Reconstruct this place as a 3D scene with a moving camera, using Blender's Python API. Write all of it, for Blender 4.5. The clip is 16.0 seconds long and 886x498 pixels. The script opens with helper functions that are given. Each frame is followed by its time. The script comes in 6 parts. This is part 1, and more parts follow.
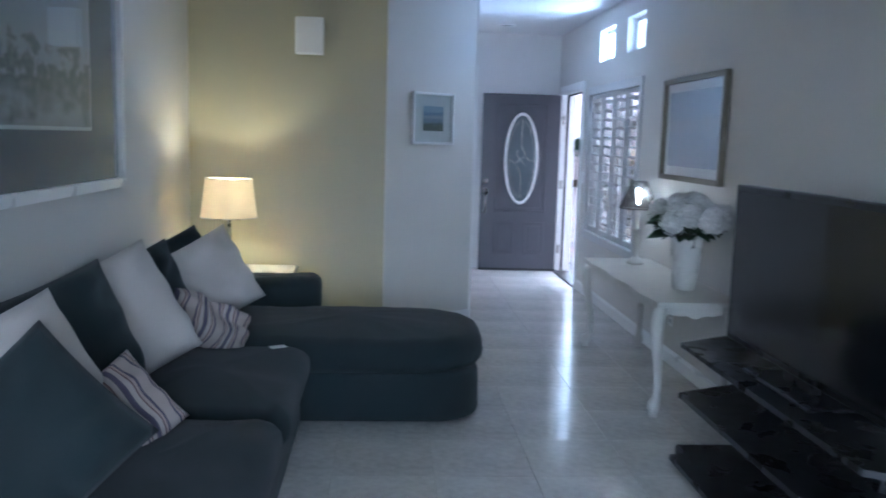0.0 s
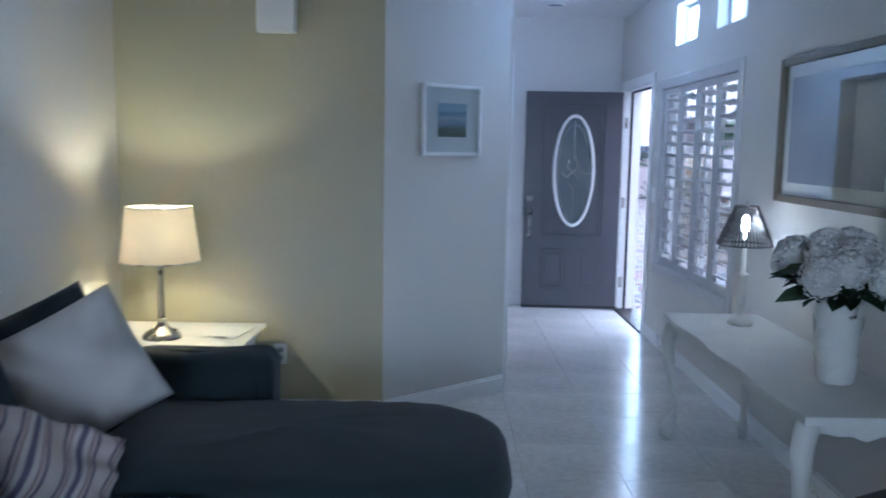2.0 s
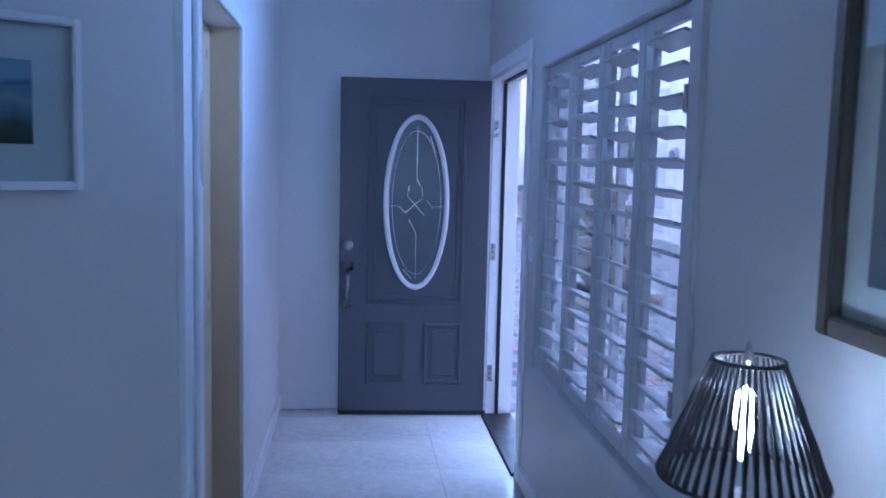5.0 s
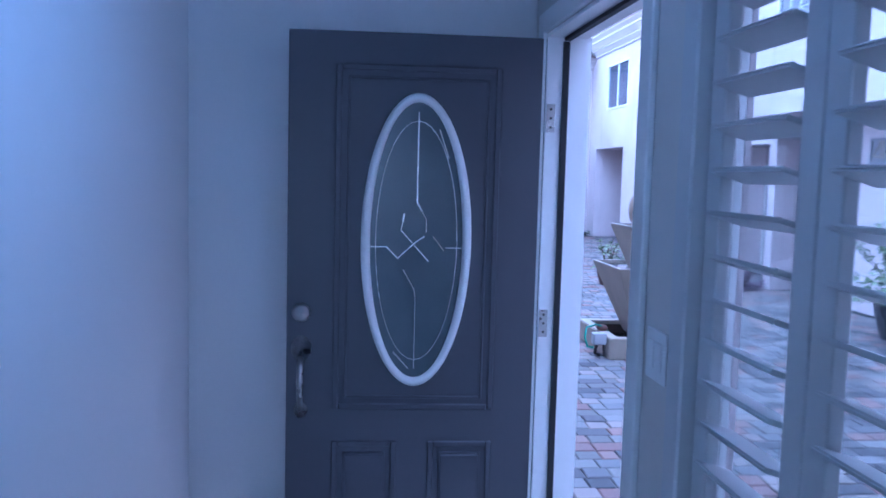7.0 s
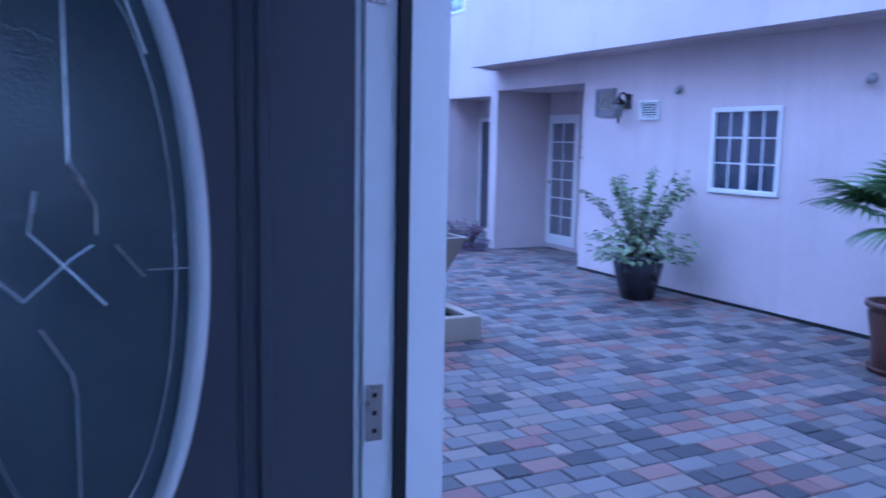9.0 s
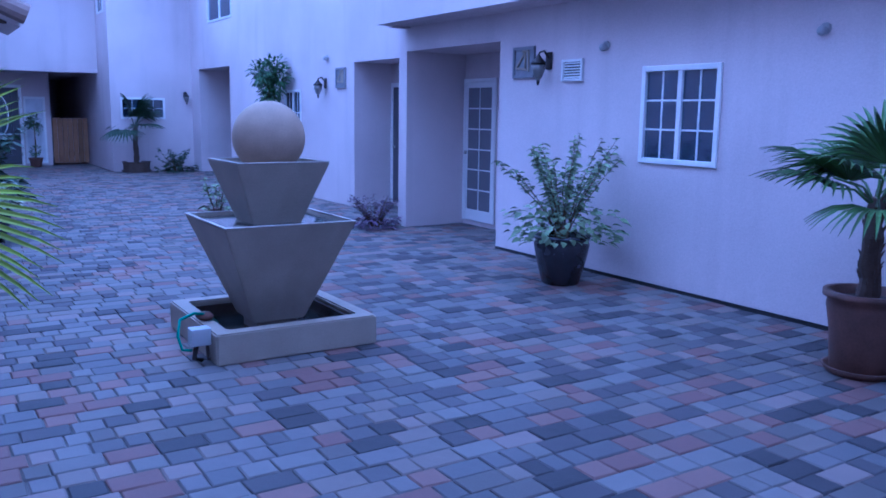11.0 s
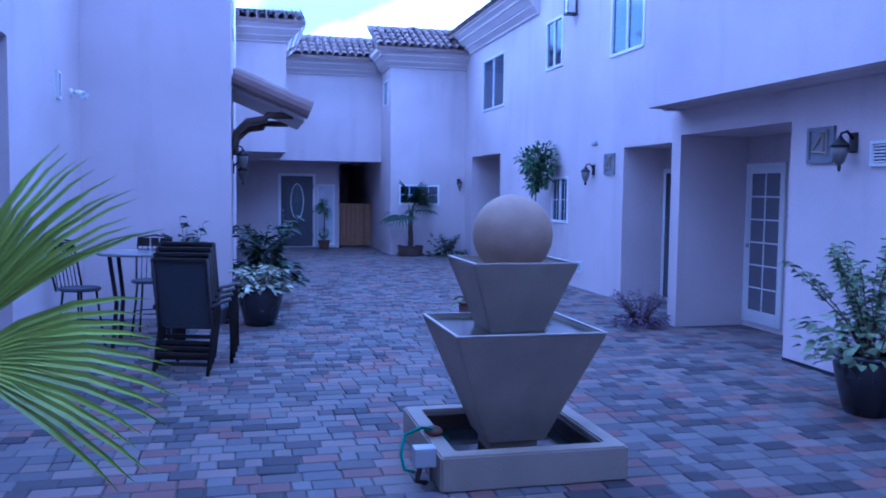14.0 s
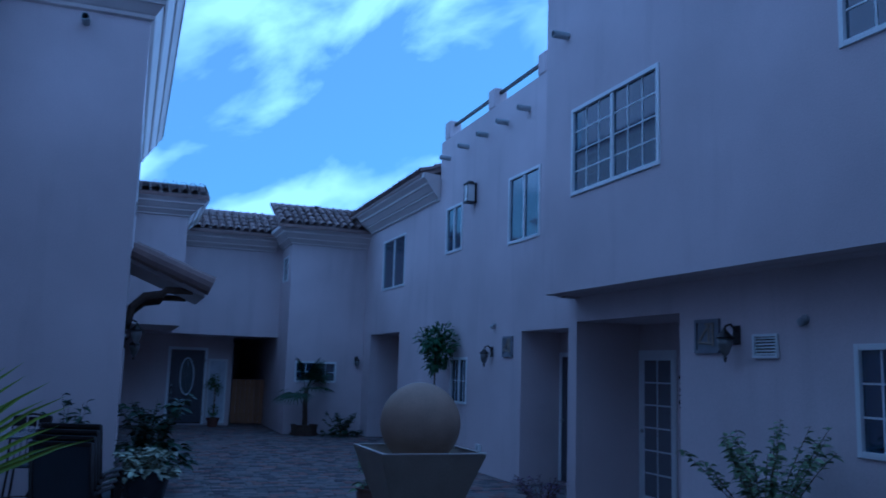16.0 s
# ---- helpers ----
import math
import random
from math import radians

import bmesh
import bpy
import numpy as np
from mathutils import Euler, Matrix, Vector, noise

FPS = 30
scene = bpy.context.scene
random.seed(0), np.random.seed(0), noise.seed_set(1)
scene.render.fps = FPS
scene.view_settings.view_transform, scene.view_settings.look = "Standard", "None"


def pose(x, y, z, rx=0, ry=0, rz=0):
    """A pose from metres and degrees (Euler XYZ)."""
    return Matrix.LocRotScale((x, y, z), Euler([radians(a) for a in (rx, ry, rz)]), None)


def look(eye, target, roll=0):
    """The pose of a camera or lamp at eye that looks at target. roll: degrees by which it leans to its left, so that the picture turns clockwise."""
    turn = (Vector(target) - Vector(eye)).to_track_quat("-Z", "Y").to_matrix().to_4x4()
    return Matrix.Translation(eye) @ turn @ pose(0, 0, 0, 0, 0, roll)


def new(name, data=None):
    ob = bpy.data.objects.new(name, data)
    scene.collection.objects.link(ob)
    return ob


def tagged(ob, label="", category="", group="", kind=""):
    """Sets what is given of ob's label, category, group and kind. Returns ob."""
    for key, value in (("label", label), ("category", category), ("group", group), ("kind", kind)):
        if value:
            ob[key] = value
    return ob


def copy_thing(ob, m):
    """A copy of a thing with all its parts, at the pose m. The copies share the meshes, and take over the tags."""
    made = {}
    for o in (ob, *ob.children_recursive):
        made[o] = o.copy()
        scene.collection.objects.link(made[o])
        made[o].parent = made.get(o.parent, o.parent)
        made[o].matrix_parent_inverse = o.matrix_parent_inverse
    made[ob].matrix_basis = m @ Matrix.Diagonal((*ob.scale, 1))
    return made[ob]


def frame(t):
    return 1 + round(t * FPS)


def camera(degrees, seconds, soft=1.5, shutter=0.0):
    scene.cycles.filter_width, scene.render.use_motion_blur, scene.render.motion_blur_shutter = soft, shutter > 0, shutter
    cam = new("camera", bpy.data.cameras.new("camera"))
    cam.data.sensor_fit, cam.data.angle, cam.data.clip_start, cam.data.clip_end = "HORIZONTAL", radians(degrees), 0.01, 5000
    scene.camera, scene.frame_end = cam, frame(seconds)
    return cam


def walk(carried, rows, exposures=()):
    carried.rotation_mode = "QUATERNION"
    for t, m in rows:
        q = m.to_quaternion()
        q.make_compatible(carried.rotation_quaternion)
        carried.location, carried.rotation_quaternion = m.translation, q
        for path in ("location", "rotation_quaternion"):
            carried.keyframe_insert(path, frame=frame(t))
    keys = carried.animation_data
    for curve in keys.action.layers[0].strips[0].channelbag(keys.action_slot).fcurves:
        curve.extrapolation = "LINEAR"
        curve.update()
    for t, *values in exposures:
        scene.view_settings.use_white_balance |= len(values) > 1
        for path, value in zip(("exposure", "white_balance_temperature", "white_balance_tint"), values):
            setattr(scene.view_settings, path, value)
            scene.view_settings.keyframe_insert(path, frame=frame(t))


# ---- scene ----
cam = camera(56.0, 16.0, soft=1.7, shutter=0.3)
# seconds, x, y, z, yaw, pitch, roll
ROWS = [
    (0.0, -2.002, -9.573, 1.515, -3.82, -7.56, -1.60),
    (0.5, -1.958, -9.197, 1.493, 2.92, -7.67, -2.45),
    (1.0, -1.883, -8.745, 1.506, 3.32, -6.95, -1.10),
    (1.5, -1.790, -8.305, 1.504, 4.79, -8.04, -0.44),
    (2.0, -1.717, -7.819, 1.515, -0.27, -7.00, -0.94),
    (2.5, -1.659, -7.332, 1.498, -6.81, -6.66, 0.14),
    (3.0, -1.502, -6.864, 1.513, -6.57, -6.38, -2.19),
    (5.5, -0.782, -4.437, 1.555, -6.00, -5.82, -1.20),
    (6.0, -0.883, -3.892, 1.562, -6.93, -5.74, -2.10),
    (6.5, -0.782, -3.465, 1.559, -8.15, -5.57, -0.60),
    (7.0, -0.687, -2.960, 1.549, -6.25, -5.08, -1.50),
    (7.5, -0.673, -2.548, 1.512, -7.07, -5.19, -1.50),
    (8.0, -0.649, -2.099, 1.502, -12.79, -6.43, -0.50),
    (8.5, -0.583, -1.730, 1.510, -16.35, -6.95, -1.10),
    (9.0, -0.520, -1.310, 1.490, -27.06, -7.41, -1.10),
    (9.5, -0.371, -0.971, 1.445, -35.63, -8.40, 0.10),
    (12.0, 0.581, -0.136, 1.437, -29.42, -9.64, -1.81),
    (12.5, 0.646, 0.014, 1.446, -27.20, -8.11, -1.70),
    (13.0, 0.730, 0.137, 1.459, -19.59, -7.89, -1.36),
    (13.5, 0.765, 0.204, 1.466, -16.38, -6.26, -1.13),
    (14.0, 0.721, 0.228, 1.508, -13.44, -3.90, -0.72),
    (14.5, 0.689, 0.213, 1.542, -12.03, -1.04, -0.90),
    (15.0, 0.703, 0.245, 1.582, -15.04, 5.66, 0.01),
    (15.5, 0.700, 0.239, 1.570, -16.31, 7.49, -0.16),
    (16.0, 0.615, 0.201, 1.580, -20.66, 8.27, -1.78),
]
EXPOSURES = [
    (0.0, 3.15, 4330, 13), (1.5, 3.1, 4230, 13), (3.0, 2.85, 4080, 16), (5.5, 2.2, 3640, 22), (8.0, 1.92, 3540, 17), (9.5, 1.12, 3340, 24),
    (12.0, 0.92, 3240, 26), (13.0, 0.9, 3220, 25), (14.5, 0.48, 3260, 29), (15.0, 0.1, 3280, 26), (15.5, -0.9, 3320, 18), (16.0, -1.38, 3110, 9),
]
walk(cam, [(t, pose(x, y, z, 90 + pitch, roll, yaw)) for t, x, y, z, yaw, pitch, roll in ROWS], EXPOSURES)

# ---- light ----
world = bpy.data.worlds.new("sky")
scene.world = world
world.use_nodes = True
wn, wl = world.node_tree.nodes, world.node_tree.links
wn.clear()
SUN_DIR = Vector((0.93, 0.28, 0.245)).normalized()
sky = wn.new("ShaderNodeTexSky")
sky.sky_type = 'NISHITA'
sky.sun_disc = False
sky.sun_elevation = math.asin(SUN_DIR.z)
sky.sun_rotation = math.atan2(SUN_DIR.x, SUN_DIR.y)
cl = wn.new("ShaderNodeTexNoise")
cl.inputs["Scale"].default_value = 9.5
cl.inputs["Detail"].default_value = 7.0
cl.inputs["Roughness"].default_value = 0.5
cl.inputs["Distortion"].default_value = 0.35
wco = wn.new("ShaderNodeTexCoord")
wmp = wn.new("ShaderNodeMapping")
wmp.vector_type = 'TEXTURE'
wmp.inputs["Location"].default_value = (0.3, 0.1, 0.0)
wmp.inputs["Rotation"].default_value = (0, radians(-32), radians(-15))
wmp.inputs["Scale"].default_value = (1.9, 1.0, 1.0)
wl.new(wco.outputs["Generated"], wmp.inputs["Vector"])
wl.new(wmp.outputs[0], cl.inputs["Vector"])
clr = wn.new("ShaderNodeValToRGB")
clr.color_ramp.elements[0].position = 0.46
clr.color_ramp.elements[1].position = 0.60
clr.color_ramp.elements[0].color = (0.30, 0.30, 0.30, 1)
mixw = wn.new("ShaderNodeMixRGB")
mixw.inputs[2].default_value = (18.0, 15.8, 13.2, 1)
bgw = wn.new("ShaderNodeBackground")
bgw.inputs["Strength"].default_value = 0.15
outw = wn.new("ShaderNodeOutputWorld")
wl.new(cl.outputs["Fac"], clr.inputs[0])
wl.new(clr.outputs[0], mixw.inputs[0])
tone = wn.new("ShaderNodeVectorMath")
tone.operation = 'MULTIPLY'
tone.inputs[1].default_value = (0.85, 1.12, 0.85)
wl.new(sky.outputs[0], tone.inputs[0])
wl.new(tone.outputs[0], mixw.inputs[1])
wl.new(mixw.outputs[0], bgw.inputs[0])
wl.new(bgw.outputs[0], outw.inputs[0])

sun = new("sun", bpy.data.lights.new("sun", 'SUN'))
sun.data.energy, sun.data.angle, sun.data.color = 3.5, radians(0.6), (1.0, 0.93, 0.82)
sun.matrix_world = look(SUN_DIR * 60, (0, 0, 0))


def lamp(name, x, y, z, watts, colour, size):
    ob = new(name, bpy.data.lights.new(name, 'POINT'))
    ob.data.energy, ob.data.color, ob.data.shadow_soft_size = watts, colour, size
    ob.location = (x, y, z)
    return ob


lamp("bulb_table_lamp", -3.08, -3.75, 1.085, 1.75, (1.0, 0.76, 0.34), 0.035)
lamp("bulb_small_lamp", -0.205, -3.75, 1.17, 0.2, (1.0, 0.78, 0.45), 0.02)
# fill lamp added for an assumed, unseen window behind the walker
back = new("room_fill_light", bpy.data.lights.new("room_fill_light", 'AREA'))
back.data.shape, back.data.size, back.data.size_y = 'RECTANGLE', 1.7, 1.5
back.data.energy, back.data.color = 0.25, (1.0, 0.93, 0.82)
back.matrix_world = look((-1.9, -11.35, 1.5), (-1.9, -8, 1.2))
# sky light through the two clerestory panes of the hall
for wy, watts in ((-1.87, 1.9), (-2.77, 0.45)):
    clere = new("clerestory_light", bpy.data.lights.new("clerestory_light", 'AREA'))
    clere.data.shape, clere.data.size, clere.data.size_y = 'RECTANGLE', 0.46, 0.25
    clere.data.energy, clere.data.color = watts, (0.86, 0.93, 1.0)
    clere.matrix_world = look((0.15, wy, 2.415), (-1.0, wy, 2.3))


# ---- materials ----
def mat(name, colour, rough=0.6, metal=0.0, vary=0.12, scale=6.0, fine=60.0, bump=0.15, spread=0.0, coat=0.0, island=False, colours=(), streak=0.0):
    """A surface with blotches at one scale, grain at another, and fine relief. spread: how much pieces differ."""
    m = bpy.data.materials.new(name)
    m.use_nodes = True
    n, l = m.node_tree.nodes, m.node_tree.links
    b = n["Principled BSDF"]
    co = n.new("ShaderNodeTexCoord")
    big = n.new("ShaderNodeTexNoise")
    big.inputs["Scale"].default_value, big.inputs["Detail"].default_value = scale, 5
    small = n.new("ShaderNodeTexNoise")
    small.inputs["Scale"].default_value, small.inputs["Detail"].default_value = fine, 3
    l.new(co.outputs["Object"], big.inputs["Vector"])
    l.new(co.outputs["Object"], small.inputs["Vector"])
    add = n.new("ShaderNodeMath")
    add.operation = 'MULTIPLY_ADD'
    add.inputs[1].default_value = 0.45
    l.new(small.outputs["Fac"], add.inputs[0])
    l.new(big.outputs["Fac"], add.inputs[2])
    ramp = n.new("ShaderNodeMapRange")
    ramp.inputs["From Min"].default_value, ramp.inputs["From Max"].default_value = 0.4, 1.05
    ramp.inputs["To Min"].default_value, ramp.inputs["To Max"].default_value = 1 - vary, 1 + vary
    l.new(add.outputs[0], ramp.inputs["Value"])
    mul = n.new("ShaderNodeVectorMath")
    mul.operation = 'SCALE'
    if colours:
        cr = n.new("ShaderNodeValToRGB")
        cr.color_ramp.interpolation = 'CONSTANT'
        while len(cr.color_ramp.elements) < len(colours):
            cr.color_ramp.elements.new(0.5)
        for i, c in enumerate(colours):
            cr.color_ramp.elements[i].position = i / len(colours)
            cr.color_ramp.elements[i].color = (*c, 1)
        src = n.new("ShaderNodeNewGeometry").outputs["Random Per Island"] if island else n.new("ShaderNodeObjectInfo").outputs["Random"]
        l.new(src, cr.inputs[0])
        l.new(cr.outputs[0], mul.inputs[0])
    else:
        mul.inputs[0].default_value = colour
    l.new(ramp.outputs[0], mul.inputs["Scale"])
    last = mul.outputs[0]
    if streak:
        mp = n.new("ShaderNodeMapping")
        mp.inputs["Scale"].default_value = (1.3, 1.3, 0.16)
        l.new(co.outputs["Object"], mp.inputs["Vector"])
        sn = n.new("ShaderNodeTexNoise")
        sn.inputs["Scale"].default_value, sn.inputs["Detail"].default_value = 2.2, 6
        l.new(mp.outputs[0], sn.inputs["Vector"])
        sr = n.new("ShaderNodeMapRange")
        sr.inputs["From Min"].default_value, sr.inputs["From Max"].default_value = 0.54, 0.76
        sr.inputs["To Min"].default_value, sr.inputs["To Max"].default_value = 1.0, 1 - streak
        l.new(sn.outputs["Fac"], sr.inputs["Value"])
        ms = n.new("ShaderNodeVectorMath")
        ms.operation = 'SCALE'
        l.new(last, ms.inputs[0])
        l.new(sr.outputs[0], ms.inputs["Scale"])
        last = ms.outputs[0]
    if spread:
        src = n.new("ShaderNodeNewGeometry").outputs["Random Per Island"] if island else n.new("ShaderNodeObjectInfo").outputs["Random"]
        r2 = n.new("ShaderNodeMapRange")
        r2.inputs["To Min"].default_value, r2.inputs["To Max"].default_value = 1 - spread, 1 + spread
        l.new(src, r2.inputs["Value"])
        m2 = n.new("ShaderNodeVectorMath")
        m2.operation = 'SCALE'
        l.new(last, m2.inputs[0])
        l.new(r2.outputs[0], m2.inputs["Scale"])
        last = m2.outputs[0]
    l.new(last, b.inputs["Base Color"])
    b.inputs["Roughness"].default_value, b.inputs["Metallic"].default_value = rough, metal
    b.inputs["Coat Weight"].default_value = coat
    rr = n.new("ShaderNodeMapRange")
    rr.inputs["From Min"].default_value, rr.inputs["From Max"].default_value = 0.3, 0.7
    rr.inputs["To Min"].default_value, rr.inputs["To Max"].default_value = max(0.02, rough - 0.07), min(1, rough + 0.07)
    l.new(big.outputs["Fac"], rr.inputs["Value"])
    l.new(rr.outputs[0], b.inputs["Roughness"])
    if bump:
        bp = n.new("ShaderNodeBump")
        bp.inputs["Strength"].default_value, bp.inputs["Distance"].default_value = bump, 0.01
        l.new(add.outputs[0], bp.inputs["Height"])
        l.new(bp.outputs[0], b.inputs["Normal"])
    return m


def glass_mat(name, tint=(0.9, 0.95, 0.95), rough=0.02):
    m = bpy.data.materials.new(name)
    m.use_nodes = True
    b = m.node_tree.nodes["Principled BSDF"]
    b.inputs["Base Color"].default_value = (*tint, 1)
    b.inputs["Transmission Weight"].default_value = 1.0
    b.inputs["Roughness"].default_value = rough
    b.inputs["IOR"].default_value = 1.45
    return m


def glow_mat(name, colour, strength):
    m = bpy.data.materials.new(name)
    m.use_nodes = True
    b = m.node_tree.nodes["Principled BSDF"]
    b.inputs["Base Color"].default_value = (*colour, 1)
    b.inputs["Emission Color"].default_value = (*colour, 1)
    b.inputs["Emission Strength"].default_value = strength
    return m


def cloth_mat(name, colour, scale=500, vary=0.15, rough=0.9, translucent=0.0):
    m = mat(name, colour, rough, 0, vary, 5, scale, 0.25)
    b = m.node_tree.nodes["Principled BSDF"]
    b.inputs["Sheen Weight"].default_value = 0.15
    if translucent:
        n, l = m.node_tree.nodes, m.node_tree.links
        t = n.new("ShaderNodeBsdfTranslucent")
        t.inputs["Color"].default_value = (*colour, 1)
        mx = n.new("ShaderNodeMixShader")
        mx.inputs[0].default_value = translucent
        l.new(b.outputs[0], mx.inputs[1])
        l.new(t.outputs[0], mx.inputs[2])
        l.new(mx.outputs[0], n["Material Output"].inputs[0])
    return m


def stripe_mat(name, colours, period, axis="X", rough=0.9):
    """Woven stripes along one axis; colours with their shares of the period."""
    m = bpy.data.materials.new(name)
    m.use_nodes = True
    n, l = m.node_tree.nodes, m.node_tree.links
    b = n["Principled BSDF"]
    co = n.new("ShaderNodeTexCoord")
    sep = n.new("ShaderNodeSeparateXYZ")
    l.new(co.outputs["Object"], sep.inputs[0])
    md = n.new("ShaderNodeMath")
    md.operation = 'PINGPONG'
    md.inputs[1].default_value = period
    l.new(sep.outputs[axis], md.inputs[0])
    dv = n.new("ShaderNodeMath")
    dv.operation = 'DIVIDE'
    dv.inputs[1].default_value = period
    l.new(md.outputs[0], dv.inputs[0])
    cr = n.new("ShaderNodeValToRGB")
    cr.color_ramp.interpolation = 'CONSTANT'
    while len(cr.color_ramp.elements) < len(colours):
        cr.color_ramp.elements.new(0.5)
    for e, (at, c) in zip(cr.color_ramp.elements, colours):
        e.position, e.color = at, (*c, 1)
    l.new(dv.outputs[0], cr.inputs[0])
    l.new(cr.outputs[0], b.inputs["Base Color"])
    b.inputs["Roughness"].default_value = rough
    nz = n.new("ShaderNodeTexNoise")
    nz.inputs["Scale"].default_value = 300
    l.new(co.outputs["Object"], nz.inputs["Vector"])
    bp = n.new("ShaderNodeBump")
    bp.inputs["Strength"].default_value, bp.inputs["Distance"].default_value = 0.4, 0.003
    l.new(nz.outputs["Fac"], bp.inputs["Height"])
    l.new(bp.outputs[0], b.inputs["Normal"])
    return m


M_WALL = mat("white_wall_paint", (0.65, 0.63, 0.59), 0.55, vary=0.03, scale=1.2, fine=90, bump=0.08)
# lighter copy of the wall paint; daylight in the hall put into its colour
M_WALL_BRIGHT = mat("brightened_hall_wall_paint", (0.80, 0.79, 0.77), 0.5, vary=0.03, scale=1.2, fine=90, bump=0.015)
M_YELLOW = mat("pale_yellow_wall_paint", (0.46, 0.43, 0.29), 0.55, vary=0.03, scale=1.2, fine=90, bump=0.08)
M_CEIL = mat("ceiling_paint", (0.76, 0.76, 0.75), 0.8, vary=0.03, scale=1.5, fine=120, bump=0.12)
M_TRIM = mat("white_gloss_trim", (0.84, 0.84, 0.83), 0.32, vary=0.03, scale=3, fine=60, bump=0.03)
# white trim paint darkened: the shutters' backlit shade is in the colour
M_SHUTTER = mat("backlit_shutter_paint", (0.60, 0.60, 0.60), 0.36, vary=0.04, scale=4, fine=60, bump=0.03)
M_DOORWOOD = mat("cream_door_paint", (0.66, 0.54, 0.34), 0.4, vary=0.05, scale=2, fine=60, bump=0.05)
M_FLOOR = mat("polished_travertine", (0.71, 0.69, 0.65), 0.2, vary=0.3, scale=1.5, fine=26, bump=0.02, spread=0.03)
M_GROUT = mat("floor_grout", (0.60, 0.58, 0.54), 0.6, vary=0.1, scale=4)
M_DOOR = mat("grey_door_paint", (0.074, 0.074, 0.088), 0.36, vary=0.05, scale=2.5, fine=70, bump=0.05)
M_NICKEL = mat("satin_nickel", (0.40, 0.39, 0.37), 0.3, 1.0, vary=0.05, scale=20, bump=0.02)
M_BLACK = mat("black_rubber", (0.012, 0.012, 0.013), 0.6, vary=0.1)
M_LEAD = mat("silver_came", (0.75, 0.75, 0.78), 0.25, 1.0, vary=0.04, bump=0.02)
M_GLASS = glass_mat("clear_glass")
M_OBSCURE = mat("obscure_dark_glass", (0.10, 0.12, 0.13), 0.12, vary=0.1, scale=7, fine=160, bump=0.12)
M_SHEER = mat("glass_over_sheer_curtain", (0.15, 0.15, 0.17), 0.08, vary=0.12, scale=3, fine=30, bump=0.0)
# dark glass; the blue in its base colour stands in for reflected sky
M_PANE = mat("window_glass_sky_tint", (0.022, 0.036, 0.07), 0.04, vary=0.1, scale=1.2, fine=5, bump=0.0)
M_PANE.node_tree.nodes["Principled BSDF"].inputs["IOR"].default_value = 2.1
M_CURTAIN = cloth_mat("pale_curtain", (0.60, 0.61, 0.64), 120)
M_STUCCO = mat("pale_stucco", (0.56, 0.495, 0.49), 0.92, vary=0.2, scale=0.55, fine=70, bump=0.5, streak=0.11)
M_STUCCO_DARK = mat("moulding_stucco", (0.56, 0.51, 0.48), 0.9, vary=0.07, scale=1.5, fine=70, bump=0.25)
M_WHITEFRAME = mat("white_vinyl", (0.74, 0.74, 0.73), 0.35, vary=0.03, scale=4, bump=0.02)
M_TILE = mat("clay_roof_tile", (0.19, 0.14, 0.12), 0.8, vary=0.2, scale=5, fine=40, bump=0.3, spread=0.25, island=True)
PAVER_COLOURS = ((0.103, 0.094, 0.090), (0.163, 0.140, 0.126), (0.110, 0.106, 0.110), (0.186, 0.153, 0.139), (0.132, 0.077, 0.068), (0.131, 0.122, 0.117), (0.036, 0.034, 0.038), (0.155, 0.098, 0.084), (0.142, 0.134, 0.129), (0.078, 0.074, 0.078), (0.119, 0.111, 0.111), (0.054, 0.050, 0.054))
M_PAVER = mat("concrete_paver", (0.3, 0.3, 0.3), 0.78, vary=0.16, scale=9, fine=120, bump=0.3, spread=0.12, colours=PAVER_COLOURS)
M_PAVERS = mat("concrete_paving", (0.3, 0.3, 0.3), 0.78, vary=0.16, scale=5, fine=120, bump=0.3, spread=0.12, island=True, colours=PAVER_COLOURS)
M_SAND = mat("joint_sand", (0.10, 0.095, 0.09), 0.95, vary=0.2, scale=12, fine=150, bump=0.3)
M_EARTH = mat("bare_ground", (0.16, 0.14, 0.12), 0.95, vary=0.25, scale=0.4, fine=20, bump=0.3)
M_CONC = mat("cast_concrete", (0.285, 0.25, 0.195), 0.66, vary=0.18, scale=4, fine=90, bump=0.2, streak=0.22)
# paler than the bowls: sky light on the upward rims is painted in
M_RIM = mat("skylit_concrete_rim", (0.46, 0.43, 0.39), 0.7, vary=0.12, scale=9, fine=90, bump=0.2)
M_BALL = mat("stone_ball", (0.31, 0.24, 0.17), 0.75, vary=0.2, scale=7, fine=110, bump=0.3)
M_WATER = glass_mat("water", (0.75, 0.82, 0.85), 0.01)
M_POOL = mat("dark_still_water", (0.012, 0.014, 0.014), 0.06, vary=0.2, scale=6, fine=30, bump=0.02)
M_TABLETOP = mat("grey_tabletop", (0.22, 0.22, 0.23), 0.15, vary=0.15, scale=6, fine=60, bump=0.03)
M_DARKPOT = mat("dark_glazed_pot", (0.022, 0.022, 0.028), 0.22, vary=0.2, scale=8, fine=60, bump=0.05, coat=0.4)
M_TERRA = mat("terracotta", (0.095, 0.048, 0.033), 0.6, vary=0.5, scale=6, fine=70, bump=0.2)
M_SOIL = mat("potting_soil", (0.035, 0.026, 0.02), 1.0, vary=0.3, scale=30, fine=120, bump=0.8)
M_LEAF = mat("green_leaf", (0.055, 0.11, 0.035), 0.45, vary=0.2, scale=9, fine=60, bump=0.1, spread=0.35, island=True)
M_LEAF_PALE = mat("variegated_leaf", (0.17, 0.22, 0.10), 0.5, vary=0.25, scale=12, fine=60, bump=0.1, spread=0.4, island=True)
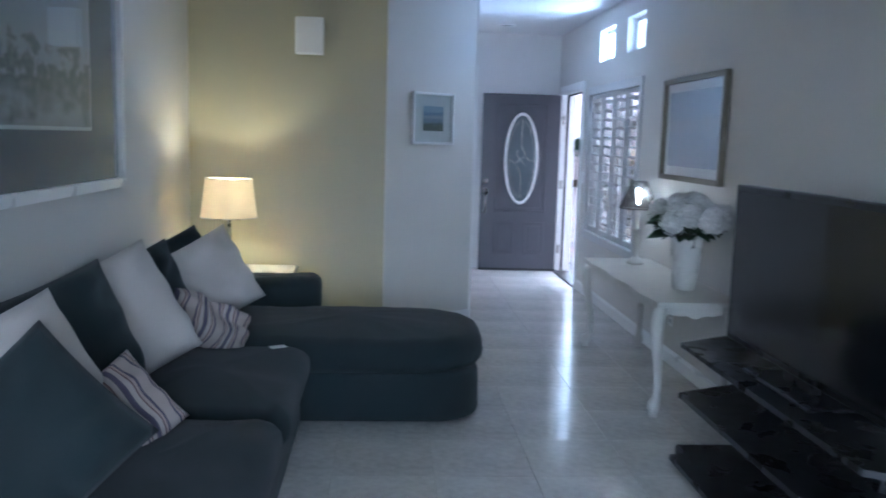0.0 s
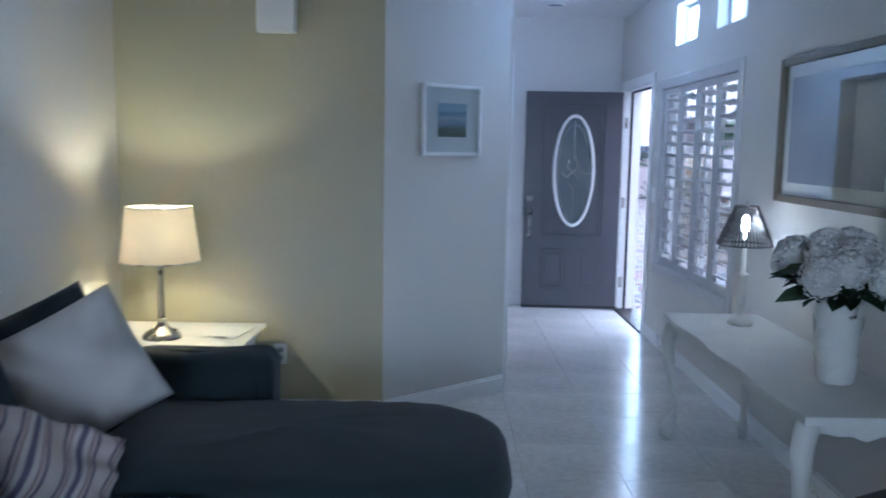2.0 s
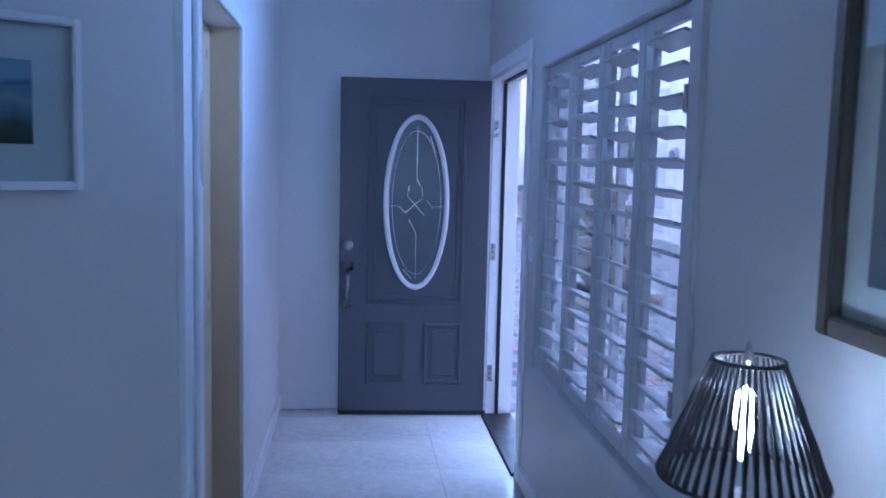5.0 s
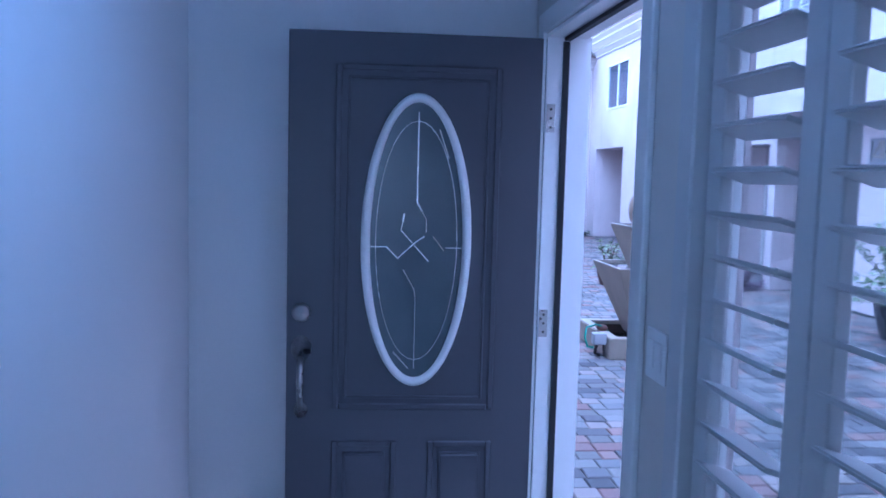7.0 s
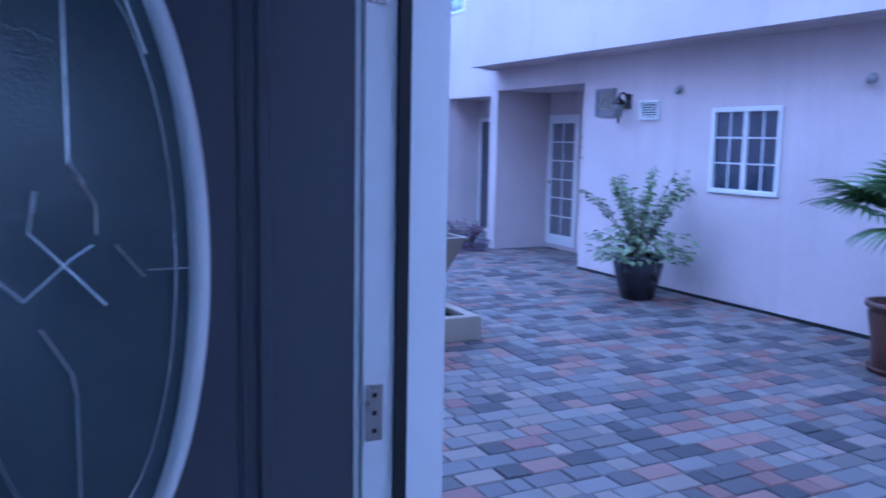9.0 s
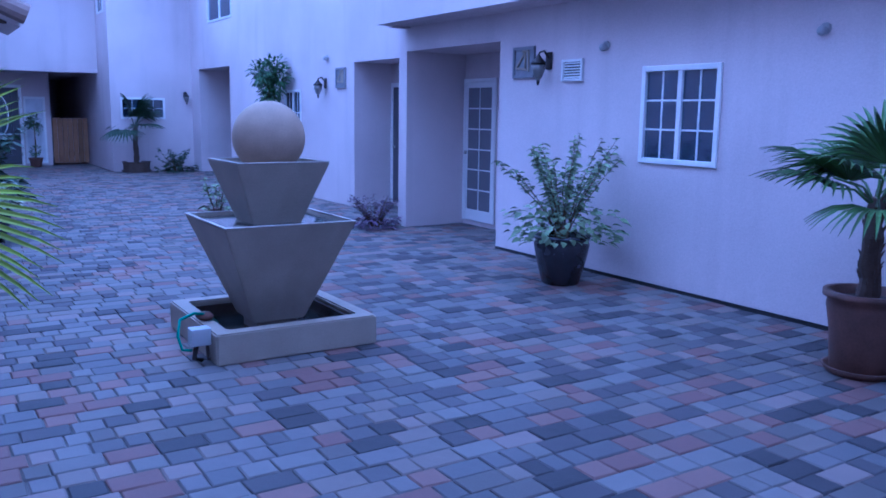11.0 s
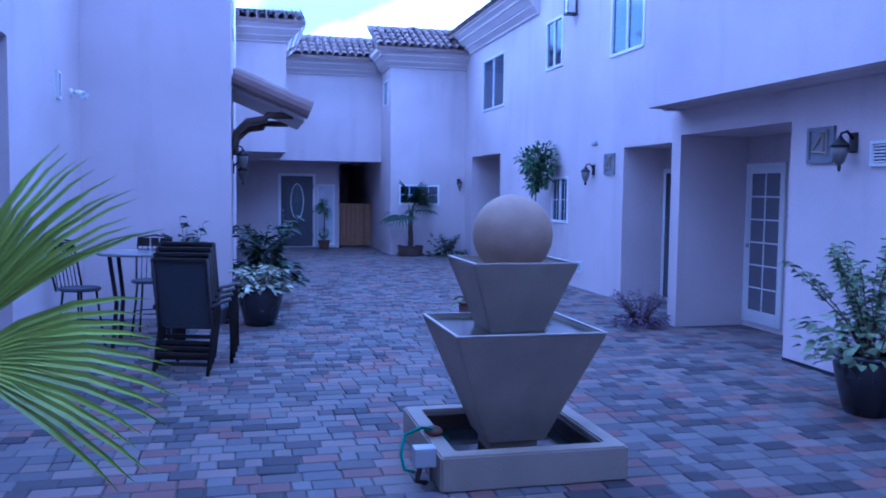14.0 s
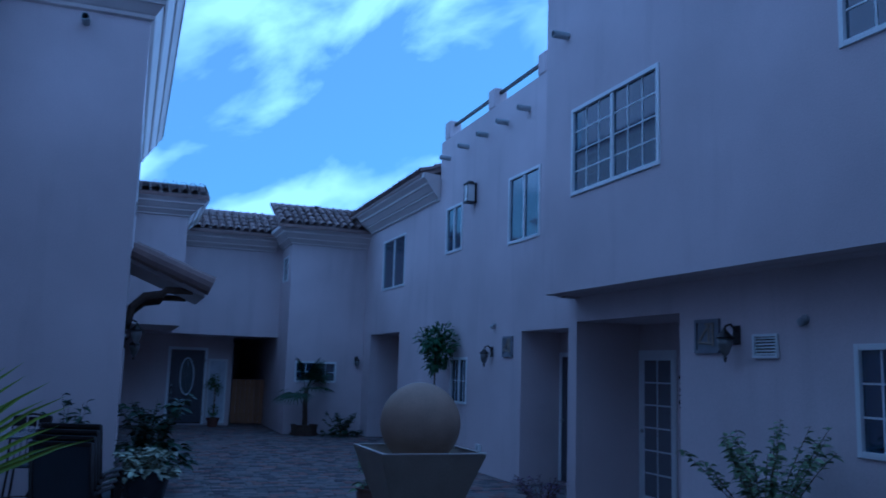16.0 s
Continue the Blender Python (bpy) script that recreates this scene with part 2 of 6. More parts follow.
M_VARIEGATED = mat("cream_edged_leaf", (0.34, 0.36, 0.25), 0.5, vary=0.35, scale=14, fine=60, bump=0.1, spread=0.4, island=True)
M_LEAF_DARK = mat("dark_leaf", (0.025, 0.05, 0.02), 0.5, vary=0.2, scale=9, fine=60, bump=0.1, spread=0.35, island=True)
M_PALM = mat("palm_frond", (0.075, 0.13, 0.03), 0.4, vary=0.18, scale=7, fine=80, bump=0.1, spread=0.3, island=True)
M_PALM_LIGHT = mat("young_palm_frond", (0.30, 0.40, 0.03), 0.38, vary=0.2, scale=7, fine=80, bump=0.1, spread=0.25, island=True)
M_PURPLE = mat("purple_foliage", (0.10, 0.06, 0.11), 0.6, vary=0.3, scale=12, fine=60, bump=0.1, spread=0.5, island=True)
M_BARK = mat("fibrous_trunk", (0.075, 0.055, 0.04), 0.95, vary=0.3, scale=14, fine=70, bump=0.8)
M_STEM = mat("woody_stem", (0.12, 0.09, 0.05), 0.9, vary=0.2, scale=20, bump=0.3)
M_SOFA = cloth_mat("dark_teal_upholstery", (0.012, 0.021, 0.023), 420, vary=0.3)
M_SOFA.node_tree.nodes["Principled BSDF"].inputs["Sheen Weight"].default_value = 0.08
M_CREAM = cloth_mat("cream_cushion_cotton", (0.50, 0.47, 0.44), 420, vary=0.07)
M_STRIPE = stripe_mat("striped_cushion", ((0.0, (0.42, 0.36, 0.33)), (0.3, (0.10, 0.09, 0.13)), (0.42, (0.40, 0.33, 0.30)), (0.55, (0.16, 0.10, 0.10)), (0.62, (0.45, 0.40, 0.37)), (0.86, (0.11, 0.10, 0.15))), 0.07)
M_SHADE = cloth_mat("cream_lampshade", (0.72, 0.61, 0.42), 500, vary=0.05, translucent=0.075)
M_BEAD = mat("dark_woven_shade", (0.05, 0.045, 0.04), 0.5, vary=0.3, scale=40, fine=200, bump=0.4)
M_GILT = mat("antique_silver_frame", (0.17, 0.15, 0.11), 0.4, 0.5, vary=0.2, scale=12, fine=90, bump=0.2)
M_MAT = mat("picture_mount", (0.68, 0.67, 0.63), 0.8, vary=0.03, bump=0.05)
M_NAVY = mat("dark_mount", (0.014, 0.020, 0.055), 0.6, vary=0.1, bump=0.02)
M_WHITEWOOD = mat("worn_white_wood", (0.62, 0.60, 0.56), 0.5, vary=0.09, scale=7, fine=80, bump=0.12)
M_VASE = mat("white_ceramic", (0.66, 0.65, 0.62), 0.28, vary=0.04, scale=6, bump=0.03)
M_PETAL = mat("pale_hydrangea", (0.68, 0.66, 0.65), 0.85, vary=0.12, scale=25, fine=90, bump=0.2, spread=0.12, island=True)
M_TV = mat("black_screen_glass", (0.010, 0.010, 0.012), 0.12, vary=0.1, scale=2, bump=0.0)
M_BLACKWOOD = mat("black_lacquer", (0.014, 0.014, 0.015), 0.3, vary=0.2, scale=8, bump=0.05)
M_SLING = cloth_mat("dark_sling_mesh", (0.04, 0.045, 0.055), 300)
M_METALDARK = mat("dark_bronze_metal", (0.035, 0.03, 0.028), 0.45, 0.6, vary=0.2, scale=14, bump=0.15)
M_FROST = mat("frosted_lamp_glass", (0.15, 0.145, 0.135), 0.3, vary=0.05, bump=0.05)
M_WOODGATE = mat("cedar_boards", (0.24, 0.14, 0.07), 0.75, vary=0.2, scale=4, fine=50, bump=0.3, spread=0.2)
M_HOSE = mat("green_hose", (0.02, 0.16, 0.10), 0.45, vary=0.1, bump=0.05)
M_PLASTIC = mat("grey_plastic", (0.35, 0.36, 0.37), 0.5, vary=0.08, bump=0.05)
M_RELIEF = mat("grey_stone_plaque", (0.20, 0.20, 0.22), 0.8, vary=0.2, scale=12, bump=0.4)


# ---- mesh helpers ----
def finish(name, bm, material, smooth=False):
    me = bpy.data.meshes.new(name)
    bm.normal_update()
    bm.to_mesh(me)
    bm.free()
    if smooth:
        me.shade_smooth()
    me.materials.append(material)
    return me


def part(name, bm, material, parent, label="", smooth=False):
    ob = new(name, finish(name, bm, material, smooth))
    ob.parent = parent
    if label:
        tagged(ob, label)
    return ob


def thing(name, label, category, x=0, y=0, z=0, rz=0, group=""):
    ob = new(name)
    ob.empty_display_size = 0.1
    ob.matrix_world = pose(x, y, z, 0, 0, rz)
    return tagged(ob, label, category, group)


def structure(name, bm, material, label="", smooth=False):
    return tagged(new(name, finish(name, bm, material, smooth)), label or name.replace("_", " "), kind="structure")


def box(bm, x0, x1, y0, y1, z0, z1, m=None):
    vs = [bm.verts.new((x, y, z)) for z in (z0, z1) for y in (y0, y1) for x in (x0, x1)]
    for f in ((0, 2, 3, 1), (4, 5, 7, 6), (0, 1, 5, 4), (2, 6, 7, 3), (0, 4, 6, 2), (1, 3, 7, 5)):
        bm.faces.new([vs[i] for i in f])
    if m is not None:
        bmesh.ops.transform(bm, matrix=m, verts=vs)
    return vs


def boxes(*dims, bevel=0.0, segs=1):
    bm = bmesh.new()
    for d in dims:
        box(bm, *d)
    if bevel:
        bmesh.ops.bevel(bm, geom=bm.edges[:], offset=bevel, segments=segs, profile=0.7, affect='EDGES')
    return bm


def turned(profile, seg=24, squash=1.0):
    """A solid of revolution from (radius, height) pairs, closed at both ends."""
    bm = bmesh.new()
    rings = []
    for r, z in profile:
        rings.append([bm.verts.new((r * math.cos(2 * math.pi * i / seg), r * squash * math.sin(2 * math.pi * i / seg), z)) for i in range(seg)])
    for a, b in zip(rings, rings[1:]):
        for i in range(seg):
            j = (i + 1) % seg
            bm.faces.new((a[i], a[j], b[j], b[i]))
    bm.faces.new(rings[0][::-1])
    bm.faces.new(rings[-1])
    return bm


def tube(bm, pts, radii, seg=8):
    """A tube along points, with a radius for each."""
    pts = [Vector(q) for q in pts]
    rings = []
    side = None
    for i, q in enumerate(pts):
        d = (pts[min(i + 1, len(pts) - 1)] - pts[max(i - 1, 0)]).normalized()
        if side is None:
            side = d.orthogonal().normalized()
        side = (side - d * side.dot(d)).normalized()
        up = d.cross(side)
        r = radii[i] if hasattr(radii, "__len__") else radii
        rings.append([bm.verts.new(q + (side * math.cos(2 * math.pi * k / seg) + up * math.sin(2 * math.pi * k / seg)) * r) for k in range(seg)])
    for a, b in zip(rings, rings[1:]):
        for k in range(seg):
            j = (k + 1) % seg
            bm.faces.new((a[k], a[j], b[j], b[k]))
    bm.faces.new(rings[0][::-1])
    bm.faces.new(rings[-1])
    return bm


def wall_mesh(axis, p0, p1, a0, a1, z0, z1, holes=()):
    """A wall with thickness p0..p1 across, a0..a1 along and z0..z1 up; holes (a0, a1, z0, z1) go through it."""
    A = sorted({a0, a1, *[min(max(h[i], a0), a1) for h in holes for i in (0, 1)]})
    Z = sorted({z0, z1, *[min(max(h[i], z0), z1) for h in holes for i in (2, 3)]})
    solid = {}
    for i in range(len(A) - 1):
        for k in range(len(Z) - 1):
            ca, cz = (A[i] + A[i + 1]) / 2, (Z[k] + Z[k + 1]) / 2
            solid[i, k] = not any(h[0] < ca < h[1] and h[2] < cz < h[3] for h in holes)
    bm = bmesh.new()
    vs = {}

    def v(q, a, z):
        key = (q, round(a, 5), round(z, 5))
        if key not in vs:
            vs[key] = bm.verts.new((q, a, z) if axis == "x" else (a, q, z))
        return vs[key]

    for (i, k), s in solid.items():
        if not s:
            continue
        a, b, c, d = A[i], A[i + 1], Z[k], Z[k + 1]
        bm.faces.new((v(p0, a, c), v(p0, a, d), v(p0, b, d), v(p0, b, c)))
        bm.faces.new((v(p1, a, c), v(p1, b, c), v(p1, b, d), v(p1, a, d)))
        for di, dk, (e, f) in ((-1, 0, ((a, c), (a, d))), (1, 0, ((b, d), (b, c))), (0, -1, ((b, c), (a, c))), (0, 1, ((a, d), (b, d)))):
            if not solid.get((i + di, k + dk)):
                bm.faces.new((v(p0, *e), v(p1, *e), v(p1, *f), v(p0, *f)))
    bmesh.ops.recalc_face_normals(bm, faces=bm.faces[:])
    return bm


# ---- the house: entry hall and living room ----
CEIL_Z, GROUND = 2.73, -0.165
holes_right = [(-1.03, 0.0, -0.05, 2.06), (-3.053, -1.287, 0.572, 2.048), (-2.12, -1.62, 2.27, 2.56), (-3.02, -2.52, 2.27, 2.56)]
# the 9 m top here and on the outer faces is unseen height against sky light
structure("wall_east", wall_mesh("x", 0.0, 0.13, -11.5, 0.33, -0.2, 9.0, holes_right), M_WALL, "off-white plaster wall with entry door, shuttered window and clerestory panes")
structure("wall_north", wall_mesh("y", 0.18, 0.326, -1.45, -0.002, -0.2, CEIL_Z), M_WALL_BRIGHT, "off-white wall at the end of the entry hall")
structure("wall_hall_west", wall_mesh("x", -1.45, -1.278, -2.68, 0.18, -0.1, CEIL_Z, [(-2.50, -1.62, -0.2, 2.05)]), M_WALL_BRIGHT, "off-white hall wall with a cased doorway")
structure("wall_closet", wall_mesh("x", -2.3, -2.2, -2.7, 0.18, -0.1, CEIL_Z), M_WALL, "plain wall of the room beside the hall")
bm = bmesh.new()
for (xa, ya), (xb, yb) in (((-2.01, -3.29), (-1.296, -2.71)),):
    d = Vector((xb - xa, yb - ya, 0)).normalized()
    nrm = Vector((-d.y, d.x, 0)) * 0.12
    lo = [Vector((xa, ya, -0.1)), Vector((xb, yb, -0.1)), Vector((xb, yb, -0.1)) + nrm, Vector((xa, ya, -0.1)) + nrm]
    a = [bm.verts.new(q) for q in lo]
    b = [bm.verts.new(q + Vector((0, 0, CEIL_Z + 0.1))) for q in lo]
    bm.faces.new(a[::-1])
    bm.faces.new(b)
    for i in range(4):
        j = (i + 1) % 4
        bm.faces.new((a[i], a[j], b[j], b[i]))
structure("wall_angled", bm, M_WALL, "angled off-white wall between living room and hall")
structure("wall_living_north", wall_mesh("y", -3.29, -3.15, -3.60, -2.012, -0.1, CEIL_Z), M_YELLOW, "cream wall behind the glowing table lamp")
structure("wall_west", wall_mesh("x", -3.60, -3.45, -11.5, -3.29, -0.1, CEIL_Z), M_WALL, "off-white living room wall behind the sofa")
# its opening is unseen, assumed along with the fill lamp
structure("wall_south", wall_mesh("y", -11.65, -11.5, -3.6, 0.15, -0.1, CEIL_Z, [(-2.8, -1.0, 0.7, 2.2)]), M_WALL, "plain wall that closes the living room")
structure("ceiling", boxes((-3.6, -0.002, -11.5, 0.178, CEIL_Z, CEIL_Z + 0.12)), M_CEIL, "white painted ceiling")
structure("subfloor", boxes((-3.6, -0.002, -11.5, 0.178, -0.12, -0.006)), M_GROUT, "grout bed beneath the floor tiles")
structure("house_north_wall_outside", wall_mesh("y", 0.33, 0.48, -1.26, 0.131, -0.2, 9.0), M_STUCCO, "stucco outer wall beside the entry door")
structure("house_east_stucco", wall_mesh("x", 0.132, 0.145, -11.5, 0.48, -0.2, 9.0, holes_right), M_STUCCO, "stucco face of the house beside the courtyard")


# baseboards
def baseboard(xa, ya, xb, yb, side):
    d = Vector((xb - xa, yb - ya, 0))
    L = d.length
    bm = boxes((0, L, 0, 0.014, 0, 0.085), (0, L, 0, 0.009, 0.085, 0.1), bevel=0.002)
    ob = structure("baseboard", bm, M_TRIM, "white painted baseboard")
    ob.matrix_world = Matrix.Translation((xa, ya, 0.0)) @ Matrix.Rotation(math.atan2(d.y, d.x), 4, 'Z') @ Matrix.Diagonal((1, side, 1, 1))
    return ob


baseboard(-2.01, -3.29, -1.296, -2.71, -1)
baseboard(-3.45, -3.29, -2.02, -3.29, -1)
baseboard(0, -11.4, 0, -1.11, 1)
baseboard(-1.278, -1.56, -1.278, 0.18, -1)
baseboard(-1.262, 0.18, -0.02, 0.18, -1)


def casing(name, axis, p, a0, a1, z1, out, w=0.075, t=0.018, z0=0.0):
    """Trim round an opening a0..a1 on the wall face at p; out: which way it stands proud."""
    bm = bmesh.new()
    q0, q1 = sorted((p, p + out * t))
    for (b0, b1, c0, c1) in ((a0 - w, a0, z0, z1 + w), (a1, a1 + w, z0, z1 + w), (a0, a1, z1, z1 + w)):
        if axis == "x":
            box(bm, q0, q1, b0, b1, c0, c1)
        else:
            box(bm, b0, b1, q0, q1, c0, c1)
    bmesh.ops.bevel(bm, geom=bm.edges[:], offset=0.004, segments=1, affect='EDGES')
    return structure(name, bm, M_TRIM, "white painted door casing")


casing("trim_entry", "x", 0.0, -1.03, 0.0, 2.06, -1)
casing("trim_hall_door", "x", -1.278, -2.50, -1.62, 2.05, 1, w=0.06)
# jamb linings
structure("trim_entry_jamb", boxes((-0.002, 0.142, -1.028, -1.015, 0, 2.045), (-0.002, 0.142, -0.013, 0.0, 0, 2.045), (-0.002, 0.142, -1.028, 0.0, 2.045, 2.058), (0.075, 0.093, -1.015, -1.002, 0, 2.045), (0.075, 0.093, -0.026, -0.013, 0, 2.045)), M_TRIM, "white entry door jamb")
structure("trim_weatherstrip", boxes((0.054, 0.075, -0.026, -0.013, 0.01, 2.03), (0.054, 0.075, -1.015, -1.002, 0.01, 2.03), (0.054, 0.075, -1.0, -0.03, 2.031, 2.044)), M_BLACK, "black weatherstrip in the entry door frame")
structure("threshold", boxes((-0.03, 0.16, -1.02, -0.01, -0.004, 0.016), bevel=0.006), M_METALDARK, "dark metal door threshold")
structure("step_entry", boxes((0.147, 0.55, -1.2, 0.3, GROUND - 0.05, GROUND + 0.09), bevel=0.012), M_CONC, "low concrete step outside the entry door")
structure("trim_outside_casing", boxes((0.145, 0.16, -1.09, -1.03, -0.05, 2.12), (0.145, 0.16, 0.0, 0.06, -0.05, 2.12), (0.145, 0.16, -1.03, 0.0, 2.06, 2.12)), M_TRIM, "white outer door trim")
hall_door = structure("door_2", bmesh.new(), M_DOORWOOD, "closed cream bifold cupboard doors in the hall")
for a0, a1 in ((-2.495, -2.063), (-2.057, -1.625)):
    leaf_ = part("door_leaf", boxes((-1.42, -1.385, a0, a1, 0.01, 2.045), bevel=0.004), M_DOORWOOD, hall_door)
    for z0, z1 in ((0.16, 0.92), (1.04, 1.92)):
        part("raised_panel", boxes((-1.386, -1.376, a0 + 0.10, a1 - 0.10, z0, z1), bevel=0.007), M_DOORWOOD, leaf_)
        part("panel_moulding", boxes((-1.386, -1.380, a0 + 0.065, a0 + 0.085, z0 - 0.035, z1 + 0.035), (-1.386, -1.380, a1 - 0.085, a1 - 0.065, z0 - 0.035, z1 + 0.035), bevel=0.002), M_DOORWOOD, leaf_)
    part("knob", turned(((0.008, 0.0), (0.008, 0.012), (0.016, 0.02), (0.0, 0.03)), 12), M_NICKEL, leaf_).matrix_local = pose(-1.385, a1 - 0.035 if a1 < -2 else a0 + 0.035, 1.0, 0, 90)
structure("trim_hall_jamb", boxes((-1.449, -1.276, -2.512, -2.499, 0, 2.05), (-1.449, -1.276, -1.621, -1.608, 0, 2.05)), M_DOORWOOD, "cream painted jamb of the hall cupboard")

# ---- the courtyard's buildings ----
LW, BF, XA, XR = -1.26, 11.5, 6.53, 6.08
structure("ground", boxes((-400, 400, -400, 600, GROUND - 0.4, GROUND - 0.09)), M_EARTH, "bare ground that reaches the horizon")


def window(name, axis, p, out, a0, a1, z0, z1, cols=2, grid=(2, 3), label="white-framed sliding window with dark panes"):
    """A sliding window in the wall face at p: frame, sashes, muntins and panes."""
    w = structure(name, bmesh.new(), M_WHITEFRAME, label)
    def bx(b0, b1, q0, q1, c0, c1):
        q0, q1 = sorted((p + out * q0, p + out * q1))
        return (q0, q1, b0, b1, c0, c1) if axis == "x" else (b0, b1, q0, q1, c0, c1)
    t = 0.05
    part("window_frame", boxes(bx(a0, a0 + t, -0.03, 0.02, z0, z1), bx(a1 - t, a1, -0.03, 0.02, z0, z1), bx(a0 + t, a1 - t, -0.03, 0.02, z0, z0 + t), bx(a0 + t, a1 - t, -0.03, 0.02, z1 - t, z1), bevel=0.004), M_WHITEFRAME, w)
    if cols == 2:
        mid = (a0 + a1) / 2
        part("meeting_stile", boxes(bx(mid - 0.025, mid + 0.025, -0.028, 0.012, z0 + t, z1 - t), bevel=0.003), M_WHITEFRAME, w)
        spans = ((a0 + t, mid - 0.025), (mid + 0.025, a1 - t))
    else:
        spans = ((a0 + t, a1 - t),)
    for s0, s1 in spans:
        pane = part("pane", boxes(bx(s0, s1, -0.022, -0.016, z0 + t, z1 - t)), M_PANE, w)
        gx, gz = grid
        ds = []
        for i in range(1, gx):
            a = s0 + (s1 - s0) * i / gx
            ds.append(bx(a - 0.008, a + 0.008, -0.018, -0.008, z0 + t, z1 - t))
        for k in range(1, gz):
            z = z0 + t + (z1 - z0 - 2 * t) * k / gz
            ds.append(bx(s0, s1, -0.017, -0.009, z - 0.008, z + 0.008))
        if ds:
            part("muntins", boxes(*ds), M_WHITEFRAME, w)
    return w


# east side: recessed ground floor, a projecting upper floor, then a plain wall set back
XU, EY = 5.63, 9.86
ALC = (7.62, 9.80, GROUND - 0.1, 2.26)
structure("facade_east_lower", wall_mesh("x", XR, XR + 0.2, -14.0, 10.02, GROUND - 0.2, 2.75, [ALC, (4.42, 5.34, 1.0, 1.89)]), M_STUCCO, "pale stucco ground floor wall with a deep door alcove")
# top raised to 9.2 m, beyond view, to cut sky light in the courtyard
structure("facade_east_upper", wall_mesh("x", XU, XU + 0.2, -14.0, EY, 2.585, 9.2, [(7.31, 9.16, 3.76, 4.87), (3.1, 4.94, 4.15, 5.25)]), M_STUCCO, "pale stucco upper wall that overhangs the ground floor")
structure("facade_east_upper_end", wall_mesh("y", EY - 0.15, EY - 0.002, XU + 0.2, 12.0, 2.56, 9.2), M_STUCCO, "pale stucco end of the upper floor")
structure("soffit_east", boxes((XU + 0.2, 12.0, -14.0, EY - 0.15, 2.58, 2.72)), M_STUCCO, "stucco underside of the overhang")
structure("roof_flat_east", boxes((XU + 0.2, 12.0, -14.0, EY - 0.15, 6.6, 6.75)), M_STUCCO_DARK, "flat roof behind the parapet")
structure("alcove_walls", boxes((XR + 0.2, 7.05, 9.80, 9.95, GROUND - 0.1, 2.56), (XR + 0.2, 7.05, 7.47, 7.62, GROUND - 0.1, 2.56), (7.05, 7.2, 7.47, 9.95, GROUND - 0.1, 2.56), (XR + 0.2, 7.05, 7.62, 9.80, 2.262, 2.4)), M_STUCCO, "stucco side walls of the door alcove")
ALC2 = (10.05, 12.36, GROUND - 0.1, 2.24)
structure("facade_east_back", wall_mesh("x", XA, XA + 0.2, EY + 0.16, 16.36, GROUND - 0.2, 6.35, [ALC2, (14.62, 15.45, 0.96, 1.83), (15.04, 15.93, 3.9, 4.85), (11.76, 12.93, 3.71, 4.87)]), M_STUCCO, "pale stucco wall of the house across the courtyard")
structure("facade_east_end", wall_mesh("x", XA, XA + 0.2, 16.36, 22.0, GROUND - 0.2, 5.6, [(18.85, 21.31, GROUND - 0.3, 2.43), (18.6, 20.4, 3.5, 4.75)]), M_STUCCO, "pale stucco wall below the tiled eave")
structure("pillar_east", boxes((XR + 0.201, XA + 0.2, 9.952, 10.02, GROUND - 0.1, 2.558)), M_STUCCO, "stucco pillar between the two door alcoves")
structure("alcove_walls_far", boxes((XA + 0.2, 7.25, 12.36, 12.5, GROUND - 0.1, 2.5), (XA + 0.2, 7.25, 10.021, 10.05, GROUND - 0.1, 2.5), (7.25, 7.4, 10.021, 12.5, GROUND - 0.1, 2.5), (XA + 0.2, 7.25, 10.05, 12.36, 2.242, 2.4)), M_STUCCO, "stucco walls of the second alcove")
structure("passage_walls", boxes((XA + 0.2, 9.5, 18.7, 18.85, GROUND - 0.1, 2.6), (9.5, 9.6, 18.7, 21.3, GROUND - 0.1, 2.6), (XA + 0.2, 9.5, 18.85, 21.3, 2.432, 2.6), (XA + 0.2, 9.6, 21.3, 21.45, GROUND - 0.1, 2.6)), M_STUCCO, "stucco walls of the covered passage")
structure("roof_east_back", boxes((XA + 0.2, 12.0, EY, 21.3, 5.7, 5.85)), M_STUCCO_DARK, "flat roof behind the far parapet")
structure("weep_screed", boxes((XR - 0.006, XR - 0.001, -14.0, 7.62, GROUND - 0.02, GROUND + 0.035)), M_BLACK, "dark gap at the foot of the stucco wall")
# parapet posts and rail
for y in (16.0, 13.75, 11.75):
    structure("parapet_post", boxes((XA - 0.02, XA + 0.24, y - 0.14, y + 0.14, 6.35, 6.72), bevel=0.02), M_STUCCO, "stucco parapet post")
structure("parapet_rail", boxes((XA + 0.08, XA + 0.13, EY + 0.17, 16.0, 6.6, 6.65)), M_METALDARK, "dark metal rail between parapet posts")


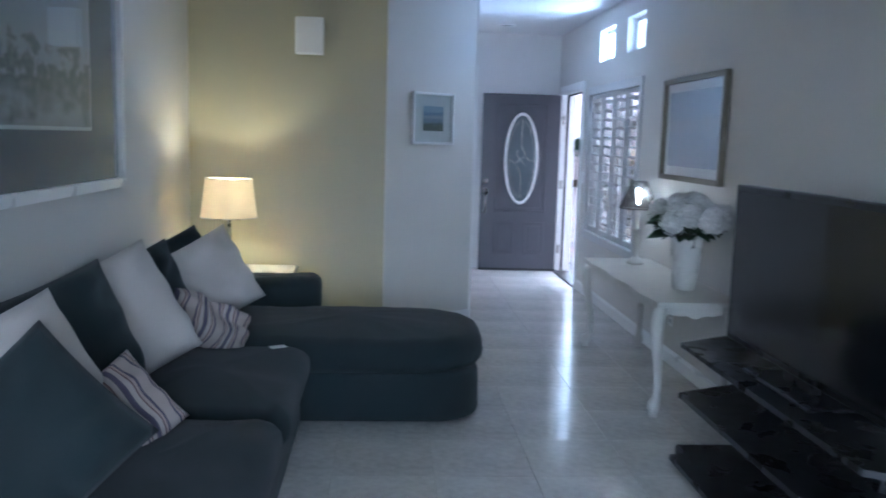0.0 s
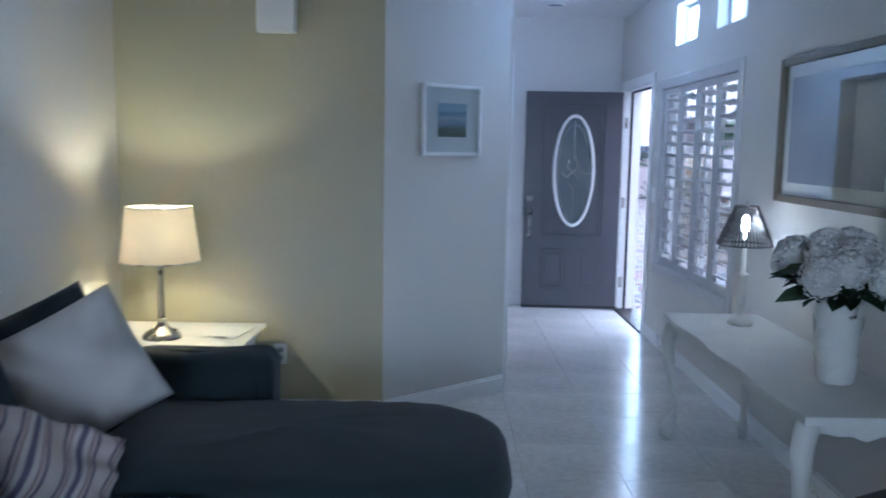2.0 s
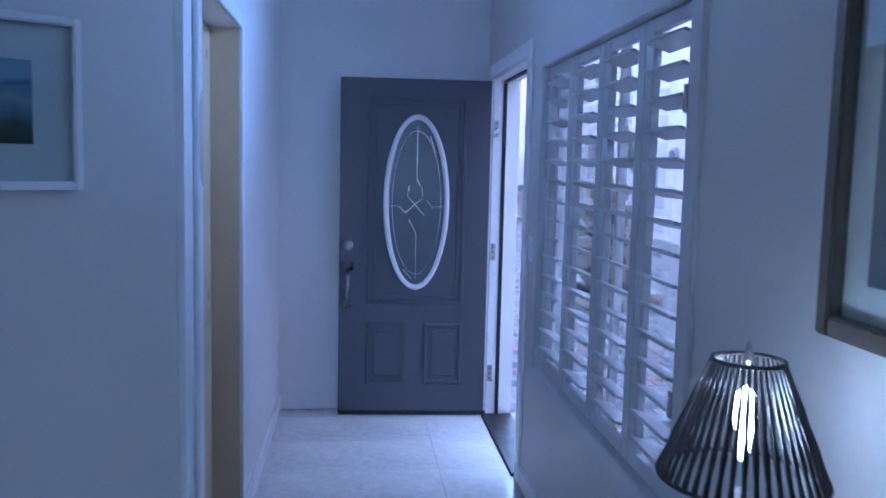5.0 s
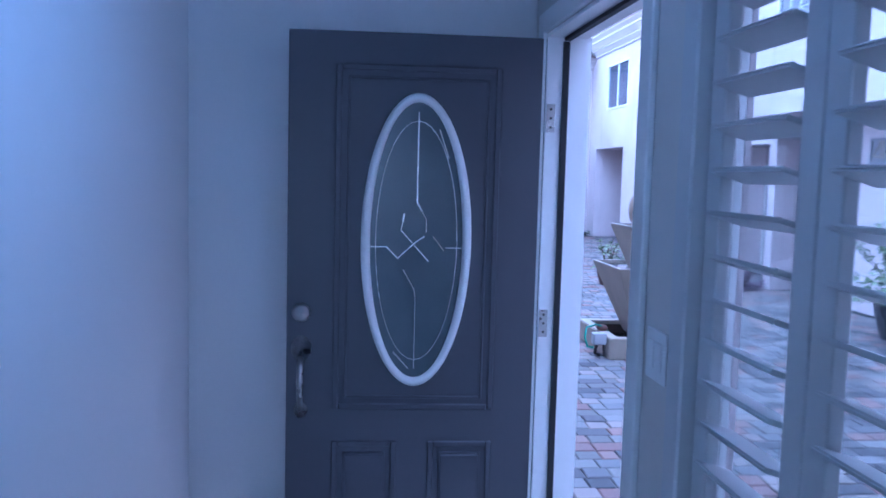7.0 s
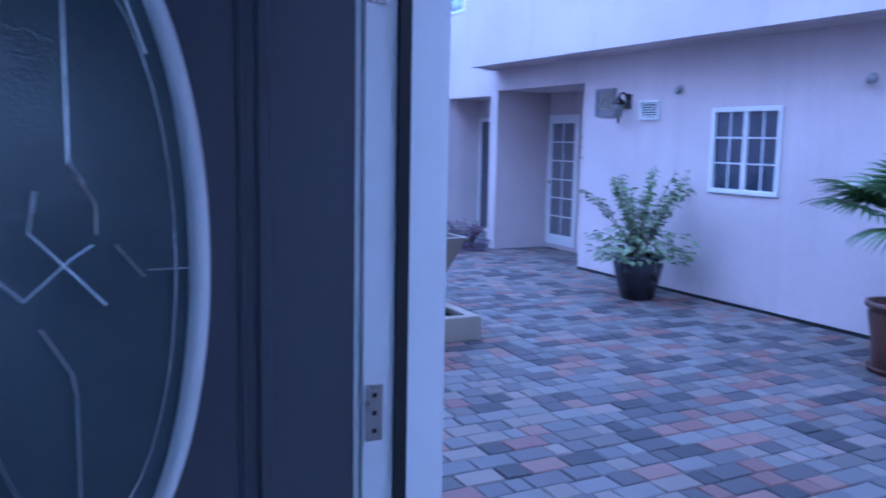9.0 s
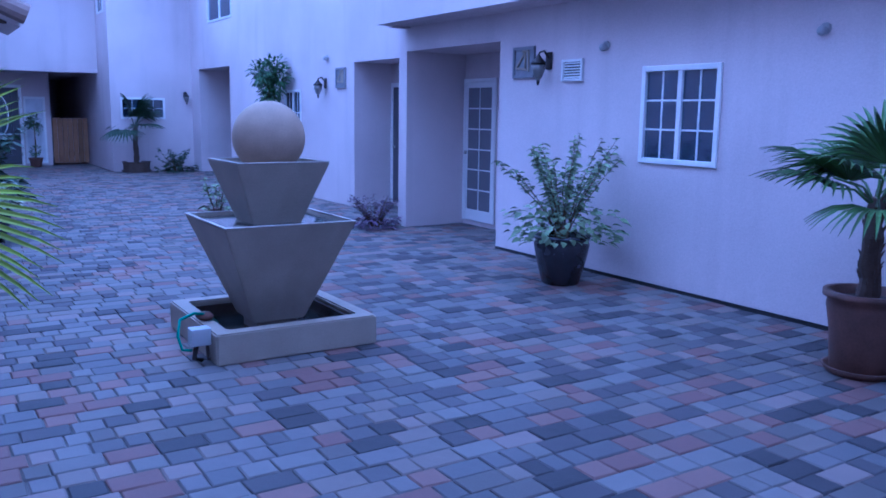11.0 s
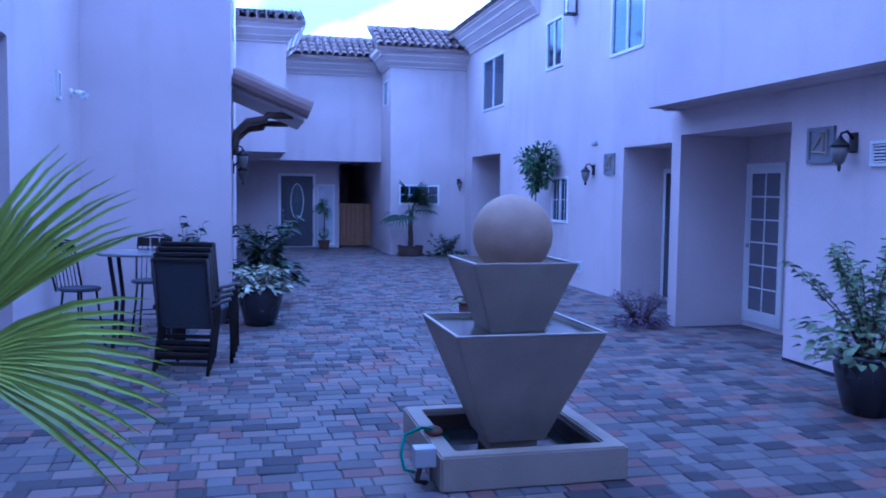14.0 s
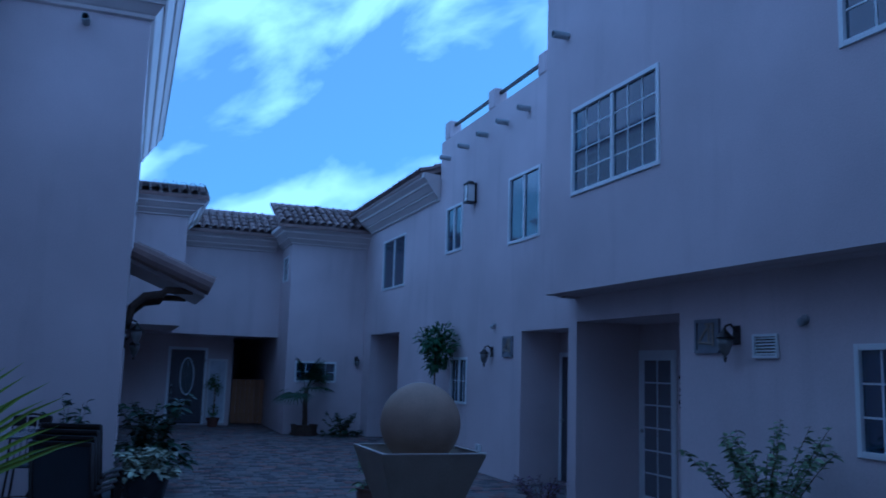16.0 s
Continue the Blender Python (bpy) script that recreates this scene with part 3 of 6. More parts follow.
def cornice(name, axis, p, out, a0, a1, z, h=0.72, d=0.42, cap0=0.0, cap1=0.0):
    """A run of coved moulding below the eave, along a0..a1 on the wall face at p; caps mitre its ends."""
    profile = ((0.0, 0.0), (0.05, 0.02), (0.05, 0.07), (0.07, 0.09), (0.15, 0.20), (0.17, 0.20), (0.17, 0.25), (0.20, 0.27), (0.29, 0.41), (0.32, 0.42), (0.32, 0.48), (0.40, 0.57), (0.42, 0.58), (0.42, 0.72), (0.0, 0.72))
    bm = bmesh.new()
    ends = []
    for at, sign, cap in ((a0, -1, cap0), (a1, 1, cap1)):
        row = []
        for dd, up in profile:
            q, b, c = p + out * dd * d / 0.42, at + sign * cap * dd * d / 0.42, z + up * h / 0.72
            row.append(bm.verts.new((q, b, c) if axis == "x" else (b, q, c)))
        ends.append(row)
    for i in range(len(profile)):
        j = (i + 1) % len(profile)
        bm.faces.new((ends[0][i], ends[0][j], ends[1][j], ends[1][i]))
    bm.faces.new(ends[0])
    bm.faces.new(ends[1][::-1])
    bmesh.ops.recalc_face_normals(bm, faces=bm.faces[:])
    return structure(name, bm, M_STUCCO_DARK, "coved pale stucco cornice below the eave")


def tile_roof(name, axis, p, out, a0, a1, z, depth=1.6, pitch=19, label="roof of curved clay tiles"):
    """Rows of half-round tiles that run up from an eave at p + out, along a0..a1."""
    roof = structure(name, bmesh.new(), M_TILE, label)
    bm = bmesh.new()
    run, r, step = math.cos(radians(pitch)), 0.085, 0.36
    n = int(abs(a1 - a0) / 0.2)
    rows_ = int(depth / step)
    for i in range(n):
        a = a0 + (i + 0.5) * (a1 - a0) / n
        for k in range(rows_):
            s0, s1 = k * step, (k + 1) * step + 0.05
            lift = 0.018 * random.random()
            ring = []
            for s, rr, up in ((s0, r * 1.08, 0.03), (s1, r * 0.9, 0.0)):
                row = []
                for j in range(6):
                    th = math.pi * j / 5
                    q = p + out * (0.45 - s * run)
                    zz = z + s * math.sin(radians(pitch)) + rr * math.sin(th) + up + lift
                    aa = a + rr * math.cos(th)
                    row.append(bm.verts.new((q, aa, zz) if axis == "x" else (aa, q, zz)))
                ring.append(row)
            for j in range(5):
                bm.faces.new((ring[0][j], ring[0][j + 1], ring[1][j + 1], ring[1][j]))
    t = part("roof_tiles", bm, M_TILE, roof, "overlapping brown clay tiles")
    tagged(t, kind="stuff")
    bm = bmesh.new()
    q0, q1 = p + out * 0.44, p + out * (0.44 - depth * run)
    zz = z + depth * math.sin(radians(pitch))
    pts = ((q0, a0, z), (q0, a1, z), (q1, a1, zz), (q1, a0, zz))
    lo = [bm.verts.new(v if axis == "x" else (v[1], v[0], v[2])) for v in pts]
    hi = [bm.verts.new((v.co.x, v.co.y, v.co.z - 0.08)) for v in lo]
    bm.faces.new(lo)
    bm.faces.new(hi[::-1])
    for i in range(4):
        j = (i + 1) % 4
        bm.faces.new((lo[i], hi[i], hi[j], lo[j]))
    bmesh.ops.recalc_face_normals(bm, faces=bm.faces[:])
    part("roof_deck", bm, M_TILE, roof)
    return roof


cornice("cornice_east", "x", XA, -1, 16.36, 21.7, 5.10, h=0.55, cap0=0.3)
tile_roof("roof_east", "x", XA, -1, 16.40, 22.5, 5.66)
# far end: a projecting block, and a wall set back with a door and a gate
FY, GY = 22.0, 23.5
structure("facade_north_block", wall_mesh("y", FY, FY + 0.2, 4.49, 9.6, GROUND - 0.2, 5.1, [(4.72, 5.82, 1.16, 1.70)]), M_STUCCO, "pale stucco block at the end of the courtyard")
structure("facade_north_block_side", wall_mesh("x", 4.49, 4.65, FY + 0.2, 31.0, GROUND - 0.2, 5.1, [(22.4, 23.2, 3.80, 4.50)]), M_STUCCO, "side of the stucco end block")
structure("facade_north_upper", wall_mesh("y", GY, GY + 0.2, 0.3, 4.488, 2.33, 5.1), M_STUCCO, "pale stucco upper wall over the entry recess")
structure("soffit_north", boxes((0.3, 4.488, GY + 0.2, 31.0, 2.33, 2.5)), M_STUCCO, "underside of the upper floor over the recess")
structure("facade_north_lower", wall_mesh("y", 25.0, 25.2, 0.3, 3.48, GROUND - 0.2, 2.33), M_STUCCO, "pale stucco wall in the entry recess")
structure("passage_end_north", boxes((3.30, 4.65, 31.0, 31.1, GROUND - 0.1, 2.5), (3.30, 3.478, 25.2, 31.0, GROUND - 0.1, 2.329)), M_STUCCO, "dim end of the passage behind the gate")
cornice("cornice_north_block", "y", FY, -1, 4.49, 6.9, 4.75, h=0.45, d=0.4, cap0=1.0)
cornice("cornice_north_side", "x", 4.49, -1, FY, GY, 4.75, h=0.45, d=0.4, cap0=1.0)
cornice("cornice_north", "y", GY, -1, 1.3, 4.3, 4.68, h=0.44, d=0.4)
tile_roof("roof_north_block", "y", FY, -1, 4.05, 8.2, 5.20, depth=2.1, pitch=25)
tile_roof("roof_north", "y", GY, -1, 0.6, 4.75, 5.12, depth=2.1, pitch=25)
structure("chimney_pipe", turned(((0.05, 5.5), (0.05, 5.95), (0.08, 5.95), (0.08, 6.05)), 12), M_METALDARK, "roof vent pipe").location = (5.3, 23.2, 0)

# west side: a wall set back, a tall block that stands out, a lower recess
# unseen upper part added, up to 10 m, to darken the courtyard's left side
structure("facade_west", wall_mesh("x", LW - 0.2, LW, 0.48, 21.0, GROUND - 0.2, 10.0, [(5.6, 8.2, GROUND - 0.3, 2.81), (8.6, 10.62, 4.28, 5.75)]), M_STUCCO, "pale stucco wall with a dark porch opening")
structure("porch_west", boxes((LW - 1.6, LW - 1.5, 5.4, 8.4, GROUND - 0.1, 2.95), (LW - 1.5, LW - 0.2, 5.4, 5.6, GROUND - 0.1, 2.95), (LW - 1.5, LW - 0.2, 8.2, 8.4, GROUND - 0.1, 2.95), (LW - 1.5, LW - 0.2, 5.6, 8.2, 2.812, 2.95)), M_STUCCO, "stucco porch recess")
BX = 0.565
structure("facade_west_block", wall_mesh("y", BF, BF + 0.2, LW, BX, GROUND - 0.2, 6.5), M_STUCCO, "tall pale stucco block beside the patio table")
structure("facade_west_block_side", wall_mesh("x", BX - 0.2, BX, BF + 0.2, 20.0, GROUND - 0.2, 6.5, [(12.6, 13.6, -0.1, 2.0), (13.2, 14.4, 3.9, 5.2)]), M_STUCCO, "side of the tall stucco block")
structure("facade_west_recess", wall_mesh("y", 20.0, 20.2, 0.4, 1.69, 2.39, 5.0), M_STUCCO, "stucco upper wall beyond the tiled canopy")
structure("facade_west_far", wall_mesh("x", 1.49, 1.69, 20.2, GY, 2.39, 5.0), M_STUCCO, "far stucco upper wall")
structure("facade_west_far_lower", wall_mesh("x", 0.28, 0.48, 20.001, 25.0, GROUND - 0.2, 5.4), M_STUCCO, "stucco wall below the upper floor")
structure("soffit_west_far", boxes((0.48, 1.489, 20.2, 25.0, 2.39, 2.5)), M_STUCCO, "stucco underside of the far upper floor")
cornice("cornice_west_front", "y", BF, -1, LW, BX, 6.05, cap1=1.0)
cornice("cornice_west_side", "x", BX, 1, BF, 20.0, 6.05, cap0=1.0)
tile_roof("roof_west", "x", BX, 1, BF - 0.42, 20.0, 6.78)
cornice("cornice_west_recess", "y", 20.0, -1, 0.5, 1.69, 4.88, h=0.45, cap1=1.0)
cornice("cornice_west_far", "x", 1.69, 1, 20.0, GY, 4.88, h=0.45, cap0=1.0)
tile_roof("roof_west_far", "y", 20.0, -1, 0.4, 2.1, 5.33)
# plain wall added out of view, close and tall, to block southern sky light
structure("closing_wall_south", wall_mesh("y", -4.6, -4.4, 0.15, 9.0, GROUND - 0.2, 10.0), M_STUCCO, "unseen plain stucco wall added to hold back southern sky light")

window("window_1", "x", XR, -1, 4.42, 5.34, 1.0, 1.89, grid=(2, 3), label="white sliding window with muntins beside the palm")
window("window_2", "x", XU, -1, 7.31, 9.16, 3.76, 4.87, grid=(3, 4), label="wide white upper window with muntins")
window("window_3", "x", XU, -1, 3.1, 4.94, 4.15, 5.25, grid=(3, 4), label="white upper window with muntins")
window("window_4", "x", XA, -1, 11.76, 12.93, 3.71, 4.87, grid=(1, 1), label="white upper sliding window")
window("window_5", "x", XA, -1, 15.04, 15.93, 3.9, 4.85, grid=(1, 1), label="small white upper sliding window")
window("window_6", "x", XA, -1, 18.6, 20.4, 3.5, 4.75, grid=(1, 1), label="white sliding window below the tiled eave")
window("window_7", "x", XA, -1, 14.62, 15.45, 0.96, 1.83, grid=(2, 2), label="white ground floor window behind a small tree")
window("window_8", "y", FY, -1, 4.72, 5.82, 1.16, 1.70, grid=(2, 2), label="low white sliding window on the end block")
window("window_9", "x", 4.49, -1, 22.4, 23.2, 3.80, 4.50, cols=1, grid=(2, 1), label="small white upper window")
window("window_10", "x", LW, 1, 8.6, 10.62, 4.28, 5.75, grid=(3, 4), label="large white upper window with muntins")
window("window_11", "x", BX, 1, 13.2, 14.4, 3.9, 5.2, grid=(2, 2), label="white window on the tall block")


# ---- the entry door ----
def rect_frame(bm, x0, x1, z0, z1, y0, y1, w):
    for d in ((x0, x0 + w, z0, z1), (x1 - w, x1, z0, z1), (x0 + w, x1 - w, z0, z0 + w), (x0 + w, x1 - w, z1 - w, z1)):
        box(bm, d[0], d[1], y0, y1, d[2], d[3])


def oval(bm, cx, cz, a, b, y0, y1, width, seg=64, round_=6):
    """An oval ring of half axes a, b, rounded in section, that stands from y0 out to y1."""
    rings = []
    for i in range(seg):
        th = 2 * math.pi * i / seg
        ring = []
        for k in range(round_ + 1):
            ph = math.pi * k / round_
            r = -math.cos(ph) * width / 2
            y = y0 + (y1 - y0) * math.sin(ph)
            ring.append(bm.verts.new((cx + (a + r) * math.cos(th), y, cz + (b + r) * math.sin(th))))
        rings.append(ring)
    for i in range(seg):
        u, v = rings[i], rings[(i + 1) % seg]
        for k in range(round_):
            bm.faces.new((u[k], v[k], v[k + 1], u[k + 1]))


def entry_door(name, label, oval_glass=True):
    """A door leaf that hangs from x = 0 along -x, its outer face at y = 0."""
    d = thing(name, label, "door")
    W, H, T = 0.91, 2.03, 0.044
    leaf = part("door_leaf", boxes((-W, 0, 0, T, 0.012, 0.012 + H), bevel=0.003), M_DOOR, d)
    bm = bmesh.new()
    for x0, x1, z0, z1 in ((-0.745, -0.158, 0.693, 1.93), (-0.745, -0.508, 0.20, 0.576), (-0.395, -0.158, 0.20, 0.576)):
        rect_frame(bm, x0, x1, z0, z1, -0.009, 0.0, 0.022)
        rect_frame(bm, x0 + 0.04, x1 - 0.04, z0 + 0.04, z1 - 0.04, -0.006, 0.0, 0.012)
    bmesh.ops.bevel(bm, geom=bm.edges[:], offset=0.004, segments=1, affect='EDGES')
    part("panel_mouldings", bm, M_DOOR, d)
    for x0, x1 in ((-0.70, -0.553), (-0.35, -0.203)):
        part("raised_panel", boxes((x0, x1, -0.008, 0.001, 0.25, 0.526), bevel=0.006), M_DOOR, d)
    cx, cz, a, b = -0.452, 1.308, 0.182, 0.51
    bm = bmesh.new()
    oval(bm, cx, cz, a, b, -0.002, -0.026, 0.034)
    part("oval_surround", bm, M_TRIM, d, "white oval glass surround", smooth=True)
    bm = bmesh.new()
    ring = [bm.verts.new((cx + (a - 0.01) * math.cos(2 * math.pi * i / 64), -0.006, cz + (b - 0.01) * math.sin(2 * math.pi * i / 64))) for i in range(64)]
    bm.faces.new(ring)
    ring2 = [bm.verts.new((v.co.x, -0.001, v.co.z)) for v in ring]
    bm.faces.new(ring2[::-1])
    for i in range(64):
        j = (i + 1) % 64
        bm.faces.new((ring[i], ring2[i], ring2[j], ring[j]))
    bmesh.ops.recalc_face_normals(bm, faces=bm.faces[:])
    part("oval_glass", bm, M_OBSCURE, d, "dark textured oval glass")
    # leaded came: verticals, ovals, and crossing curves round the middle
    bm = bmesh.new()
    Y = -0.009
    for k in (0.80,):
        pts = [(cx + a * k * math.cos(t), Y, cz + b * 0.84 * math.sin(t)) for t in [2 * math.pi * i / 40 for i in range(41)]]
        tube(bm, pts, 0.0016, 4)
    tube(bm, [(cx, Y, cz + 0.46), (cx, Y, cz + 0.14)], 0.0028, 4)
    tube(bm, [(cx, Y, cz - 0.46), (cx, Y, cz - 0.20)], 0.0022, 4)
    tube(bm, [(cx - 0.17, Y, cz - 0.02), (cx - 0.105, Y, cz - 0.02)], 0.0022, 4)
    tube(bm, [(cx + 0.105, Y, cz - 0.02), (cx + 0.17, Y, cz - 0.02)], 0.0022, 4)
    part("leaded_came", bm, M_LEAD, d, "thin silver came lines")
    bm = bmesh.new()
    for pts in (((cx, cz + 0.14), (cx + 0.035, cz + 0.08), (cx + 0.035, cz + 0.035)),
                ((cx - 0.045, cz + 0.10), (cx - 0.055, cz + 0.04), (cx, cz - 0.02), (cx + 0.045, cz - 0.07)),
                ((cx + 0.06, cz + 0.02), (cx + 0.10, cz - 0.03)), ((cx - 0.105, cz - 0.02), (cx - 0.065, cz - 0.06)),
                ((cx - 0.065, cz - 0.06), (cx + 0.0, cz - 0.0), (cx + 0.03, cz + 0.02)),
                ((cx - 0.045, cz - 0.10), (cx - 0.005, cz - 0.17), (cx, cz - 0.20)),
                ((cx + 0.075, cz + 0.40), (cx + 0.11, cz + 0.30)), ((cx - 0.075, cz - 0.40), (cx - 0.02, cz - 0.46))):
        tube(bm, [(x, Y - 0.001, z) for x, z in pts], 0.0032, 5)
    part("bevelled_glass", bm, M_LEAD, d, "bright bevelled glass strips")
    # lock set
    ob = part("deadbolt", turned(((0.0, -0.024), (0.026, -0.022), (0.030, -0.008), (0.034, 0.0)), 24), M_NICKEL, d, "satin nickel deadbolt", True)
    ob.matrix_local = pose(-0.858, 0, 1.045, 90) @ pose(0, 0, 0, 180)
    hs = part("handle_set", bmesh.new(), M_NICKEL, d, "satin nickel handle with thumb latch")
    ob = part("escutcheon", turned(((0.0, -0.02), (0.030, -0.018), (0.036, -0.006), (0.037, 0.0)), 24), M_NICKEL, hs, smooth=True)
    ob.matrix_local = pose(-0.856, 0, 0.915, -90) @ Matrix.Diagonal((1, 1.25, -1, 1))
    bm = bmesh.new()
    tube(bm, [(-0.856, -0.015, 0.885), (-0.856, -0.05, 0.855), (-0.856, -0.058, 0.80), (-0.856, -0.048, 0.735), (-0.856, -0.012, 0.70)], (0.010, 0.011, 0.013, 0.011, 0.010), 10)
    part("grip", bm, M_NICKEL, hs, smooth=True)
    ob = part("lower_rose", turned(((0.0, -0.016), (0.022, -0.014), (0.025, 0.0)), 20), M_NICKEL, hs, smooth=True)
    ob.matrix_local = pose(-0.857, 0, 0.688, -90) @ Matrix.Diagonal((1, 1.15, -1, 1))
    part("door_sweep", boxes((-W, 0, -0.004, T + 0.004, 0.004, 0.03)), M_BLACK, d, "black rubber door sweep")
    for z in (1.76, 1.02, 0.27):
        h = part("hinge", boxes((0.002, 0.032, -0.0175, -0.0137, z - 0.05, z + 0.05)), M_NICKEL, d, "satin nickel hinge")
        bm = bmesh.new()
        tube(bm, [(0.0, 0.046, z - 0.05), (0.0, 0.046, z + 0.05)], 0.006, 8)
        part("knuckle", bm, M_NICKEL, h)
        bm = bmesh.new()
        for dz in (-0.032, 0.0, 0.032):
            box(bm, 0.013, 0.021, -0.019, -0.017, z + dz - 0.004, z + dz + 0.004)
        part("screw", bm, M_METALDARK, h)
    return d


door = entry_door("entry_door", "open grey entry door with white oval leaded glass")
door.matrix_world = pose(0.0, 0.0, 0, 0, 0, -1.9)


# ---- shuttered window ----
def shutters():
    w = thing("plantation_shutters", "white louvred plantation shutters in the hall window, half open", "shutters")
    y0, y1, z0, z1 = -3.055, -1.285, 0.57, 2.05
    bm = bmesh.new()
    for d in ((y0, y0 + 0.075, z0, z1), (y1 - 0.075, y1, z0, z1), (y0 + 0.075, y1 - 0.075, z0, z0 + 0.075), (y0 + 0.075, y1 - 0.075, z1 - 0.075, z1)):
        box(bm, -0.016, 0.046, *d)
    bmesh.ops.bevel(bm, geom=bm.edges[:], offset=0.005, segments=1, affect='EDGES')
    part("outer_frame", bm, M_SHUTTER, w)
    n = 4
    pw = (y1 - y0 - 0.15) / n
    for i in range(n):
        a = y0 + 0.075 + i * pw
        p = part("shutter_panel", boxes((0.017, 0.043, a + 0.002, a + 0.064, z0 + 0.077, z1 - 0.077), (0.017, 0.043, a + pw - 0.064, a + pw - 0.002, z0 + 0.077, z1 - 0.077), (0.017, 0.043, a + 0.064, a + pw - 0.064, z0 + 0.077, z0 + 0.128), (0.017, 0.043, a + 0.064, a + pw - 0.064, z1 - 0.118, z1 - 0.077), bevel=0.003), M_SHUTTER, w)
        for k in range(15):
            zz = z0 + 0.172 + 0.082 * k
            bm = bmesh.new()
            vs = box(bm, -0.041, 0.041, a + 0.066, a + pw - 0.066, -0.0048, 0.0048)
            bmesh.ops.bevel(bm, geom=[e for e in bm.edges if abs(e.verts[0].co.y - e.verts[1].co.y) > 0.05], offset=0.004, segments=2, affect='EDGES')
            bmesh.ops.transform(bm, matrix=Matrix.Translation((0.03, 0, zz)) @ Matrix.Rotation(radians(17), 4, 'Y'), verts=bm.verts[:])
            part("louvre", bm, M_SHUTTER, p)
    # magnets and hinges
    for z in (0.95, 1.72):
        part("hinge", boxes((-0.022, -0.0155, y0 + 0.066, y0 + 0.084, z - 0.035, z + 0.035)), M_NICKEL, w)
    return w


shutters()


def clear_window(name, y0, y1, z0, z1, label):
    w = structure(name, bmesh.new(), M_WHITEFRAME, label)
    t = 0.035
    part("window_frame", boxes((0.074, 0.115, y0, y0 + t, z0, z1), (0.074, 0.115, y1 - t, y1, z0, z1), (0.074, 0.115, y0 + t, y1 - t, z0, z0 + t), (0.074, 0.115, y0 + t, y1 - t, z1 - t, z1), bevel=0.004), M_WHITEFRAME, w)
    part("mullion", boxes((0.078, 0.110, (y0 + y1) / 2 - 0.014, (y0 + y1) / 2 + 0.014, z0 + t, z1 - t)), M_WHITEFRAME, w)
    g = part("pane", boxes((0.093, 0.097, y0 + t, y1 - t, z0 + t, z1 - t)), M_GLASS, w)
    g.visible_shadow = False
    return w


clear_window("window_12", -3.053, -1.287, 0.572, 2.048, "hall window behind the shutters")
clear_window("window_13", -2.12, -1.62, 2.27, 2.56, "small clerestory window")
clear_window("window_14", -3.02, -2.52, 2.27, 2.56, "small clerestory window")


# ---- living room ----
def cushion_mesh(w, h, t, seg=22, crease=0.0, seed=0):
    """A stuffed square cushion, w by h, standing in the xz plane, plump in y; corners pulled out."""
    r = random.Random(seed)
    bm = bmesh.new()
    grid = {}
    for s in (-1, 1):
        for i in range(seg + 1):
            for j in range(seg + 1):
                u, v = 2 * i / seg - 1, 2 * j / seg - 1
                edge = i in (0, seg) or j in (0, seg)
                if s == 1 and edge:
                    grid[s, i, j] = grid[-1, i, j]
                    continue
                puff = ((1 - u ** 4) * (1 - v ** 4)) ** 0.55
                pinch = 1 - 0.05 * (1 - abs(u) ** 2) * abs(v) ** 3 - 0.05 * (1 - abs(v) ** 2) * abs(u) ** 3
                rad = math.hypot(u, v)
                fold = math.sin(9 * math.atan2(v, u) + seed) * max(0, rad - 0.45) * 0.036 + 0.016 * math.sin(7 * u * v + 3 * v + seed * 2.1)
                y = s * t / 2 * puff * (1 + 0.12 * math.sin(2.2 * u - 1.7 * v + seed)) + (0.014 * math.sin(5 * u + 2 * v + seed) + fold) * puff
                grid[s, i, j] = bm.verts.new((u * w / 2 * pinch, y, v * h / 2 * pinch + h / 2 - crease * math.exp(-(u * 4) ** 2) * max(0, v) ** 2))
    for s in (-1, 1):
        for i in range(seg):
            for j in range(seg):
                q = [grid[s, i, j], grid[s, i + 1, j], grid[s, i + 1, j + 1], grid[s, i, j + 1]]
                bm.faces.new(q if s == -1 else q[::-1])
    return bm


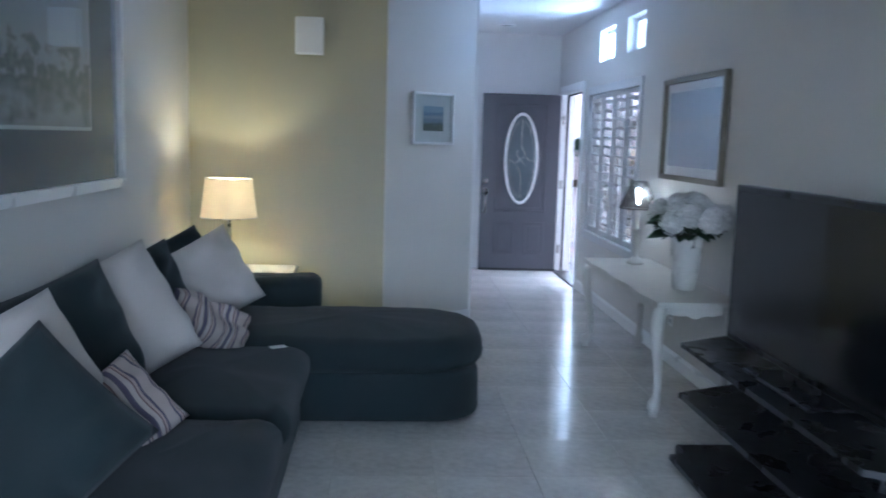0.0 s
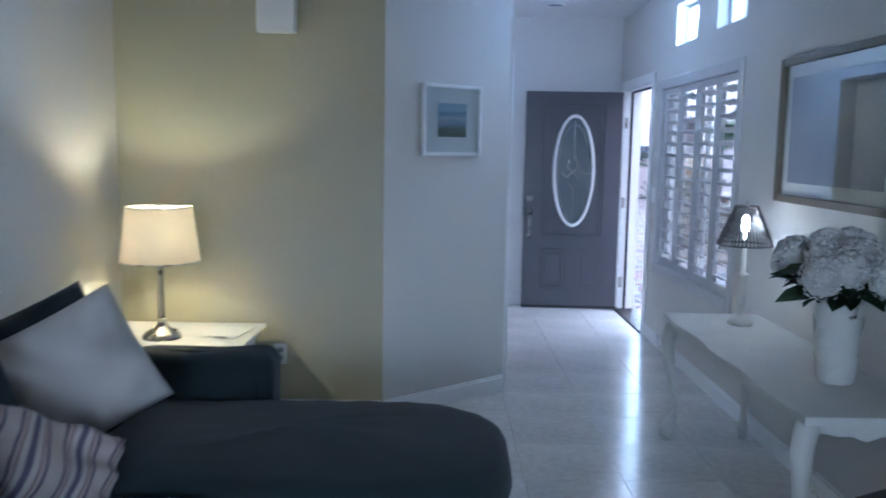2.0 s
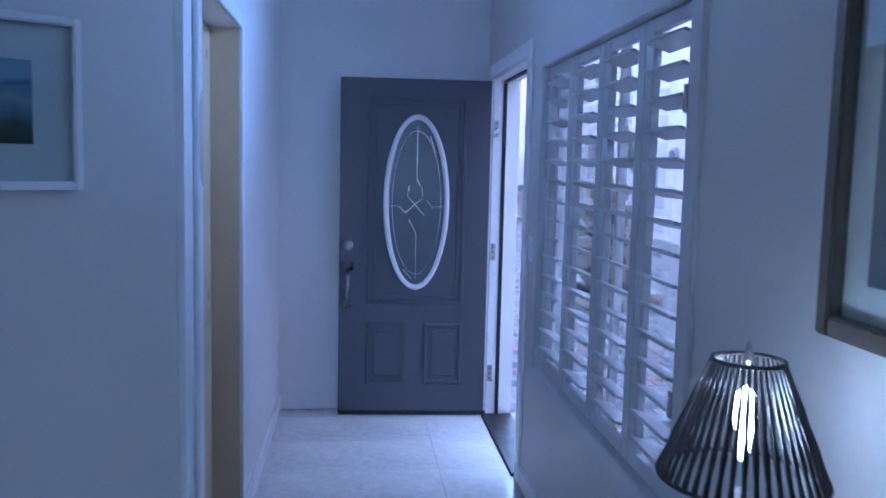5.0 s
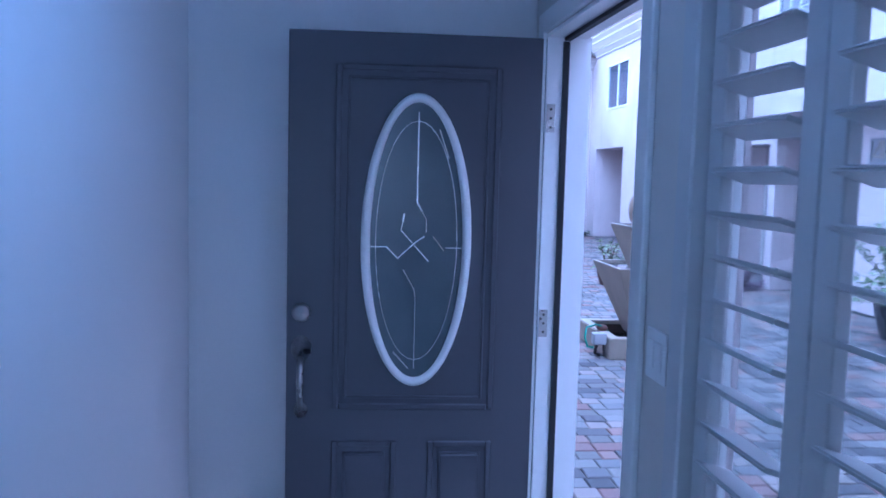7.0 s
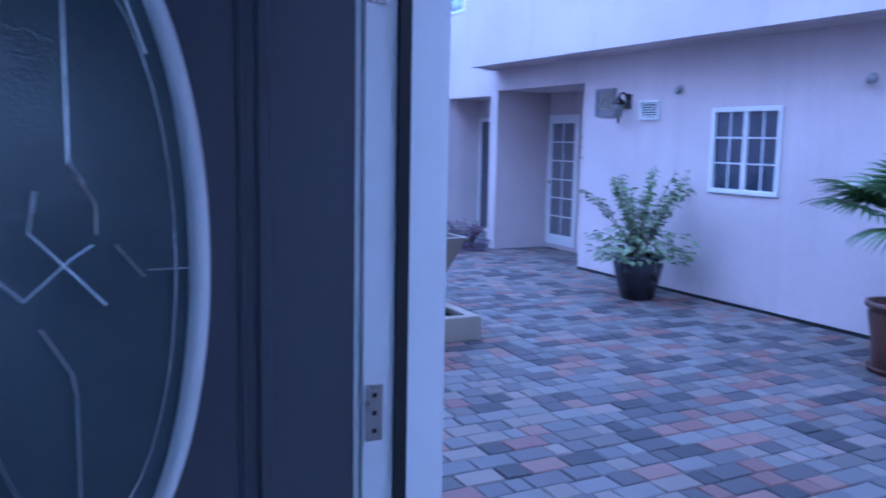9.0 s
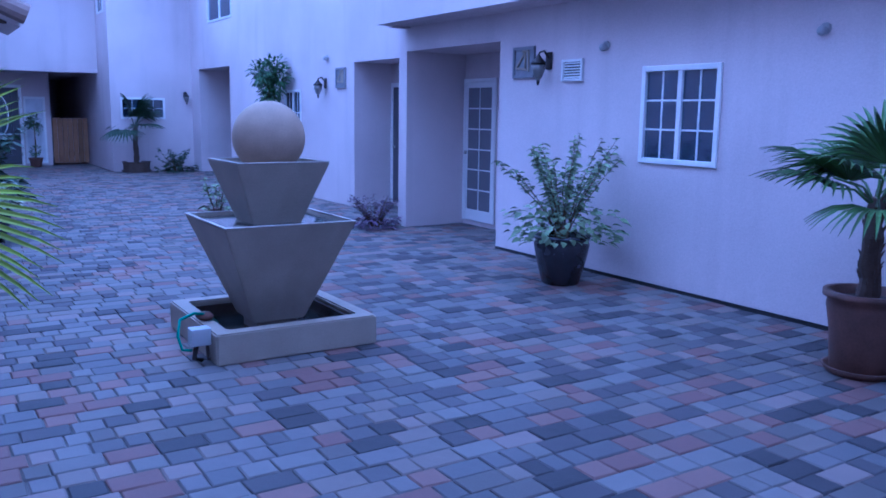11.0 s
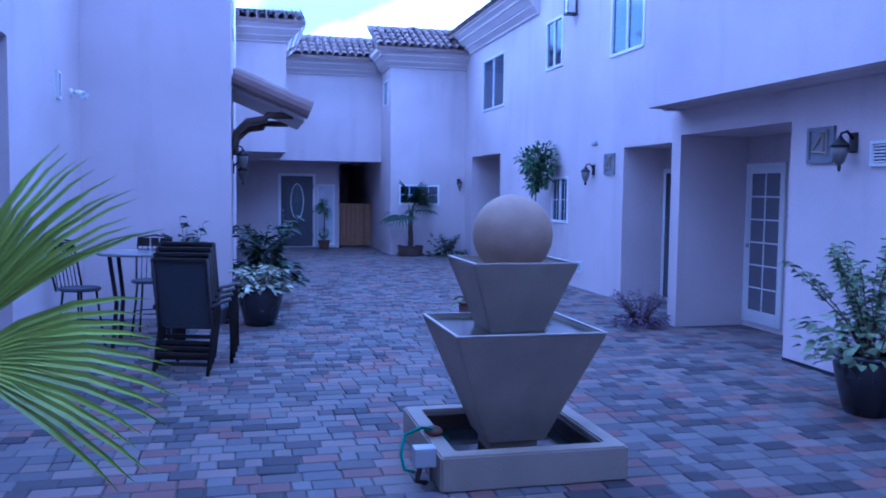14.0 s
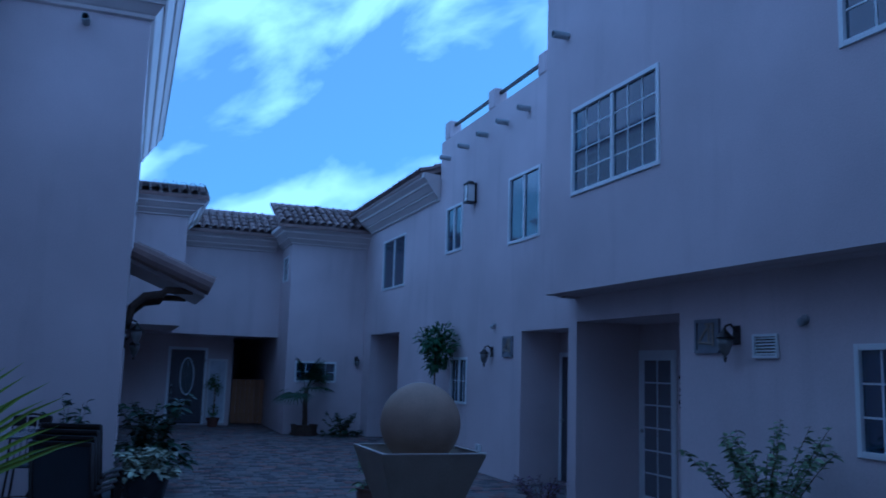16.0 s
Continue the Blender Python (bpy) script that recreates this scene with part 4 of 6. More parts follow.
def pad(x0, x1, y0, y1, z0, z1, r=0.07, bulge=0.02, round_end=0.0):
    """An upholstered block with soft rounded edges; round_end rounds the two corners at x1."""
    bm = bmesh.new()
    cx, cy = (x0 + x1) / 2, (y0 + y1) / 2
    rc = max(r, 0.03)
    re_ = max(round_end, rc)
    line = []
    for px, py, rad, a0 in ((x1, y1, re_, 0), (x0, y1, rc, 90), (x0, y0, rc, 180), (x1, y0, re_, 270)):
        ox, oy = px - rad * (1 if px == x1 else -1), py - rad * (1 if py == y1 else -1)
        for k in range(9):
            th = radians(a0 + 90 * k / 8)
            line.append((ox + rad * math.cos(th), oy + rad * math.sin(th)))
    full = []
    for i, (ax, ay) in enumerate(line):
        bx, by = line[(i + 1) % len(line)]
        n = max(1, int(math.hypot(bx - ax, by - ay) / 0.09))
        full += [(ax + (bx - ax) * k / n, ay + (by - ay) * k / n) for k in range(n)]
    hx, hy = (x1 - x0) / 2, (y1 - y0) / 2
    levels = [(r * (1 - math.sin(t)), z0 + r * (1 - math.cos(t))) for t in [math.pi / 2 * k / 4 for k in range(5)]]
    levels += [(0, z0 + (z1 - z0) * 0.5)]
    levels += [(r * (1 - math.cos(t)), z1 - r * (1 - math.sin(t))) for t in [math.pi / 2 * k / 4 for k in range(5)]]
    rings = []
    for ins, z in levels:
        rings.append([bm.verts.new((cx + (x - cx) * (1 - ins / hx), cy + (y - cy) * (1 - ins / hy), z)) for x, y in full])
    top = [v.co.copy() for v in rings[-1]]
    for q in (0.75, 0.5, 0.25):
        rings.append([bm.verts.new((cx + (c.x - cx) * q, cy + (c.y - cy) * q, z1 + bulge * (1 - q * q))) for c in top])
    n = len(full)
    for u, w in zip(rings, rings[1:]):
        for i in range(n):
            j = (i + 1) % n
            bm.faces.new((u[i], u[j], w[j], w[i]))
    bm.faces.new(rings[0][::-1])
    tip = bm.verts.new((cx, cy, z1 + bulge))
    for i in range(n):
        bm.faces.new((rings[-1][i], rings[-1][(i + 1) % n], tip))
    for v in bm.verts:
        if v.co.z > z0 + r:
            v.co += Vector((noise.noise(v.co * 3.1), noise.noise(v.co * 3.1 + Vector((9, 0, 0))), noise.noise(v.co * 3.1 + Vector((0, 9, 0))) * 0.8 + 0.5 * noise.noise(v.co * 9) + 0.45 * noise.noise(Vector((v.co.x * 22, v.co.y * 6, v.co.z * 4))))) * 0.015
    return bm


def sofa():
    s = thing("sectional_sofa", "dark teal fabric sectional sofa with chaise along the wall", "sofa")
    part("chaise_base", pad(-3.40, -1.47, -5.34, -4.44, 0.02, 0.30, 0.04, 0, round_end=0.24), M_SOFA, s, smooth=True)
    part("chaise_cushion", pad(-2.95, -1.44, -5.36, -4.42, 0.27, 0.47, 0.085, 0.035, round_end=0.36), M_SOFA, s, smooth=True)
    part("sofa_base", pad(-3.40, -2.42, -8.0, -5.345, 0.02, 0.27, 0.03, 0), M_SOFA, s, smooth=True)
    for y in (-6.42, -7.5):
        part("seat_cushion", pad(-3.15, -2.37, y, y + 1.06, 0.25, 0.45, 0.08, 0.03), M_SOFA, s, smooth=True)
    part("back_frame", pad(-3.44, -3.24, -8.0, -4.18, 0.02, 0.72, 0.05, 0), M_SOFA, s, smooth=True)
    part("arm", pad(-3.40, -2.40, -4.43, -4.16, 0.02, 0.63, 0.07, 0.0), M_SOFA, s, smooth=True)
    return s


sofa()


def cushion(label, material, w, h, t, m, seed, crease=0.0):
    ob = new("throw_cushion", finish("throw_cushion", cushion_mesh(w, h, t, crease=crease, seed=seed), material, True))
    ob.matrix_world = m
    return tagged(ob, label, "cushion", "cushions on the sofa")


cushion("square cream cotton cushion leaning on the sofa back", M_CREAM, 0.52, 0.47, 0.23, pose(-2.86, -4.99, 0.495, 0, 0, 38) @ pose(0, 0, 0, -20, -24, 0), 1)
cushion("square cream cotton cushion leaning on the sofa back", M_CREAM, 0.59, 0.54, 0.25, pose(-2.985, -6.06, 0.475, 0, 0, 52) @ pose(0, 0, 0, -24, -18, 0), 2)
cushion("square cream cotton cushion leaning on the sofa back", M_CREAM, 0.55, 0.48, 0.23, pose(-3.03, -6.955, 0.49, 0, 0, 60) @ pose(0, 0, 0, -26, -15, 0), 3)
cushion("dark teal fabric cushion leaning on the sofa", M_SOFA, 0.54, 0.47, 0.22, pose(-2.83, -7.26, 0.46, 0, 0, 34) @ pose(0, 0, 0, -22, -40, 0), 4)
cushion("dark teal fabric cushion behind a cream cushion", M_SOFA, 0.50, 0.44, 0.20, pose(-3.12, -4.70, 0.48, 0, 0, 45) @ pose(0, 0, 0, -14, -20, 0), 5)
cushion("dark teal fabric cushion behind a cream cushion", M_SOFA, 0.60, 0.53, 0.20, pose(-3.06, -6.52, 0.46, 0, 0, 62) @ pose(0, 0, 0, -18, -12, 0), 8)
cushion("dark teal fabric cushion behind a cream cushion", M_SOFA, 0.56, 0.48, 0.20, pose(-3.08, -5.50, 0.46, 0, 0, 60) @ pose(0, 0, 0, -16, -14, 0), 9)
cushion("striped beige and grey lumbar cushion on the seat", M_STRIPE, 0.45, 0.27, 0.17, pose(-2.87, -5.52, 0.465, 0, 0, 34) @ pose(0, 0, 0, -36, 26, 0), 6)
cushion("striped beige and grey lumbar cushion on the seat", M_STRIPE, 0.40, 0.32, 0.18, pose(-2.80, -6.80, 0.42, 0, 0, 46) @ pose(0, 0, 0, -34, -30, 0), 7)


def side_table():
    t = thing("side_table", "white painted side table with shaped top in the corner", "table", -3.02, -3.73)
    bm = boxes((-0.38, 0.38, -0.36, 0.36, 0.525, 0.55), bevel=0.01, segs=2)
    part("tabletop", bm, M_WHITEWOOD, t)
    part("apron", boxes((-0.33, 0.33, -0.31, 0.31, 0.44, 0.524), bevel=0.006), M_WHITEWOOD, t)
    for sx in (-1, 1):
        for sy in (-1, 1):
            bm = bmesh.new()
            tube(bm, [(sx * 0.30, sy * 0.28, 0.45), (sx * 0.325, sy * 0.30, 0.36), (sx * 0.30, sy * 0.275, 0.18), (sx * 0.30, sy * 0.275, 0.05), (sx * 0.325, sy * 0.30, 0.0)], (0.034, 0.036, 0.022, 0.017, 0.024), 8)
            part("leg", bm, M_WHITEWOOD, t, smooth=True)
    return t


side_table()


def table_lamp():
    t = thing("table_lamp", "lit table lamp with cream drum shade and nickel stem", "lamp", -3.08, -3.75, 0.55)
    part("base", turned(((0.095, 0.0), (0.095, 0.012), (0.08, 0.03), (0.035, 0.055), (0.022, 0.075), (0.026, 0.09), (0.014, 0.10)), 28), M_NICKEL, t, smooth=True)
    part("stem", turned(((0.014, 0.10), (0.017, 0.12), (0.014, 0.14), (0.0135, 0.36), (0.02, 0.375), (0.02, 0.395), (0.008, 0.40), (0.008, 0.46)), 20), M_NICKEL, t, smooth=True)
    bm = bmesh.new()
    seg = 40
    rings = [[bm.verts.new((r * math.cos(2 * math.pi * i / seg), r * math.sin(2 * math.pi * i / seg), z)) for i in range(seg)] for r, z in ((0.192, 0.385), (0.158, 0.652))]
    for i in range(seg):
        j = (i + 1) % seg
        bm.faces.new((rings[0][i], rings[0][j], rings[1][j], rings[1][i]))
    part("shade", bm, M_SHADE, t, "cream fabric drum shade", True)
    for r, z in ((0.192, 0.386), (0.158, 0.651)):
        bm = bmesh.new()
        tube(bm, [(r * math.cos(2 * math.pi * i / 40), r * math.sin(2 * math.pi * i / 40), z) for i in range(41)], 0.0035, 5)
        part("shade_ring", bm, M_NICKEL, t)
    bm = bmesh.new()
    tube(bm, [(-0.158, 0, 0.648), (0.158, 0, 0.648)], 0.002, 5)
    tube(bm, [(0, -0.158, 0.648), (0, 0.158, 0.648)], 0.002, 5)
    part("shade_spider", bm, M_NICKEL, t)
    part("finial", turned(((0.004, 0.645), (0.01, 0.655), (0.006, 0.668), (0.0, 0.672)), 12), M_NICKEL, t, smooth=True)
    return t


table_lamp()


def framed_picture(name, label, w, h, frame_w, depth, m_frame, mount, m_mount, art):
    """A picture in the xz plane that faces -y, its middle at the origin."""
    t = thing(name, label, "picture")
    bm = bmesh.new()
    rect_frame(bm, -w / 2, w / 2, -h / 2, h / 2, -depth, 0, frame_w)
    bmesh.ops.bevel(bm, geom=bm.edges[:], offset=0.004, segments=2, affect='EDGES')
    part("frame", bm, m_frame, t)
    part("mount", boxes((-w / 2 + frame_w, w / 2 - frame_w, -0.012, -0.004, -h / 2 + frame_w, h / 2 - frame_w)), m_mount, t)
    part("print_border", boxes((-w / 2 + frame_w + mount[0] - 0.016, w / 2 - frame_w - mount[0] + 0.016, -0.014, -0.012, -h / 2 + frame_w + mount[1] - 0.016, h / 2 - frame_w - mount[1] + 0.016)), M_MAT, t)
    part("print", boxes((-w / 2 + frame_w + mount[0], w / 2 - frame_w - mount[0], -0.0165, -0.0135, -h / 2 + frame_w + mount[1], h / 2 - frame_w - mount[1])), art, t)
    g = part("picture_glass", boxes((-w / 2 + frame_w, w / 2 - frame_w, -0.021, -0.019, -h / 2 + frame_w, h / 2 - frame_w)), M_GLASS, t, "reflective picture glass")
    g.visible_shadow = False
    return t


def art_mat(name, stops, scale=3.0, soft=0.25, coat=0.3):
    """A print: bands of colour up the picture, broken by noise."""
    m = bpy.data.materials.new(name)
    m.use_nodes = True
    n, l = m.node_tree.nodes, m.node_tree.links
    b = n["Principled BSDF"]
    co = n.new("ShaderNodeTexCoord")
    sep = n.new("ShaderNodeSeparateXYZ")
    l.new(co.outputs["Generated"], sep.inputs[0])
    nz = n.new("ShaderNodeTexNoise")
    nz.inputs["Scale"].default_value, nz.inputs["Detail"].default_value = scale, 6
    l.new(co.outputs["Generated"], nz.inputs["Vector"])
    ad = n.new("ShaderNodeMath")
    ad.operation = 'MULTIPLY_ADD'
    ad.inputs[1].default_value = soft
    l.new(nz.outputs["Fac"], ad.inputs[0])
    l.new(sep.outputs["Z"], ad.inputs[2])
    cr = n.new("ShaderNodeValToRGB")
    while len(cr.color_ramp.elements) < len(stops):
        cr.color_ramp.elements.new(0.5)
    for e, (at, c) in zip(cr.color_ramp.elements, stops):
        e.position, e.color = min(1, at + soft / 2), (*c, 1)
    l.new(ad.outputs[0], cr.inputs[0])
    l.new(cr.outputs[0], b.inputs["Base Color"])
    b.inputs["Roughness"].default_value = 0.5
    return m


A_SEA = art_mat("seascape_print", ((0.0, (0.04, 0.05, 0.02)), (0.25, (0.07, 0.09, 0.05)), (0.36, (0.16, 0.22, 0.26)), (0.55, (0.32, 0.36, 0.38)), (0.72, (0.12, 0.20, 0.30)), (1.0, (0.30, 0.38, 0.45))), 3.2, 0.4)
A_GREY = art_mat("dark_botanical_print", ((0.0, (0.30, 0.29, 0.26)), (0.35, (0.05, 0.05, 0.05)), (0.5, (0.28, 0.26, 0.23)), (0.7, (0.06, 0.06, 0.06)), (1.0, (0.33, 0.32, 0.30))), 9, 1.1)
A_BLUE = art_mat("faded_blue_print", ((0.0, (0.10, 0.12, 0.16)), (0.4, (0.16, 0.17, 0.20)), (0.6, (0.22, 0.21, 0.21)), (1.0, (0.14, 0.17, 0.24))), 4, 0.5)

p1 = framed_picture("framed_picture", "small seascape print in a white frame on the angled wall", 0.43, 0.40, 0.02, 0.03, M_TRIM, (0.09, 0.085), M_MAT, A_SEA)
p1.matrix_world = pose(-1.655, -3.008, 1.665, 0, 0, math.degrees(math.atan2(0.56, 0.69))) @ pose(0, -0.002, 0)
p2 = framed_picture("framed_picture", "blue-grey print with pale mount in antique silver frame", 1.10, 0.69, 0.035, 0.04, M_GILT, (0.07, 0.06), M_MAT, A_BLUE)
p2.matrix_world = pose(-0.001, -4.20, 1.62, 0, 0, -90)
p3 = framed_picture("framed_picture", "large dark-mounted print in a white frame above the sofa", 1.95, 1.30, 0.05, 0.045, M_TRIM, (0.40, 0.26), M_NAVY, A_GREY)
p3.matrix_world = pose(-3.449, -5.92, 1.86, 0, 0, 90)


def console():
    t = thing("console_table", "white painted console table with curved cabriole legs", "table", -0.27, -4.34)
    w, d, h = 0.25, 0.86, 0.66
    bm = bmesh.new()
    pts = []
    n = 28
    outline = []
    for i in range(n + 1):
        y = -d + 2 * d * i / n
        outline.append((-w - 0.009 * math.cos(3 * math.pi * y / d), y))
    outline += [(w, d), (w, -d)]
    lo = [bm.verts.new((x, y, h - 0.028)) for x, y in outline]
    hi = [bm.verts.new((x, y, h)) for x, y in outline]
    bm.faces.new(hi)
    bm.faces.new(lo[::-1])
    for i in range(len(lo)):
        j = (i + 1) % len(lo)
        bm.faces.new((lo[i], lo[j], hi[j], hi[i]))
    bmesh.ops.recalc_face_normals(bm, faces=bm.faces[:])
    part("tabletop", bm, M_WHITEWOOD, t)
    # scalloped apron
    for axis in (0, 1, 2, 3):
        bm = bmesh.new()
        n = 40
        L = d - 0.06 if axis < 2 else w - 0.05
        tops, bots = [], []
        for i in range(n + 1):
            u = -1 + 2 * i / n
            drop = 0.052 + 0.005 * math.cos(4 * math.pi * u) + 0.018 * math.exp(-(u / (0.16 if axis < 2 else 0.35)) ** 2) + 0.020 * abs(u) ** 8
            for k, e in ((0, 0.0), (1, 0.018)):
                pos = ((-w + 0.045 + e, u * L), (w - 0.03 - e, u * L), (u * L, d - 0.065 - e), (u * L, -d + 0.065 + e))[axis]
                tops.append(bm.verts.new((*pos, h - 0.029)))
                bots.append(bm.verts.new((*pos, h - 0.029 - drop)))
        for i in range(n):
            a, b = 2 * i, 2 * i + 2
            bm.faces.new((tops[a], tops[b], bots[b], bots[a]))
            bm.faces.new((tops[a + 1], bots[a + 1], bots[b + 1], tops[b + 1]))
            bm.faces.new((bots[a], bots[b], bots[b + 1], bots[a + 1]))
        bmesh.ops.recalc_face_normals(bm, faces=bm.faces[:])
        part("apron", bm, M_WHITEWOOD, t)
    for sx in (-1, 1):
        for sy in (-1, 1):
            bm = bmesh.new()
            o = Vector((sx, sy, 0)).normalized()
            bx, by = sx * (w - 0.065), sy * (d - 0.085)
            prof = ((0.0, h - 0.03, 0.034), (0.038, h - 0.07, 0.042), (0.060, h - 0.13, 0.040), (0.046, h - 0.24, 0.031), (0.012, h - 0.38, 0.024), (0.0, 0.15, 0.020), (0.008, 0.10, 0.022), (0.034, 0.070, 0.034), (0.044, 0.045, 0.034), (0.042, 0.018, 0.022), (0.042, 0.0, 0.024))
            tube(bm, [(bx + o.x * q * (0.3 if sx > 0 else 1), by + o.y * q, z) for q, z, r in prof], [r for q, z, r in prof], 10)
            part("leg", bm, M_WHITEWOOD, t, smooth=True)
    return t


console()


def small_lamp():
    t = thing("table_lamp", "small lit lamp with dark beaded shade on white candlestick base", "lamp", -0.205, -3.75, 0.66)
    part("base", turned(((0.058, 0.0), (0.062, 0.012), (0.055, 0.022), (0.05, 0.034), (0.030, 0.045), (0.018, 0.06), (0.022, 0.10), (0.027, 0.15), (0.02, 0.20), (0.024, 0.215), (0.024, 0.235), (0.03, 0.245), (0.03, 0.255), (0.012, 0.262), (0.011, 0.38)), 24), M_WHITEWOOD, t, smooth=True)
    sh = part("shade", turned(((0.0, 0.0), (0.002, 0.0)), 6), M_BEAD, t, "dark beaded lampshade with light between the strands")
    n = 44
    for i in range(n):
        bm = bmesh.new()
        th = 2 * math.pi * i / n
        tube(bm, [((0.13 - 0.075 * k / 6) * math.cos(th), (0.13 - 0.075 * k / 6) * math.sin(th), 0.40 + 0.19 * k / 6) for k in range(7)], (0.0055, 0.0035, 0.0052, 0.0032, 0.0042, 0.0022, 0.0025), 4)
        part("bead_strand", bm, M_BEAD, sh)
    for r, z in ((0.13, 0.40), (0.055, 0.59)):
        bm = bmesh.new()
        tube(bm, [(r * math.cos(2 * math.pi * i / 32), r * math.sin(2 * math.pi * i / 32), z) for i in range(33)], 0.004, 5)
        part("shade_ring", bm, M_BEAD, sh)
    part("bulb", turned(((0.008, 0.43), (0.012, 0.47), (0.020, 0.50), (0.016, 0.535), (0.0, 0.55)), 14), glow_mat("glowing_bulb", (1.0, 0.85, 0.6), 14), t, "glowing bulb", True)
    part("finial", turned(((0.004, 0.585), (0.008, 0.60), (0.0, 0.625)), 10), M_NICKEL, t, smooth=True)
    return t


small_lamp()


def vase():
    t = thing("flower_vase", "tall white ceramic vase of pale hydrangeas on the console", "vase", -0.21, -4.76, 0.66)
    part("vase", turned(((0.062, 0.0), (0.068, 0.008), (0.072, 0.06), (0.093, 0.30), (0.105, 0.33), (0.098, 0.332), (0.088, 0.29), (0.0, 0.28)), 32), M_VASE, t, smooth=True)
    for s in (-1, 1):
        bm = bmesh.new()
        tube(bm, [(0, s * 0.095, 0.31), (0, s * 0.125, 0.30), (0, s * 0.12, 0.27), (0, s * 0.088, 0.26)], 0.007, 6)
        part("handle", bm, M_NICKEL, t)
    r = random.Random(5)
    heads = []
    for k in range(16):
        th, rad = 2.4 * k + r.uniform(-0.3, 0.3), 0.27 * math.sqrt((k + 0.3) / 16)
        heads.append((rad * math.cos(th) * 0.72, rad * math.sin(th) * 1.12, 0.515 + r.uniform(-0.02, 0.025) - rad * 0.36))
    for hx, hy, hz in heads:
        bm = bmesh.new()
        tube(bm, [(hx * 0.2, hy * 0.2, 0.26), (hx * 0.6, hy * 0.6, 0.40), (hx, hy, hz)], 0.004, 5)
        st = part("stem", bm, M_STEM, t)
        bm = bmesh.new()
        R = r.uniform(0.060, 0.076)
        for q in range(210):
            d = Vector((r.gauss(0, 1), r.gauss(0, 1), r.gauss(0, 1) + 0.35)).normalized()
            c = Vector((hx, hy, hz)) + d * R * r.uniform(0.86, 1.06)
            side = d.orthogonal().normalized()
            up = d.cross(side)
            a = r.uniform(0, 6.28)
            for w in range(4):
                e = a + w * math.pi / 2
                v1 = (side * math.cos(e) + up * math.sin(e)) * 0.009
                v2 = (side * math.cos(e + 0.8) + up * math.sin(e + 0.8)) * 0.011
                v3 = (side * math.cos(e + 1.5) + up * math.sin(e + 1.5)) * 0.008
                bm.faces.new([bm.verts.new(u) for u in (c, c + v1 + d * 0.004, c + v2 + d * 0.007, c + v3 + d * 0.004)])
        bmesh.ops.create_icosphere(bm, subdivisions=2, radius=R * 0.95, matrix=Matrix.Translation((hx, hy, hz)))
        part("flower_head", bm, M_PETAL, st, "pale hydrangea head")
    bm = bmesh.new()
    for k in range(90):
        th, q = r.uniform(0, 6.28), r.uniform(0.05, 0.13)
        leaf(bm, Vector((q * 0.8 * math.cos(th), q * math.sin(th), r.uniform(0.33, 0.42))), Vector((math.cos(th), math.sin(th), r.uniform(-0.15, 0.5))), r.uniform(0.11, 0.17), 0.085, r)
    part("leaves", bm, M_LEAF_DARK, t, "dark green leaves")
    return t


def leaf(bm, at, way, length, width, r, droop=0.3):
    """One pointed leaf, folded along its midrib."""
    way = Vector(way).normalized()
    side = way.cross(Vector((0, 0, 1)))
    side = side.normalized() if side.length > 0.01 else Vector((1, 0, 0))
    up = side.cross(way)
    roll = r.uniform(-0.6, 0.6)
    side, up = side * math.cos(roll) + up * math.sin(roll), up * math.cos(roll) - side * math.sin(roll)
    mids, ls, rs = [], [], []
    for k, wd in ((0.0, 0.12), (0.35, 1.0), (0.7, 0.75), (1.0, 0.0)):
        c = at + way * length * k - Vector((0, 0, 1)) * droop * length * k * k
        mids.append(bm.verts.new(c))
        ls.append(bm.verts.new(c + side * width / 2 * wd + up * width * 0.15 * wd) if wd else mids[-1])
        rs.append(bm.verts.new(c - side * width / 2 * wd + up * width * 0.15 * wd) if wd else mids[-1])
    for k in range(3):
        for s in (ls, rs):
            q = [mids[k], mids[k + 1], s[k + 1], s[k]]
            q = [v for i, v in enumerate(q) if v not in q[:i]]
            bm.faces.new(q if s is ls else q[::-1])


vase()


